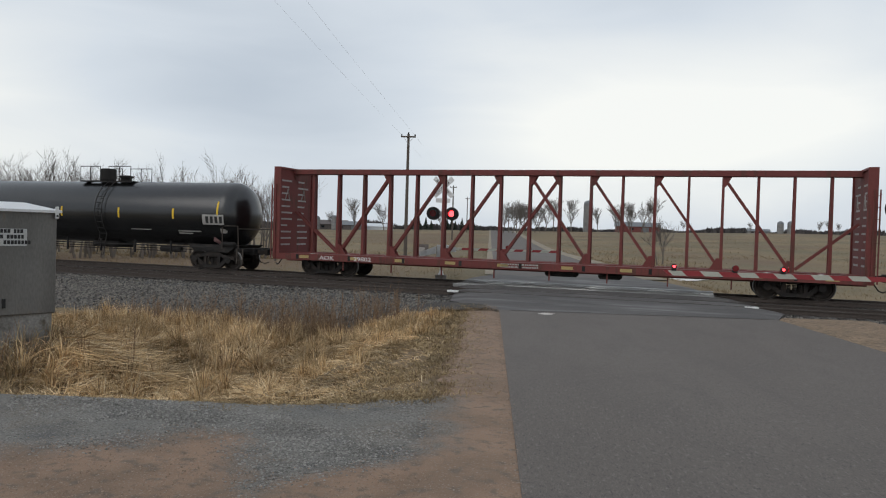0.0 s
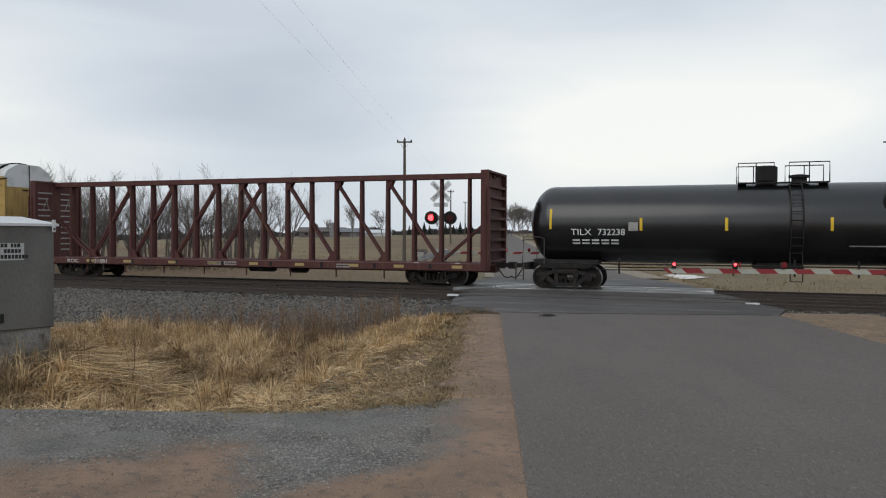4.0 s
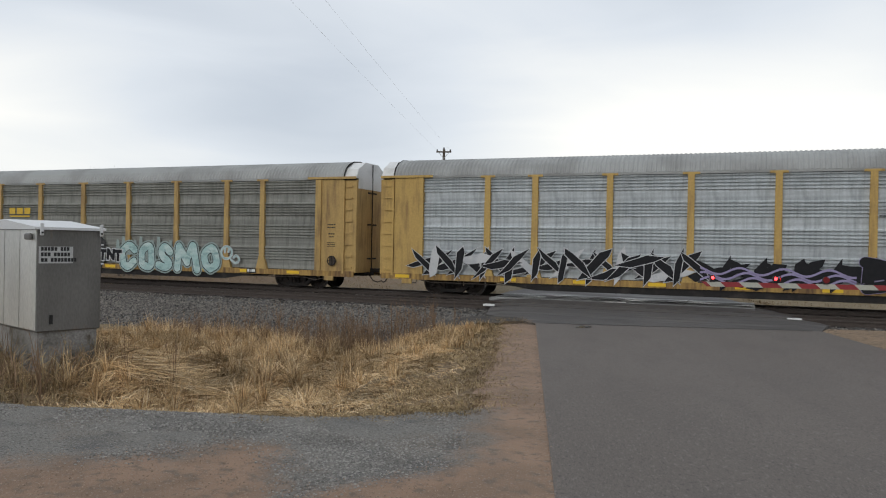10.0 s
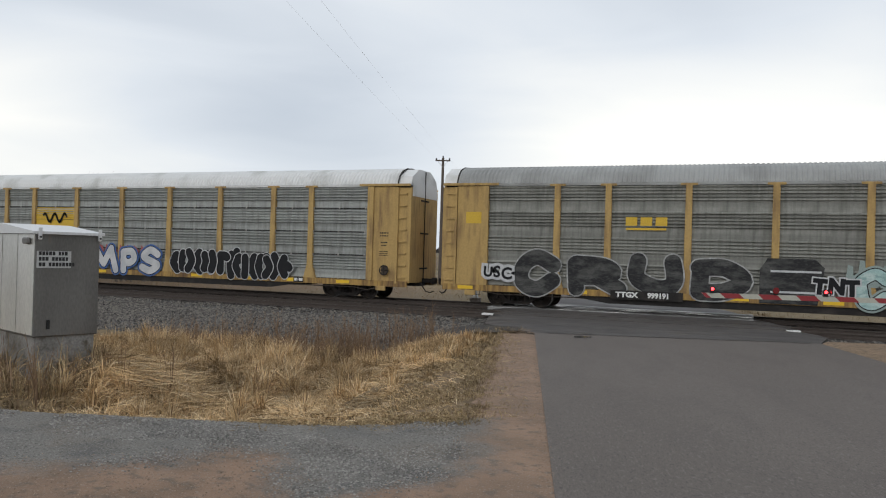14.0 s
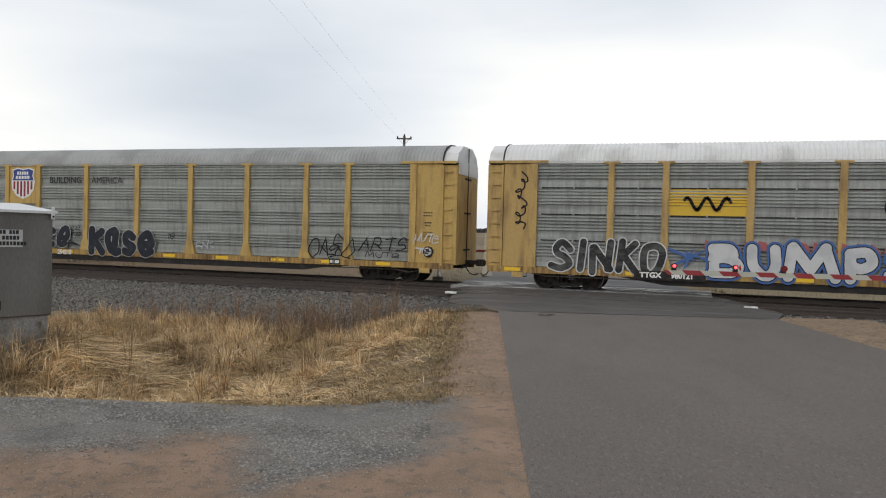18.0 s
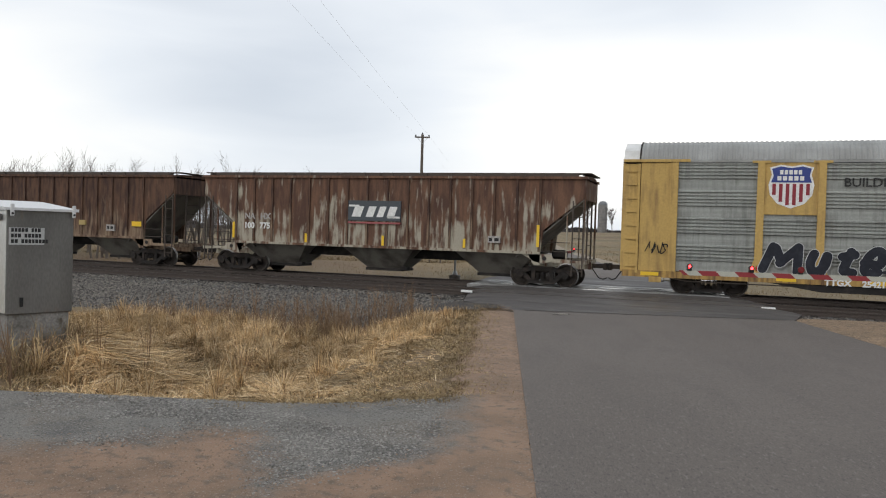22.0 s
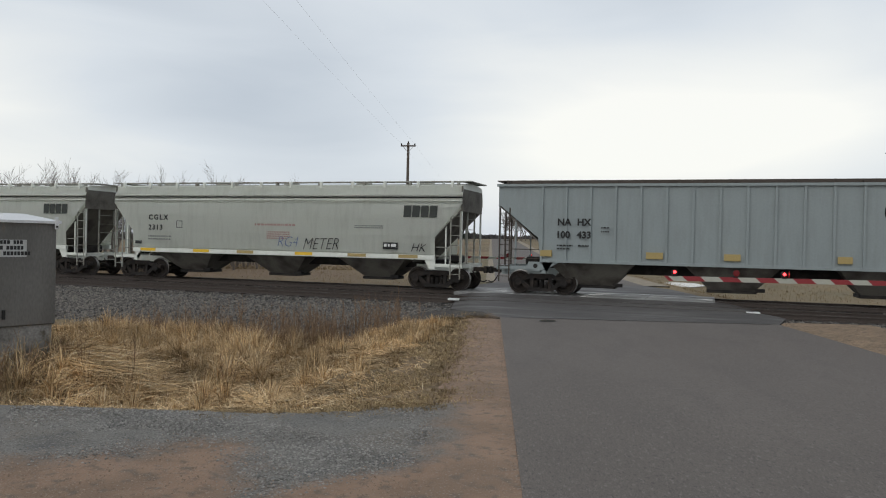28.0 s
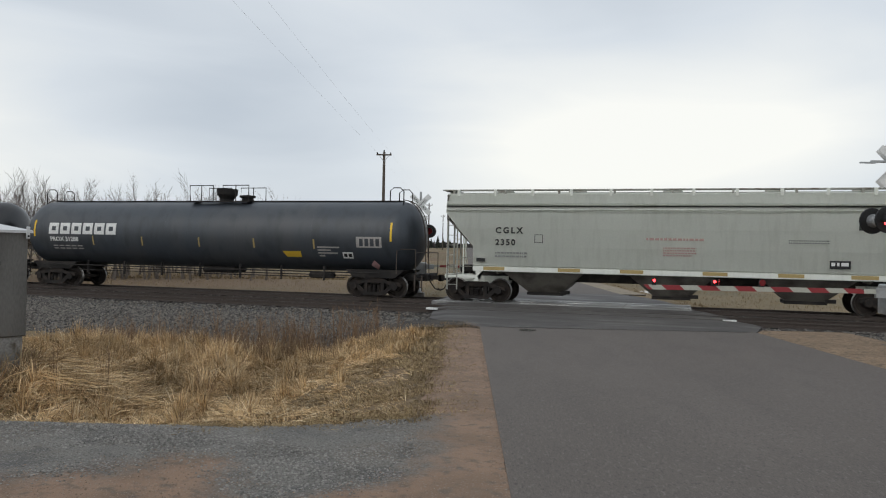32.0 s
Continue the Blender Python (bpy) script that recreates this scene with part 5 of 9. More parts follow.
def hopper_ends(c, half, xside, truck_x, mat, grab, zslope_top, zslope_bot, deck_z=1.0):
    for s in (-1, 1):
        bm = bmesh.new()
        # slope sheet
        y = 1.40
        a = [(s * (half - 0.1), -y, zslope_top), (s * (half - 0.1), y, zslope_top), (s * (xside - 1.0), y, 1.15), (s * (xside - 1.0), -y, 1.15)]
        va = [bm.verts.new(p) for p in a]
        vb = [bm.verts.new((p[0] + s * 0.03, p[1], p[2] - 0.03)) for p in a]
        bm.faces.new(va), bm.faces.new(vb[::-1])
        for k in range(4):
            bm.faces.new((va[k], va[(k + 1) % 4], vb[(k + 1) % 4], vb[k]))
        bmesh.ops.recalc_face_normals(bm, faces=bm.faces[:])
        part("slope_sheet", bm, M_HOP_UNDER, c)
        bm = bmesh.new()
        box(bm, min(s * (xside - 1.2), s * (half + 0.05)), max(s * (xside - 1.2), s * (half + 0.05)), -0.35, 0.35, 0.72, 1.02)
        xe = sorted((s * (half - 0.22), s * (half - 0.02)))
        box(bm, xe[0], xe[1], -1.42, 1.42, deck_z - 0.06, deck_z + 0.10)
        for yy in (-1.40, 1.40):
            xf = sorted((s * (xside - 0.3), s * (half - 0.02)))
            box(bm, xf[0], xf[1], yy - 0.05, yy + 0.05, deck_z - 0.02, deck_z + 0.10)
        part("end_platform", bm, mat, c)
        for yy in (-1.36, 1.36):
            bm = bmesh.new()
            bar(bm, (s * (half - 0.10), yy, deck_z), (s * (half - 0.10), yy, zslope_top + 0.6), 0.07)
            bar(bm, (s * (half - 0.75), yy, deck_z), (s * (half - 0.75), yy, zslope_top - 0.45), 0.05)
            part("corner_post", bm, mat, c)
        bm = bmesh.new()
        for yy in (-0.5, 0.5):
            bar(bm, (s * (half - 0.12), yy, deck_z), (s * (half - 0.12), yy, zslope_top + 0.4), 0.06)
        for k in range(6):
            z = deck_z + 0.25 + k * 0.42
            tube(bm, [(s * (half - 0.10), -0.5, z), (s * (half - 0.10), 0.5, z)], 0.014, 5)
        part("end_ladder", bm, grab, c)
        ladder(c, s * (half - 0.52), s * (half - 0.12), -1.45, 0.48, zslope_top - 0.1, 7, grab, "corner_ladder")
        bm = bmesh.new()
        tube(bm, [(s * (half - 0.6), -1.42, 1.75), (s * (xside + 0.05), -1.42, 1.75)], 0.016, 5)
        tube(bm, [(s * (half - 0.6), -1.42, 1.4), (s * (xside + 0.05), -1.42, 1.4)], 0.016, 5)
        part("handrail", bm, grab, c)
        bm = bmesh.new()
        box(bm, min(s * (xside + 0.25), s * (xside + 0.8)), max(s * (xside + 0.25), s * (xside + 0.8)), -0.5, 0.1, 1.1, 1.45, bevel=0.08)
        part("brake_gear", bm, M_DARK, c)
        # jacking bracket below the side sheet
        xj = sorted((s * (xside - 0.55), s * xside))
        bm = bmesh.new()
        prism(bm, [(xj[0], 1.4), (xj[1], 1.4), (s * xside, 0.85), (s * (xside - 0.25), 0.85)], -1.46, -1.40)
        part("side_bracket", bm, mat, c)
        add_coupler(c, s * half, s, 0.5)
        add_truck(c, s * truck_x)


def running_board(c, half, z, mat, hatches):
    bm = bmesh.new()
    for y in (-0.95, 0.95):
        box(bm, -half, half, y - 0.22, y + 0.22, z - 0.02, z + 0.02)
    for s in (-1, 1):
        box(bm, min(s * (half - 0.45), s * half), max(s * (half - 0.45), s * half), -0.9, 0.9, z - 0.02, z + 0.02)
    part("roof_walk", bm, mat, c)
    for k in range(9):
        x = -half + 0.5 + k * (2 * half - 1.0) / 8
        for y in (-1.22, 1.22):
            part("walk_bracket", boxes((x - 0.035, x + 0.035, y - 0.10, y + 0.10, z - 0.32, z - 0.02)), mat, c)
    for x in hatches:
        bm = bmesh.new()
        lathe(bm, [(z - 0.15, 0.35), (z + 0.0, 0.36), (z + 0.05, 0.33), (z + 0.08, 0.05)], 16, "Z")
        bmesh.ops.translate(bm, verts=bm.verts[:], vec=(x, 0, 0))
        part("roof_hatch", bm, mat, c)


def ribbed_hopper(centre, label, paint, rib_paint, marks, marks_mat, grab, under):
    """Straight-sided covered hopper with outside posts."""
    c = start_car("covered_hopper", label, "hopper car", centre, "cars of the freight train")
    half, xs = 8.70, 6.95
    outline = [(-half + 0.05, 4.22), (half - 0.05, 4.22), (half - 0.12, 3.45), (xs + 0.1, 2.2), (xs, 1.33), (-xs, 1.33), (-xs - 0.1, 2.2), (-half + 0.12, 3.45)]
    for s in (-1, 1):
        bm = bmesh.new()
        prism(bm, outline, min(s * 1.44, s * 1.38), max(s * 1.44, s * 1.38))
        part("side_sheet", bm, paint, c)
        n = 15
        for k in range(n + 1):
            x = -xs + 0.05 + k * (2 * xs - 0.1) / n
            part("side_rib", boxes((x - 0.042, x + 0.042, min(s * 1.44, s * 1.515), max(s * 1.44, s * 1.515), 1.33, 4.20)), rib_paint, c)
        part("top_rail", boxes((-half, half, min(s * 1.38, s * 1.53), max(s * 1.38, s * 1.53), 4.18, 4.28)), paint, c)
        part("bottom_rail", boxes((-xs, xs, min(s * 1.40, s * 1.53), max(s * 1.40, s * 1.53), 1.27, 1.37)), paint, c)
    for e in (-1, 1):
        part("end_sheet", boxes((min(e * (half - 0.12), e * (half - 0.05)), max(e * (half - 0.12), e * (half - 0.05)), -1.40, 1.40, 3.40, 4.22)), paint, c)
    bm = bmesh.new()
    extrude_x(bm, [(-1.44, 4.22), (-0.9, 4.33), (0, 4.37), (0.9, 4.33), (1.44, 4.22), (1.4, 4.15), (-1.4, 4.15)], -half + 0.05, half - 0.05)
    part("roof", bm, paint, c)
    running_board(c, half + 0.08, 4.42, grab, (-6.2, -2.1, 2.1, 6.2))
    part("hatch_coaming", boxes((-8.3, 8.3, -1.20, -1.15, 4.24, 4.40)), M_GRAB, c)
    for k in range(14):
        x = -8.3 + k * 1.277
        part("board_bracket", boxes((x - 0.03, x + 0.03, -1.46, -1.38, 4.28, 4.42)), grab, c)
    for e in (-1, 1):
        bm = bmesh.new()
        prism(bm, [(e * (xs - 0.75), 1.28), (e * (xs + 0.45), 1.28), (e * (xs + 0.55), 1.06), (e * (xs + 0.15), 0.92), (e * (xs - 0.2), 0.98)], -1.46, -1.42)
        bp = part("bolster_plate", bm, paint, c)
        bm = bmesh.new()
        lathe(bm, [(-1.475, 0.01), (-1.475, 0.085), (-1.462, 0.085), (-1.462, 0.01)], 14, "Y")
        bmesh.ops.translate(bm, verts=bm.verts[:], vec=(e * (xs + 0.18), 0, 1.12))
        part("lifting_hole", bm, M_DARK, bp)
    part("centre_sill", boxes((-xs, xs, -0.33, 0.33, 0.86, 1.25)), M_DARK, c)
    for x in (-5.05, 0.0, 5.05):
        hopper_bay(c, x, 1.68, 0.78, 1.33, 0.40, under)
    hopper_ends(c, half, xs, 6.98, paint, grab, 3.45, 2.2)
    return c


def smooth_hopper(centre, label, marks):
    """Round-sided covered hopper without posts."""
    c = start_car("covered_hopper", label, "hopper car", centre, "cars of the freight train")
    half, xs = 8.62, 7.45
    prof = [(1.22, 1.38), (1.45, 1.42), (1.46, 1.47), (2.2, 1.52), (2.9, 1.53), (3.50, 1.50), (3.53, 1.47), (3.60, 1.49), (3.66, 1.46), (3.73, 1.48), (3.79, 1.45), (3.86, 1.46), (3.90, 1.42), (4.25, 1.33)]
    def edge(z):
        if z > 3.3:
            return half - 0.05
        if z > 2.35:
            return xs + (half - 0.1 - xs) * (z - 2.35) / 0.95
        return xs
    for s in (-1, 1):
        bm = bmesh.new()
        rows = []
        for z, y in prof + []:
            e = edge(z)
            rows.append([bm.verts.new((x, s * y, z)) for x in (-e, -xs * 0.5, 0, xs * 0.5, e)])
        # extra rows where the end slope turns
        for a, b in zip(rows, rows[1:]):
            for k in range(4):
                bm.faces.new((a[k], a[k + 1], b[k + 1], b[k]))
        bmesh.ops.solidify(bm, geom=bm.faces[:], thickness=0.03)
        bmesh.ops.recalc_face_normals(bm, faces=bm.faces[:])
        part("side_sheet", bm, M_HOP_CREAM, c)
        part("side_sill", boxes((-xs, xs, min(s * 1.36, s * 1.50), max(s * 1.36, s * 1.50), 1.24, 1.42)), M_HOP_CREAM, c)
    for e in (-1, 1):
        part("end_sheet", boxes((min(e * (half - 0.12), e * (half - 0.06)), max(e * (half - 0.12), e * (half - 0.06)), -1.40, 1.40, 3.2, 4.22)), M_HOP_UNDER, c, "dark grey-brown end sheet")
    bm = bmesh.new()
    extrude_x(bm, [(-1.34, 4.25), (-0.8, 4.34), (0, 4.38), (0.8, 4.34), (1.34, 4.25), (1.3, 4.1), (-1.3, 4.1)], -half + 0.05, half - 0.05)
    part("roof", bm, M_HOP_CREAM, c)
    running_board(c, half + 0.2, 4.42, M_GRAB_PALE, (-6.5, -3.6, 0.0, 3.6, 6.5))
    for k in range(12):
        x = -8.1 + k * 1.4727
        part("board_bracket", boxes((x - 0.05, x + 0.05, -1.40, -1.28, 4.16, 4.42)), M_HOP_CREAM, c)
    for k in range(4):
        x, z = ((-5.02, 2.36), (-5.02, 2.66), (-5.02, 2.36), (-4.72, 2.36))[k]
        part("stencil_line", boxes((x, x + (0.32 if k < 2 else 0.02), -1.549, -1.545, z, z + (0.02 if k < 2 else 0.32))), M_LETTER_K, c)
    part("centre_sill", boxes((-xs, xs, -0.33, 0.33, 0.86, 1.22)), M_DARK, c)
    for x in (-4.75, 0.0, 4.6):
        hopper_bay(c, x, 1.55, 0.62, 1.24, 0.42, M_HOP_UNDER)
    hopper_ends(c, half, xs, 7.40, M_HOP_CREAM, M_GRAB_PALE, 3.3, 2.35, 0.98)
    text_mesh(marks[0], 0.32, M_LETTER_K, c, -6.55, -1.548, 2.72, spacing=1.45, offset=0.009)
    text_mesh(marks[1], 0.32, M_LETTER_K, c, -6.55, -1.548, 2.26, spacing=1.3, offset=0.009)
    text_bars("small_lettering", c, -1.55, [(-6.55, -5.3, 1.93, 0.06), (-6.55, -5.3, 1.80, 0.06), (3.9, 5.2, 2.55, 0.04), (3.9, 5.2, 2.47, 0.04)], M_LETTER_FADED)
    text_bars("warning_lettering", c, -1.55, [(-0.9, 1.1, 2.52, 0.08), (-0.3, 0.85, 2.22, 0.05), (-0.3, 0.85, 2.13, 0.05), (-0.3, 0.85, 2.04, 0.05), (-0.3, 0.7, 1.95, 0.05)], M_LETTER_RED)
    part("spec_plate", boxes((5.2, 5.85, -1.545, -1.535, 1.62, 1.9)), M_LETTER_K, c)
    text_bars("spec_lettering", c, -1.552, [(5.25, 5.5, 1.72, 0.12), (5.56, 5.8, 1.72, 0.12)], M_LETTER_W)
    part("capacity_plate", boxes((-7.3, -6.95, -1.535, -1.52, 1.6, 1.74)), M_LETTER_K, c)
    for x in (-6.6, -3.7, -1.4, 1.5, 4.0, 6.3):
        part("reflector", boxes((x - 0.42, x + 0.42, -1.512, -1.504, 1.28, 1.41)), M_REFLECT if marks[1] == "2313" and x in (-6.6, -3.7, 1.5) else M_REFLECT_DIRTY, c)
    # owner's emblem as plain slanting blocks
    bm = bmesh.new()
    x0 = 6.08
    for k in range(4):
        flat(bm, [(x0 + k * 0.375, 2.95), (x0 + k * 0.375 + 0.32, 2.95), (x0 + k * 0.375 + 0.35, 3.42), (x0 + k * 0.375 + 0.03, 3.42)], -1.548)
    part("emblem", bm, M_LOGO_CHAR, c, "charcoal block emblem")
    return c


# ---------------------------------------------------------------- the cars of the train, first to last
def build_train():
    centre_beam_car(-6.10, M_RED_A, ("AOK", "29802"), "empty red centre-beam lumber flatcar with open truss and end bulkheads")
    b = tank_car(-28.15, 8.57, M_TANK_B, 7.05, 0.7, "glossy black tank car with yellow reflector marks and top platform", ladder_x=1.05)
    for x in (-4.26, -1.30, 2.09, 5.15):
        part("reflector", side_strip(x, 0.10, 1.49, 2.53, -10, 8), M_REFLECT, b)
    bend_text(text_mesh("TILX", 0.34, M_LETTER_W, b, -6.8, -1.5, 2.10, stretch=1.12))
    bend_text(text_mesh("732238", 0.34, M_LETTER_W, b, -5.8, -1.5, 2.10, stretch=1.0))
    rows = [rect(-6.74 + k * 0.36, -6.74 + k * 0.36 + 0.28, z, z + 0.06) for k in range(5) for z in (1.88, 1.76)]
    tank_letters(b, rows, M_LETTER_W, "small_mark")
    tank_letters(b, [rect(-4.66, -4.32, 2.26, 2.58)], M_LETTER_DIM, "clearance_plate")
    tank_letters(b, [rect(6.78, 7.9, 2.05, 2.5)], M_LETTER_DIM, "test_panel")
    tank_letters(b, [rect(6.95 + k * 0.24, 7.1 + k * 0.24, 2.12, 2.42) for k in range(4)], M_LETTER_K, "test_panel_line", grow=0.009)
    tank_letters(b, [rect(5.35, 6.6, 1.70, 1.76), rect(5.35, 6.1, 1.60, 1.66), rect(2.7, 3.85, 1.73, 1.77)], M_LETTER_DIM, "faded_mark")
    tank_letters(b, [[(7.0, 1.33), (7.2, 1.13), (7.4, 1.33), (7.2, 1.53)]], M_PLACARD, "hazard_placard", grow=0.03)
    tank_letters(b, [[(7.65, 1.68), (7.9, 1.68), (8.02, 1.78), (7.9, 1.88), (7.65, 1.88)]], M_LETTER_DIM, "white_arrow_decal", grow=0.01)
    part("air_tank", boxes((7.5, 8.3, -1.2, -0.9, 1.05, 1.3), bevel=0.1), M_DARK, b)
    centre_beam_car(-49.80, M_RED_C, ("ROC", "31581"), "empty dark oxide-red centre-beam lumber flatcar with end bulkheads")

    d = autorack(-77.04, "yellow autorack with bright galvanised ribbed panels and black graffiti", M_YELLOW, M_GALV, M_ROOF)
    spikes(d, -12.4, -1.2, 0.66, 2.05, -1.56, M_SPRAY_K, M_SPRAY_W, 11, 42, "interlocked black and silver graffiti letters", 0.17, 0.028)
    spikes(d, -1.3, 4.0, 0.66, 1.80, -1.56, M_SPRAY_K, M_SPRAY_K, 21, 18, "black and lavender graffiti", 0.22, 0.01)
    for row in range(3):
        pts = [(-1.1 + k * 0.125, 0.92 + row * 0.17 + 0.12 * sin(k * 0.55 + row)) for k in range(41)]
        bm = bmesh.new()
        up, lo = [bm.verts.new((x, -1.60, z + 0.08)) for x, z in pts], [bm.verts.new((x, -1.60, z)) for x, z in pts]
        for k in range(40):
            bm.faces.new((lo[k], lo[k + 1], up[k + 1], up[k]))
        part("graffiti_wave", bm, M_SPRAY_LAV, d, "lavender wavy spray line")
    spikes(d, 6.4, 9.2, 0.62, 1.35, -1.552, M_SPRAY_LAV, M_SPRAY_K, 5, 9, "lavender graffiti patch", 0.13, 0.03)
    bubble_word("BOKS", d, 4.0, 8.7, 0.60, 2.02, -1.60, M_SPRAY_K, M_SPRAY_LAV, 0.19, 0.016, "heavy black graffiti letters", seed=3, rough=0.09)
    spikes(d, 4.4, 8.6, 0.95, 2.05, -1.575, M_SPRAY_K, M_SPRAY_K, 33, 12, "black graffiti points", 0.10, 0.01)
    bm = bmesh.new()
    for k in range(4):
        flat(bm, rect(4.75 + k * 0.56, 5.22 + k * 0.56, 3.36, 3.60, 0.12), -1.480)
    part("emblem", bm, M_LOGO_R, d, "orange-red slanting emblem")
    bm = bmesh.new()
    flat(bm, rect(4.55, 7.0, 3.26, 3.30), -1.480)
    part("emblem_line", bm, M_LETTER_K, d)

    e = autorack(-106.16, "yellow autorack with dirty grey ribbed panels and large graffiti letters", M_YELLOW_DULL, M_GALV_DIRTY, M_ROOF)
    bm = bmesh.new()
    for k in range(3):
        flat(bm, rect(-6.62 + k * 0.54, -6.20 + k * 0.54, 3.28, 3.60), -1.482)
        flat(bm, rect(-6.52 + k * 0.54, -6.30 + k * 0.54, 3.40, 3.48), -1.487)
    flat(bm, rect(-6.6, -5.15, 3.12, 3.20), -1.482)
    part("emblem", bm, M_LOGO_Y, e, "yellow block emblem with underline")
    # huge letters in thin black with the bare white ground left inside them
    bubble_word("CRUD", e, -11.05, -2.0, 0.50, 2.34, -1.556, M_SPRAY_THIN, M_SPRAY_DULL, 0.30, 0.05, "huge black graffiti letter edged in white", widths=(0.95, 1.0, 0.95, 1.05), seed=4, rough=0.05)
    bm = bmesh.new()
    flat(bm, [(-1.95, 0.62), (-0.1, 0.62), (0.1, 1.9), (-0.2, 2.2), (-1.7, 2.2), (-1.95, 1.8)], -1.556)
    part("graffiti_block", bm, M_SPRAY_THIN, e, "thin black spray block")
    graffiti_word("USC", e, -12.15, -1.56, 1.18, 0.58, M_SPRAY_K, M_SPRAY_W, 1.0, 0.0, 1.05, 0.02, 0.11, "small black graffiti letters in white bubbles", turn=3)
    graffiti_word("TNT", e, -0.25, -1.585, 1.05, 0.62, M_SPRAY_K, M_SPRAY_W, 0.95, 0.0, 1.0, 0.05, 0.05, "small black graffiti letters edged in white")
    strokes(e, [rect(-1.6, 0.0, z, z + 0.07) for z in (0.78, 1.0, 1.72)], -1.572, M_SPRAY_W)
    strokes(e, [[(0.7 + k * 0.36, 1.3), (1.0 + k * 0.36, 1.3), (0.95 + k * 0.36, 2.0 + 0.2 * sin(k * 2.1)), (0.8 + k * 0.36, 2.05 + 0.2 * sin(k * 2.1))] for k in range(10)], -1.552, M_SPRAY_HAZE)
    bubble_word("COSMO", e, 0.9, 7.0, 0.52, 2.0, -1.565, M_SPRAY_TEAL, M_SPRAY_K, 0.185, 0.034, "rounded pale teal graffiti letters edged in black", halo=M_SPRAY_HAZE, widths=(1.1, 0.95, 0.95, 1.35, 0.95), seed=5, rough=0.06)
    ring = [Vector((7.35 + 0.30 * cos(a), 1.52 + 0.28 * sin(a))) for a in [2 * pi * q / 10 for q in range(11)]]
    tail = [Vector(p) for p in ((7.6, 1.2), (7.85, 1.05), (8.05, 1.2), (7.9, 1.4), (7.75, 1.3))]
    bubble_letter(e, [bent(ring, 3), bent(tail, 4)], 0.035, 0.03, -1.56, M_SPRAY_TEAL, M_SPRAY_W, None, "pale spray squiggle")
    for dx in (-0.1, 0.1):
        bubble_letter(e, [bent([Vector((7.35 + dx, 1.55)), Vector((7.37 + dx, 1.68))], 3)], 0.03, 0.03, -1.56, M_SPRAY_TEAL, M_SPRAY_W, None, "pale spray squiggle")
    part("blackened_sill", boxes((-7.1, -4.5, -1.588, -1.541, 0.52, 0.86)), M_DARK, e)
    text_mesh("TTGX", 0.26, M_LETTER_W, e, -6.9, -1.592, 0.62, stretch=1.15, offset=0.012)
    text_mesh("999191", 0.26, M_LETTER_W, e, -5.75, -1.592, 0.62, stretch=1.0, offset=0.012)
    part("notice", boxes((-12.95, -12.3, -1.508, -1.502, 3.3, 3.76)), M_LOGO_Y, e)

    f = autorack(-135.55, "yellow autorack with grey seamed panels, white roof and graffiti", M_YELLOW_DULL, M_GALV_MID, M_ROOF_WHITE, seamed=True)
    bm = corrugated(-7.15, -4.5, 2.90, 3.86, 0.105, 0.035, -1.452)
    part("emblem_panel", bm, M_LOGO_Y, f)
    bm = bmesh.new()
    def ribbon_line(pts, w):
        for (xa, za), (xb, zb) in zip(pts, pts[1:]):
            dx, dz = xb - xa, zb - za
            d2 = sqrt(dx * dx + dz * dz)
            ox, oz = -dz / d2 * w, dx / d2 * w
            ex, ez = dx / d2 * w * 0.6, dz / d2 * w * 0.6
            flat(bm, [(xa - ox - ex, za - oz - ez), (xb - ox + ex, zb - oz + ez), (xb + ox + ex, zb + oz + ez), (xa + ox - ex, za + oz - ez)], -1.498)
    ribbon_line([(-6.62 + q * 0.066, 3.33 + 0.22 * sin(q * 0.62 + 0.6)) for q in range(25)], 0.055)
    part("emblem", bm, M_LETTER_K, f, "black winding-line emblem")
    bubble_word("SINKO", f, -11.5, -7.2, 0.60, 2.04, -1.56, M_SPRAY_THIN, M_SPRAY_W, 0.125, 0.045, "dark graffiti letters edged in white", widths=(1.1, 0.55, 1.1, 1.0, 1.0), seed=6, lean=0.1, rough=0.06)
    bubble_word("BUMPS", f, -5.8, 1.2, 0.58, 2.05, -1.57, M_SPRAY_W, M_SPRAY_K, 0.175, 0.035, "fat silver graffiti letters edged in black and blue", halo=M_SPRAY_BLUE, widths=(0.95, 0.9, 1.35, 0.85, 1.1), seed=7, rough=0.05)
    strokes(f, [[(-5.9 + k * 0.44, 1.7), (-5.5 + k * 0.44, 1.7), (-5.6 + k * 0.44, 1.9 + 0.1 * sin(k * 1.9)), (-5.85 + k * 0.44, 2.05)] for k in range(16)], -1.553, M_SPRAY_RED)
    spikes(f, -6.9, -6.0, 1.0, 1.75, -1.555, M_SPRAY_BLUE, M_SPRAY_BLUE, 9, 7, "small blue graffiti", 0.05, 0.01)
    blob_word(f, 1.75, 4.75, 0.74, 2.02, -1.57, M_SPRAY_K, M_SPRAY_W, 7, 0.20, 0.04, 8, "black block graffiti edged in white")
    blob_word(f, 4.9, 8.1, 0.60, 1.95, -1.56, M_SPRAY_K, M_SPRAY_W, 8, 0.19, 0.035, 31, "black graffiti edged in white")
    line = [Vector((-12.62 + 0.20 * sin(q * 1.15) * (0.6 + 0.4 * sin(q * 0.8)) + 0.1 * sin(q * 0.37), 4.35 - q * 0.058 + 0.13 * cos(q * 1.15 + 0.8 * sin(q * 0.5)))) for q in range(36)]
    bm = bmesh.new()
    spray_line(bm, bent(line, 3), 0.028, -1.512)
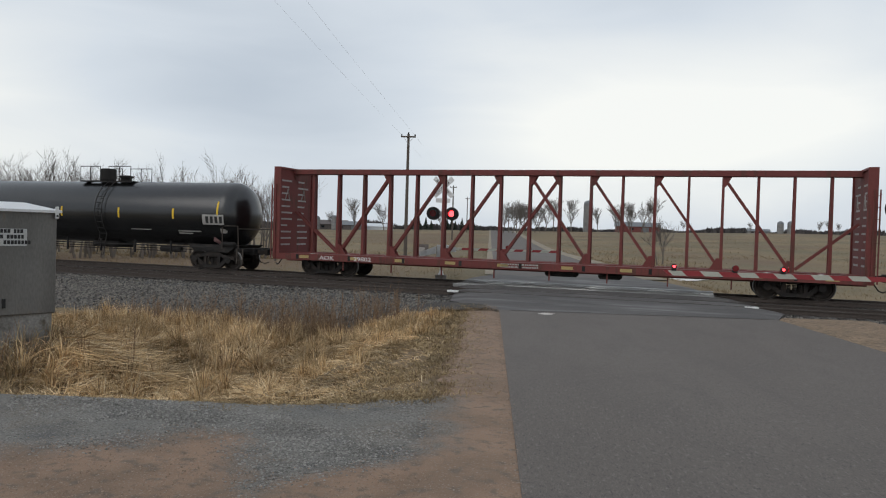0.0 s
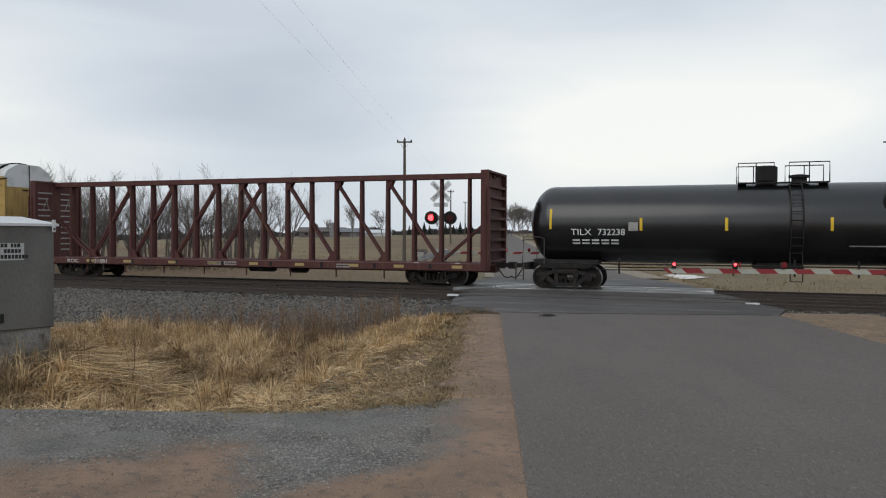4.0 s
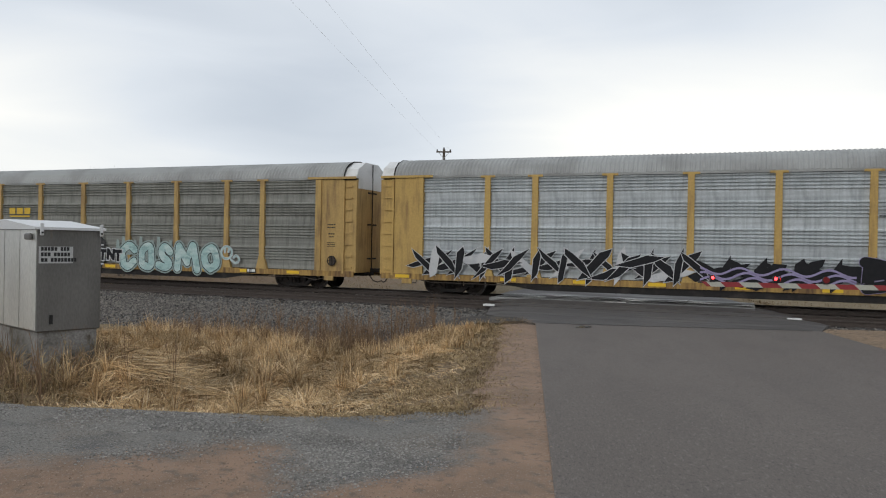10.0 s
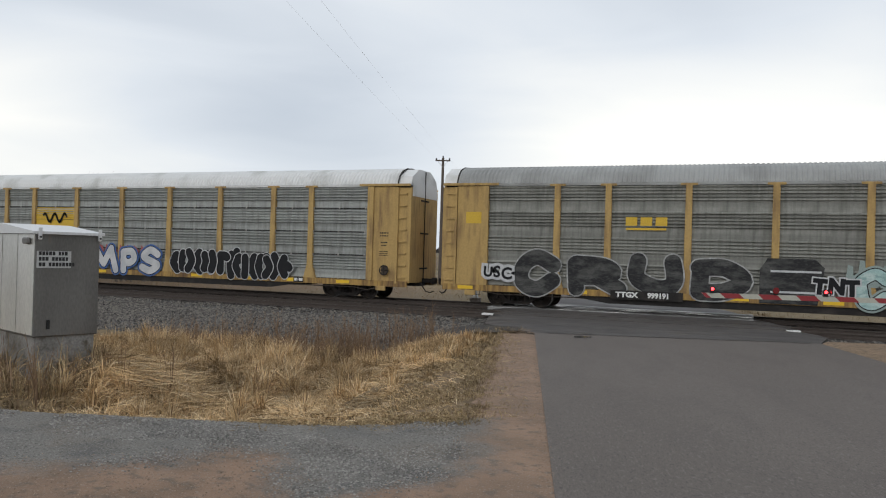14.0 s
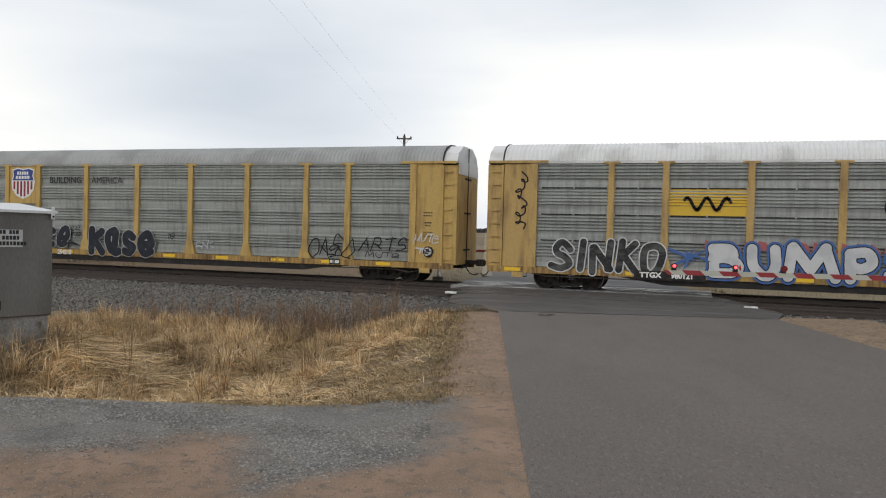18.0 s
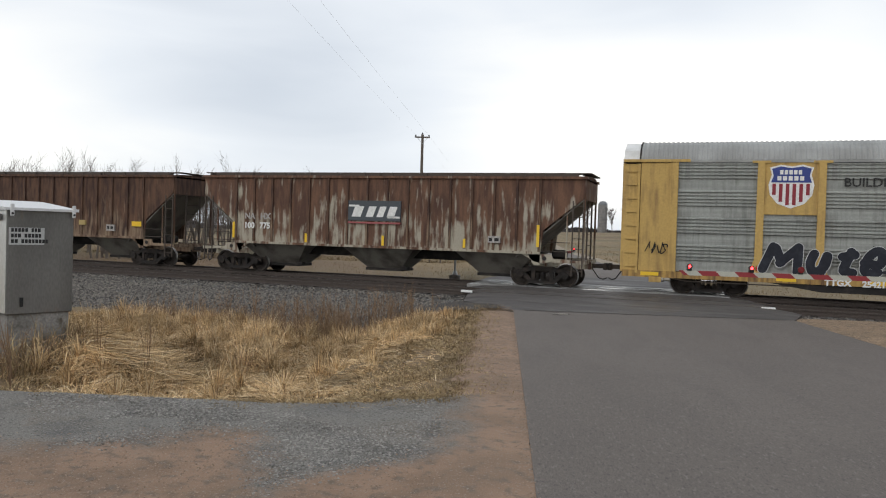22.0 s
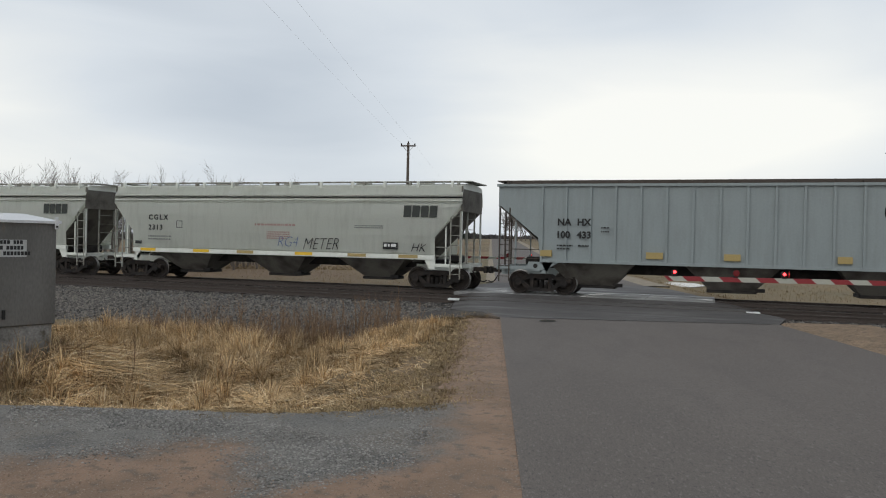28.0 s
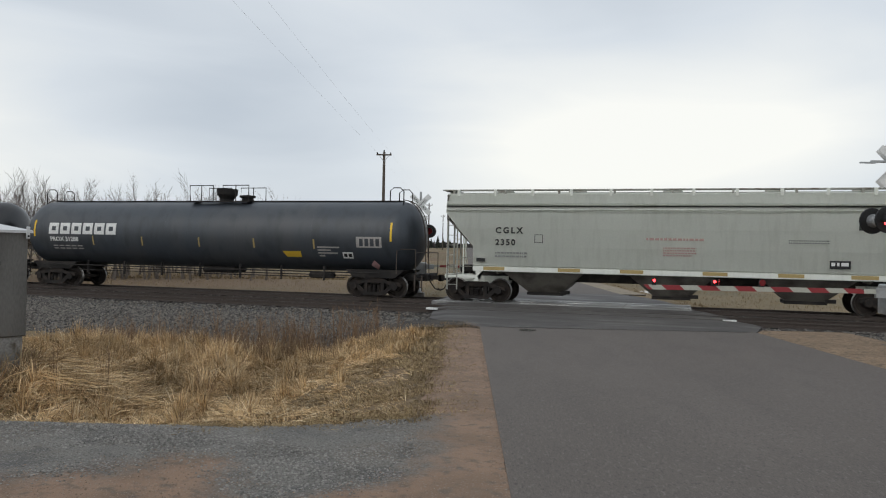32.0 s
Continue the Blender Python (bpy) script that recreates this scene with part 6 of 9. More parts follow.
    part("graffiti_scrawl", bm, M_SPRAY_K, f, "looping black spray scrawl")
    part("blackened_sill", boxes((-8.3, -5.8, -1.588, -1.541, 0.52, 0.86)), M_DARK, f)
    text_mesh("TTGX", 0.26, M_LETTER_W, f, -8.1, -1.592, 0.62, stretch=1.1, offset=0.012)
    text_mesh("980121", 0.26, M_LETTER_W, f, -7.0, -1.592, 0.62, stretch=1.0, offset=0.012)

    g = autorack(-164.77, "yellow autorack with pale galvanised panels, shield emblem and graffiti", M_YELLOW, M_GALV_G, M_ROOF)
    part("emblem_panel", boxes((-9.12, -7.36, -1.482, -1.462, 2.98, 4.80)), M_YELLOW, g)
    bm = bmesh.new()
    shield = [(-8.95, 4.62), (-8.6, 4.72), (-8.25, 4.66), (-7.9, 4.72), (-7.55, 4.62), (-7.62, 4.38), (-7.52, 4.02), (-7.58, 3.66), (-7.82, 3.36), (-8.25, 3.20), (-8.68, 3.36), (-8.92, 3.66), (-8.98, 4.02), (-8.88, 4.38)]
    flat(bm, shield, -1.492)
    em = part("emblem", bm, M_LETTER_W, g, "white shield emblem with blue head and red stripes")
    bm = bmesh.new()
    flat(bm, [(-8.88, 4.58), (-8.6, 4.66), (-8.25, 4.60), (-7.9, 4.66), (-7.62, 4.58), (-7.68, 4.33), (-7.6, 4.10), (-8.9, 4.10), (-8.82, 4.33)], -1.498)
    part("shield_head", bm, M_LOGO_BLUE, em)
    bm = bmesh.new()
    for k in range(6):
        x = -8.85 + k * 0.215
        flat(bm, rect(x, x + 0.115, 3.66 - 0.36 * (1 - (abs(k - 2.5) / 2.5) ** 2), 4.06), -1.498)
    part("shield_stripes", bm, M_LOGO_CRIMSON, em)
    for z, x0, x1 in ((4.38, -8.62, -7.88), (4.17, -8.70, -7.80)):
        for k in range(5):
            w = (x1 - x0) / 5
            bm = bmesh.new()
            flat(bm, rect(x0 + k * w, x0 + k * w + w * 0.72, z, z + 0.15), -1.503)
            part("shield_bar", bm, M_LETTER_W, em)
    text_mesh("BUILDING", 0.42, M_LETTER_K, g, -6.62, -1.485, 3.98, stretch=1.02, offset=0.006)
    text_mesh("AMERICA", 0.42, M_LETTER_K, g, -4.10, -1.485, 3.98, stretch=1.02)
    bubble_word("Mute", g, -9.05, -5.2, 0.84, 2.06, -1.56, M_SPRAY_NAVY, M_SPRAY_W, 0.150, 0.022, "black graffiti letters with white rim", widths=(1.45, 0.95, 0.85, 0.9), seed=9, lean=0.22, rough=0.05)
    bm = bmesh.new()
    flat(bm, [(-5.6, 1.08), (-5.1, 1.22), (-4.55, 1.0), (-5.0, 1.05)], -1.566)
    part("graffiti_tail", bm, M_SPRAY_NAVY, g)
    bubble_word("KaSe", g, -4.2, -0.35, 0.56, 2.0, -1.56, M_SPRAY_NAVY, M_SPRAY_W, 0.185, 0.022, "heavy navy graffiti letters with white rim", widths=(1.05, 0.9, 0.95, 1.0), seed=10, rough=0.06)
    text_mesh("TTGX", 0.28, M_LETTER_W, g, -7.1, -1.59, 0.60, stretch=1.1, offset=0.012)
    text_mesh("254215", 0.28, M_LETTER_W, g, -5.95, -1.59, 0.60, stretch=1.0, offset=0.012)
    scrawl("ARTS", g, 9.75, 11.9, 1.28, 1.82, -1.56, M_SPRAY_K, 0.024, "thin black graffiti letters", 41, 0.12, 0.06)
    scrawl("MUTe", g, 10.1, 11.6, 0.98, 1.20, -1.56, M_SPRAY_K, 0.016, "thin black graffiti letters", 42, 0.05, 0.03)
    scrawl("OAS", g, 7.35, 8.85, 1.0, 1.86, -1.56, M_SPRAY_K, 0.026, "thin black graffiti outline letters", 43, 0.2, 0.12)
    scrawl("SO", g, 8.35, 9.65, 0.95, 1.55, -1.572, M_SPRAY_K, 0.022, "thin black graffiti outline letters", 44, 0.1, 0.12)
    scrawl("MUTe", g, 12.2, 13.25, 1.66, 2.0, -1.575, M_SPRAY_W, 0.020, "white graffiti scrawl", 45, 0.1, 0.05)
    scrawl("Te", g, 12.3, 12.95, 1.2, 1.42, -1.575, M_SPRAY_W, 0.03, "white graffiti scrawl", 46, 0.0, 0.05)
    scrawl("SNK", g, 1.7, 2.7, 1.12, 1.42, -1.50, M_SPRAY_W, 0.020, "white graffiti scrawl", 47, 0.05, 0.08)
    scrawl("MNS", g, -13.05, -12.35, 1.52, 1.84, -1.575, M_SPRAY_K, 0.018, "black graffiti tag", 48, 0.12, 0.06)
    scrawl("KATe", g, -5.75, -4.75, 1.78, 1.98, -1.50, M_SPRAY_K, 0.013, "thin black graffiti tag", 49, 0.05, 0.03)
    scrawl("NKe", g, -5.5, -4.7, 1.46, 1.66, -1.50, M_SPRAY_K, 0.013, "thin black graffiti tag", 50, 0.05, 0.03)
    scrawl("Te", g, 0.2, 0.6, 1.45, 1.75, -1.50, M_SPRAY_K, 0.013, "thin black graffiti tag", 51, 0.05, 0.03)
    text_mesh("TTX", 0.20, M_LETTER_K, g, 5.5, -1.548, 0.66, stretch=1.5)

    h = ribbed_hopper(-188.75, "cream covered hopper streaked with brown rust, dark emblem panel", M_RUST_H, M_RUST_I, None, None, M_GRAB, M_HOP_UNDER)
    bm = bmesh.new()
    flat(bm, rect(-1.32, 1.08, 2.40, 3.24), -1.522, 0.08)
    em = part("emblem_panel", bm, M_LOGO_SLATE, h)
    bm = bmesh.new()
    flat(bm, rect(-1.32, 1.08, 2.28, 2.35), -1.522, 0.08)
    part("emblem_stripe", bm, M_SPRAY_RED, h)
    bm = bmesh.new()
    for x, w in ((-1.15, 0.52), (-0.5, 0.42), (0.0, 0.36), (0.45, 0.42)):
        flat(bm, rect(x, x + w * 0.8, 2.56, 3.0, 0.16), -1.528)
    flat(bm, rect(-1.28, -0.8, 2.98, 3.06, 0.0), -1.528), flat(bm, rect(0.5, 1.05, 2.52, 2.60, 0.0), -1.528)
    part("emblem", bm, M_LETTER_W, h, "worn white slanting block emblem")
    text_mesh("NA", 0.36, M_LETTER_DIM, h, -6.42, -1.522, 2.36, offset=0.012)
    text_mesh("HX", 0.36, M_LETTER_DIM, h, -5.62, -1.522, 2.36, offset=0.012)
    text_mesh("100", 0.36, M_LETTER_W, h, -6.45, -1.522, 1.95, offset=0.012)
    text_mesh("775", 0.36, M_LETTER_W, h, -5.65, -1.522, 1.95, offset=0.012)
    for x, z0, z1 in ((-7.0, 1.5, 2.2), (-3.32, 1.40, 1.78), (0.31, 1.38, 1.80), (3.87, 1.42, 1.78), (6.86, 1.55, 2.4)):
        part("reflector", boxes((x - 0.055, x + 0.055, -1.525, -1.518, z0, z1)), M_REFLECT, h)
    part("spec_plate", boxes((4.85, 5.35, -1.525, -1.44, 1.66, 1.92)), M_LETTER_DIM, h)
    text_bars("spec_lettering", h, -1.53, [(4.9, 5.06, 1.72, 0.13), (5.12, 5.3, 1.72, 0.13)], M_LETTER_K)

    i = ribbed_hopper(-207.73, "covered hopper almost wholly covered in dark brown rust", M_RUST_I, M_RUST_I, None, None, M_GRAB, M_HOP_UNDER)
    text_mesh("NA", 0.30, M_LETTER_DIM, i, -6.4, -1.522, 2.45)
    text_mesh("HX", 0.30, M_LETTER_DIM, i, -5.6, -1.522, 2.45)
    for x0, x1 in ((-7.0, -6.62), (-4.1, -3.55), (-0.45, -0.05), (3.1, 3.48), (6.3, 6.85)):
        part("reflector", boxes((x0, x1, -1.526, -1.44, 1.85, 2.08)), M_REFLECT if x0 in (-7.0, 6.3) else M_REFLECT_DIRTY, i)
    part("spec_plate", boxes((4.78, 5.25, -1.526, -1.44, 1.6, 1.9)), M_LETTER_DIM, i)
    text_bars("spec_lettering", i, -1.53, [(4.84, 4.98, 1.68, 0.14), (5.04, 5.2, 1.68, 0.14)], M_LETTER_K)

    j = ribbed_hopper(-226.75, "plain blue-grey covered hopper with outside posts", M_HOP_GREY, M_HOP_GREY, None, None, M_GRAB, M_HOP_UNDER)
    text_mesh("NA", 0.36, M_LETTER_K, j, -6.3, -1.522, 2.70, offset=0.012)
    text_mesh("HX", 0.36, M_LETTER_K, j, -5.55, -1.522, 2.70, offset=0.012)
    text_mesh("100", 0.36, M_LETTER_K, j, -6.35, -1.522, 2.22, offset=0.012)
    text_mesh("433", 0.36, M_LETTER_K, j, -5.55, -1.522, 2.22, offset=0.012)
    text_bars("small_lettering", j, -1.522, [(-6.3, -5.7, 1.9, 0.06), (-5.5, -5.1, 1.9, 0.06), (-6.3, -5.8, 1.78, 0.05), (-4.65, -4.35, 2.6, 0.05), (-4.65, -4.35, 2.45, 0.05)], M_LETTER_K)
    for x0, x1 in ((-6.95, -6.5), (-3.0, -2.4), (-0.3, 0.25), (3.35, 3.8), (6.2, 6.8)):
        part("reflector", boxes((x0, x1, -1.522, -1.44, 1.5, 1.74)), M_REFLECT_DIRTY, j)

    k = smooth_hopper(-245.45, "pale grey-green round-sided covered hopper with scrawled graffiti", ("CGLX", "2313"))
    text_mesh("RG4", 0.66, M_SPRAY_BLUE, k, 0.2, -1.552, 1.62, "graffiti", -0.016, 0.85, 0.25, label="thin blue scrawl")
    text_mesh("METER", 0.72, M_SPRAY_K, k, 1.45, -1.552, 1.52, "graffiti", -0.014, 0.80, 0.35, label="thin black scrawl", turn=-1)
    text_mesh("HK", 0.5, M_SPRAY_K, k, 6.4, -1.54, 1.55, "graffiti", -0.008, 0.95, 0.35)
    smooth_hopper(-264.33, "pale grey-green round-sided covered hopper with block emblem", ("CGLX", "2350"))

    m = tank_car(-284.24, 10.0, M_TANK_M, 8.15, 0.55, "dark blue-grey tank car with white block lettering and top platform", ladder_x=None, dome_style=1)
    for x in (-5.70, -3.02, -0.05, 2.68, 5.52):
        part("reflector", side_strip(x, 0.07, 1.49, 2.53, -22, -6), M_REFLECT_DIRTY, m)
    for s in (-1, 1):
        bm = bmesh.new()
        for y in (-0.55, 0.55):
            tube(bm, [(s * 8.6, y, 4.0), (s * 8.6, y, 4.45), (s * 8.75, y, 4.58), (s * 9.05, y, 4.58), (s * 9.2, y, 4.42), (s * 9.2, y, 3.85)], 0.024, 6)
        part("end_hoop", bm, M_DARK, m)
        bm = bmesh.new()
        arc = [(9.05 + 1.0 * sin(a), 2.6 + 1.5 * cos(a)) for a in [q * pi / 2 / 7 for q in range(8)]] + [(10.12, 1.0)]
        for y in (-0.2, 0.2):
            tube(bm, [(s * x, y, z) for x, z in arc], 0.02, 5)
        for x, z in arc:
            tube(bm, [(s * x, -0.2, z), (s * x, 0.2, z)], 0.014, 5)
        part("end_ladder", bm, M_GRAB, m)
    part("roof_walk", boxes((-9.0, 9.0, -0.2, 0.2, 4.03, 4.07)), M_DARK, m)
    rows = [rect(-8.16 + q * 0.645, -8.16 + q * 0.645 + 0.55, 2.44, 2.96) for q in range(6)]
    em = tank_letters(m, rows, M_LETTER_W, "emblem", label="white block letter of an emblem")
    tank_letters(m, [rect(-8.16 + q * 0.645 + 0.17, -8.16 + q * 0.645 + 0.40, 2.60, 2.80) for q in range(6)], M_TANK_M, "emblem_counter", grow=0.012)
    bend_text(text_mesh("PROX 31288", 0.27, M_LETTER_W, m, -8.1, -1.5, 2.12, stretch=1.1, offset=0.008))
    tank_letters(m, [rect(-8.0 + q * 0.35, -8.0 + q * 0.35 + 0.27, z, z + 0.05) for q in range(5) for z in (1.88, 1.76)], M_LETTER_DIM, "small_mark")
    tank_letters(m, [rect(7.48, 8.6, 2.06, 2.50)], M_LETTER_DIM, "test_panel")
    tank_letters(m, [rect(7.62 + q * 0.24, 7.78 + q * 0.24, 2.12, 2.42) for q in range(4)], M_TANK_M, "test_panel_line", grow=0.009)
    tank_letters(m, [[(4.05, 1.86), (4.9, 1.86), (4.9, 1.62), (4.2, 1.62)]], M_LOGO_Y, "yellow_notice")
    tank_letters(m, [rect(5.7, 6.7, 2.02, 2.08), rect(5.7, 6.3, 1.90, 1.96), rect(5.7, 6.6, 1.78, 1.84), rect(5.75, 6.0, 1.66, 1.72)], M_LETTER_DIM, "notice_line")
    tank_letters(m, [rect(6.82, 7.28, 1.60, 1.86)], M_LETTER_W, "plate")
    tank_letters(m, [rect(6.87, 7.02, 1.66, 1.80), rect(7.08, 7.23, 1.66, 1.80)], M_LETTER_K, "plate_window", grow=0.01)
    tank_letters(m, [[(7.97, 1.36), (8.17, 1.16), (8.37, 1.36), (8.17, 1.56)]], M_PLACARD, "hazard_placard", grow=0.03)
    tank_car(-304.2, 8.57, M_TANK_B, 7.05, 0.7, "glossy black tank car at the tail of the train", ladder_x=1.05)


build_train()

# ---------------------------------------------------------------- track, crossing and road edges
def track_details():
    tie = bmesh.new()
    box(tie, -0.115, 0.115, -1.3, 1.3, -0.36, -0.175)
    me = bpy.data.meshes.new("tie")
    tie.to_mesh(me), tie.free()
    me.materials.append(M_TIE)
    plate = bmesh.new()
    for s in (-1, 1):
        box(plate, -0.09, 0.09, s * 0.7535 - 0.17, s * 0.7535 + 0.17, -0.176, -0.155)
    mp = bpy.data.meshes.new("tie_plate")
    plate.to_mesh(mp), plate.free()
    mp.materials.append(M_STEEL)
    for tr in [o for o in scene.objects if o.name.startswith("railway_track")]:
        y = tr.matrix_basis.translation.y
        xl, xr = -8.2 - 1.18 * (y + 5.1) / 4.3, 1.5 - 1.18 * (y + 5.1) / 4.3
        rest = []
        k = 0
        x = -46.0
        while x < 24.0:
            if not (xl < x < xr):
                if k < 118:
                    share("tie", me, tr, pose(x, 0, 0, 0, 0, 0.4 * sin(x * 7)))
                    if k % 1 == 0 and -24 < x < 14:
                        share("tie_plate", mp, tr, pose(x, 0, 0))
                    k += 1
                else:
                    rest.append(x)
            x += 0.51
        bm = bmesh.new()
        for x in rest + [24 + q * 0.51 for q in range(120)] + [-46.5 - q * 0.51 for q in range(220)]:
            box(bm, x - 0.115, x + 0.115, -1.3, 1.3, -0.36, -0.175)
        tagged(part("far_ties", bm, M_TIE, tr), kind="stuff")


track_details()


def bed_height(x, y):
    """Top of the ballast under and beside both tracks."""
    n, v = road_nv(x, y)
    near, far = TRACK_NEAR - 1.28, 2.1
    out = max(near - y, y - far, 0.0)
    if y > 0:
        fall = out * 0.11 + 0.3 * max(0.0, out - 0.8)
    else:
        # the stone lies lower than the tie ends, then slopes off to the ditch
        fall = 0.13 * smooth(0.0, 0.4, out) + 0.057 * min(out, 4.2) + 0.28 * max(0.0, out - 4.2)
    z = -0.20 - fall + 0.03 * noise.noise((x * 3, y * 3, 0.3)) + 0.02 * noise.noise((x * 7, y * 7, 2.3))
    if -2.6 < y < -1.7:
        z -= 0.06
    return z


ballast = sheet("ballast_bed", axis_steps(-260, 140, -26, 12, 0.3, 1.25), [-12.4 + k * 0.2 for k in range(84)], bed_height, M_BALLAST)
tagged(ballast, "grey crushed-stone ballast bed under the tracks", "ballast", kind="structure")


def scatter_stones(name, n, region, height, mat, lo, hi, seed, label, cat):
    """Many small angular stones lying on the ground, as one mesh."""
    rnd = np.random.RandomState(seed)
    pts = []
    while len(pts) < n:
        x, y = region(rnd)
        if x is not None:
            pts.append((x, y, height(x, y)))
    octa = np.array([(1, 0, 0), (0, 1, 0), (-1, 0, 0), (0, -1, 0), (0, 0, 0.8), (0, 0, -0.8)], float)
    tri = np.array([(0, 1, 4), (1, 2, 4), (2, 3, 4), (3, 0, 4), (1, 0, 5), (2, 1, 5), (3, 2, 5), (0, 3, 5)])
    P = np.array(pts)
    s = rnd.uniform(lo, hi, (n, 1, 1)) * rnd.uniform(0.7, 1.3, (n, 6, 1))
    a = rnd.uniform(0, 6.28, n)
    c, q = np.cos(a)[:, None], np.sin(a)[:, None]
    o = np.broadcast_to(octa, (n, 6, 3)) * s
    o = np.stack([o[..., 0] * c - o[..., 1] * q, o[..., 0] * q + o[..., 1] * c, o[..., 2] * rnd.uniform(0.5, 1.0, (n, 1))], -1)
    V = (P[:, None, :] + o).reshape(-1, 3)
    Fc = (tri[None] + (np.arange(n) * 6)[:, None, None]).reshape(-1, 3)
    me = bpy.data.meshes.new(name)
    me.from_pydata(V.tolist(), [], Fc.tolist())
    me.materials.append(mat)
    return tagged(new(name, me), label, cat, kind="stuff")


def island_varied(name, dark, light, rough=0.95):
    m = bpy.data.materials.new(name)
    m.use_nodes = True
    nt = m.node_tree
    b = nt.nodes["Principled BSDF"]
    b.inputs["Roughness"].default_value = rough
    g = nt.nodes.new("ShaderNodeNewGeometry")
    r = nt.nodes.new("ShaderNodeValToRGB")
    r.color_ramp.elements[0].color, r.color_ramp.elements[1].color = (*dark, 1), (*light, 1)
    nt.links.new(g.outputs["Random Per Island"], r.inputs[0])
    nt.links.new(r.outputs[0], b.inputs["Base Color"])
    return m


M_STONES = island_varied("mixed_grey_ballast", (0.016, 0.0148, 0.0135), (0.215, 0.193, 0.168))
M_PEBBLES = island_varied("mixed_grey_gravel", (0.12, 0.113, 0.104), (0.33, 0.312, 0.285))


def on_ballast(rnd):
    x, y = rnd.uniform(-30, 9), rnd.uniform(-12.3, -5.5) if rnd.rand() < 0.9 else rnd.uniform(-5.5, 3.2)
    n, v = road_nv(x, y)
    return (None, None) if ROAD_L - (1.25 if y > -8.5 else 1.9 + 0.75 * (-8.5 - y)) < n < ROAD_R + 1.0 else (x, y)


scatter_stones("ballast_stones", 72000, on_ballast, bed_height, M_STONES, 0.03, 0.065, 3, "loose grey ballast stones beside the rails", "ballast")


# crossing surface
def crossing():
    x0, x1 = ROAD_L - 1.3, ROAD_R + 1.0
    bm = bmesh.new()
    rows = []
    for n, va, vb in ((ROAD_L - 1.5, -5.6, 4.0), (ROAD_L - 1.0, -7.2, 6.0), (ROAD_L - 0.02, -8.9, 8.5), (ROAD_R + 0.02, -8.9, 8.5), (ROAD_R + 0.7, -7.4, 6.5), (ROAD_R + 1.2, -6.2, 5.0)):
        zt = 0.004 if ROAD_L - 0.1 < n < ROAD_R + 0.1 else (-0.02 if ROAD_L - 1.2 < n < ROAD_R + 0.9 else -0.09)
        rows.append((bm.verts.new((*road_xy(n, va), zt - 0.008)), bm.verts.new((*road_xy(n, vb), zt)), bm.verts.new((*road_xy(n, va), -0.3)), bm.verts.new((*road_xy(n, vb), -0.3))))
    for a, b in zip(rows, rows[1:]):
        bm.faces.new((a[0], b[0], b[1], a[1])), bm.faces.new((a[0], a[2], b[2], b[0])), bm.faces.new((a[1], b[1], b[3], a[3]))
    bm.faces.new((rows[0][0], rows[0][1], rows[0][3], rows[0][2]))
    bm.faces.new((rows[-1][0], rows[-1][2], rows[-1][3], rows[-1][1]))
    bmesh.ops.recalc_face_normals(bm, faces=bm.faces[:])
    ap = tagged(part("crossing_apron", bm, M_ASPHALT_NEW), "dark damp asphalt apron of the level crossing", "pavement", kind="structure")
    # concrete panels round the far track, between and outside the rails
    cp = thing("crossing_panels", "pale wet concrete crossing panels set between the rails", "crossing panel", kind="structure", m=pose(0, TRACK_FAR, 0))
    for q in range(4):
        xa = -9.4 + q * 2.46
        for ya, yb in ((-1.62, -0.84), (-0.66, 0.66), (0.84, 1.62)):
            part("panel", boxes((xa + 0.012, xa + 2.448, ya, yb, -0.12, 0.008), bevel=0.01), M_WETCONC, cp)
    # flangeways and rail heads through the near track
    fl = thing("flangeway_strips", "dark rubber flangeway strips along the near rails", "rubber strip", kind="structure", m=pose(0, TRACK_NEAR, 0))
    for y in (-0.7535, 0.7535):
        part("rubber_strip", boxes((-8.2, 1.5, y - 0.12, y - 0.04, -0.05, 0.010), (-8.2, 1.5, y + 0.04, y + 0.12, -0.05, 0.010)), M_ASPHALT_NEW, fl)
        part("rail_head", boxes((-8.2, 1.5, y - 0.036, y + 0.036, -0.05, 0.014)), M_STEEL, fl)
    for x in (-8.22, 1.48):
        b = boxes((x - 0.20, x + 0.20, -5.25, -5.0, -0.05, 0.012))
        tagged(part("white_marker_block", b, M_WHITE), "white painted block at the end of the crossing", "marker block", "crossing marker blocks")
    # dark cinders spilt beside the apron
    def spilt(x, y):
        return max(bed_height(x, y), land(x, y)) + 0.075
    def near_apron(x, y):
        n, v = road_nv(x, y)
        return ((n - ROAD_L + 2.1) / 1.75) ** 2 + ((v + 7.5) / 2.0) ** 2 < 1 + 0.5 * noise.noise((x * 2, y * 2, 4.0)) and n < ROAD_L - 0.4
    cd = sheet("cinder_patch", [-11.5 + 0.12 * k for k in range(64)], [-12 + 0.12 * k for k in range(62)], spilt, M_CINDER, keep=near_apron)
    tagged(cd, "dark damp cinders spilt beside the crossing", "cinders", kind="structure")
    # tar seam, patch and cover
    bm = bmesh.new()
    for k in range(26):
        n0, n1 = ROAD_L + 0.3 + k * 0.26, ROAD_L + 0.3 + (k + 1) * 0.26
        va, vb = -8.98 + 0.05 * sin(k * 1.7), -8.98 + 0.05 * sin((k + 1) * 1.7)
        vs = [bm.verts.new((*road_xy(n, v), 0.009)) for n, v in ((n0, va - 0.03), (n1, vb - 0.03), (n1, vb + 0.04), (n0, va + 0.04))]
        bm.faces.new(vs)
    tagged(part("tar_seam", bm, M_DARK), "black tar seam across the road", "tar seam", kind="structure")
    bm = bmesh.new()
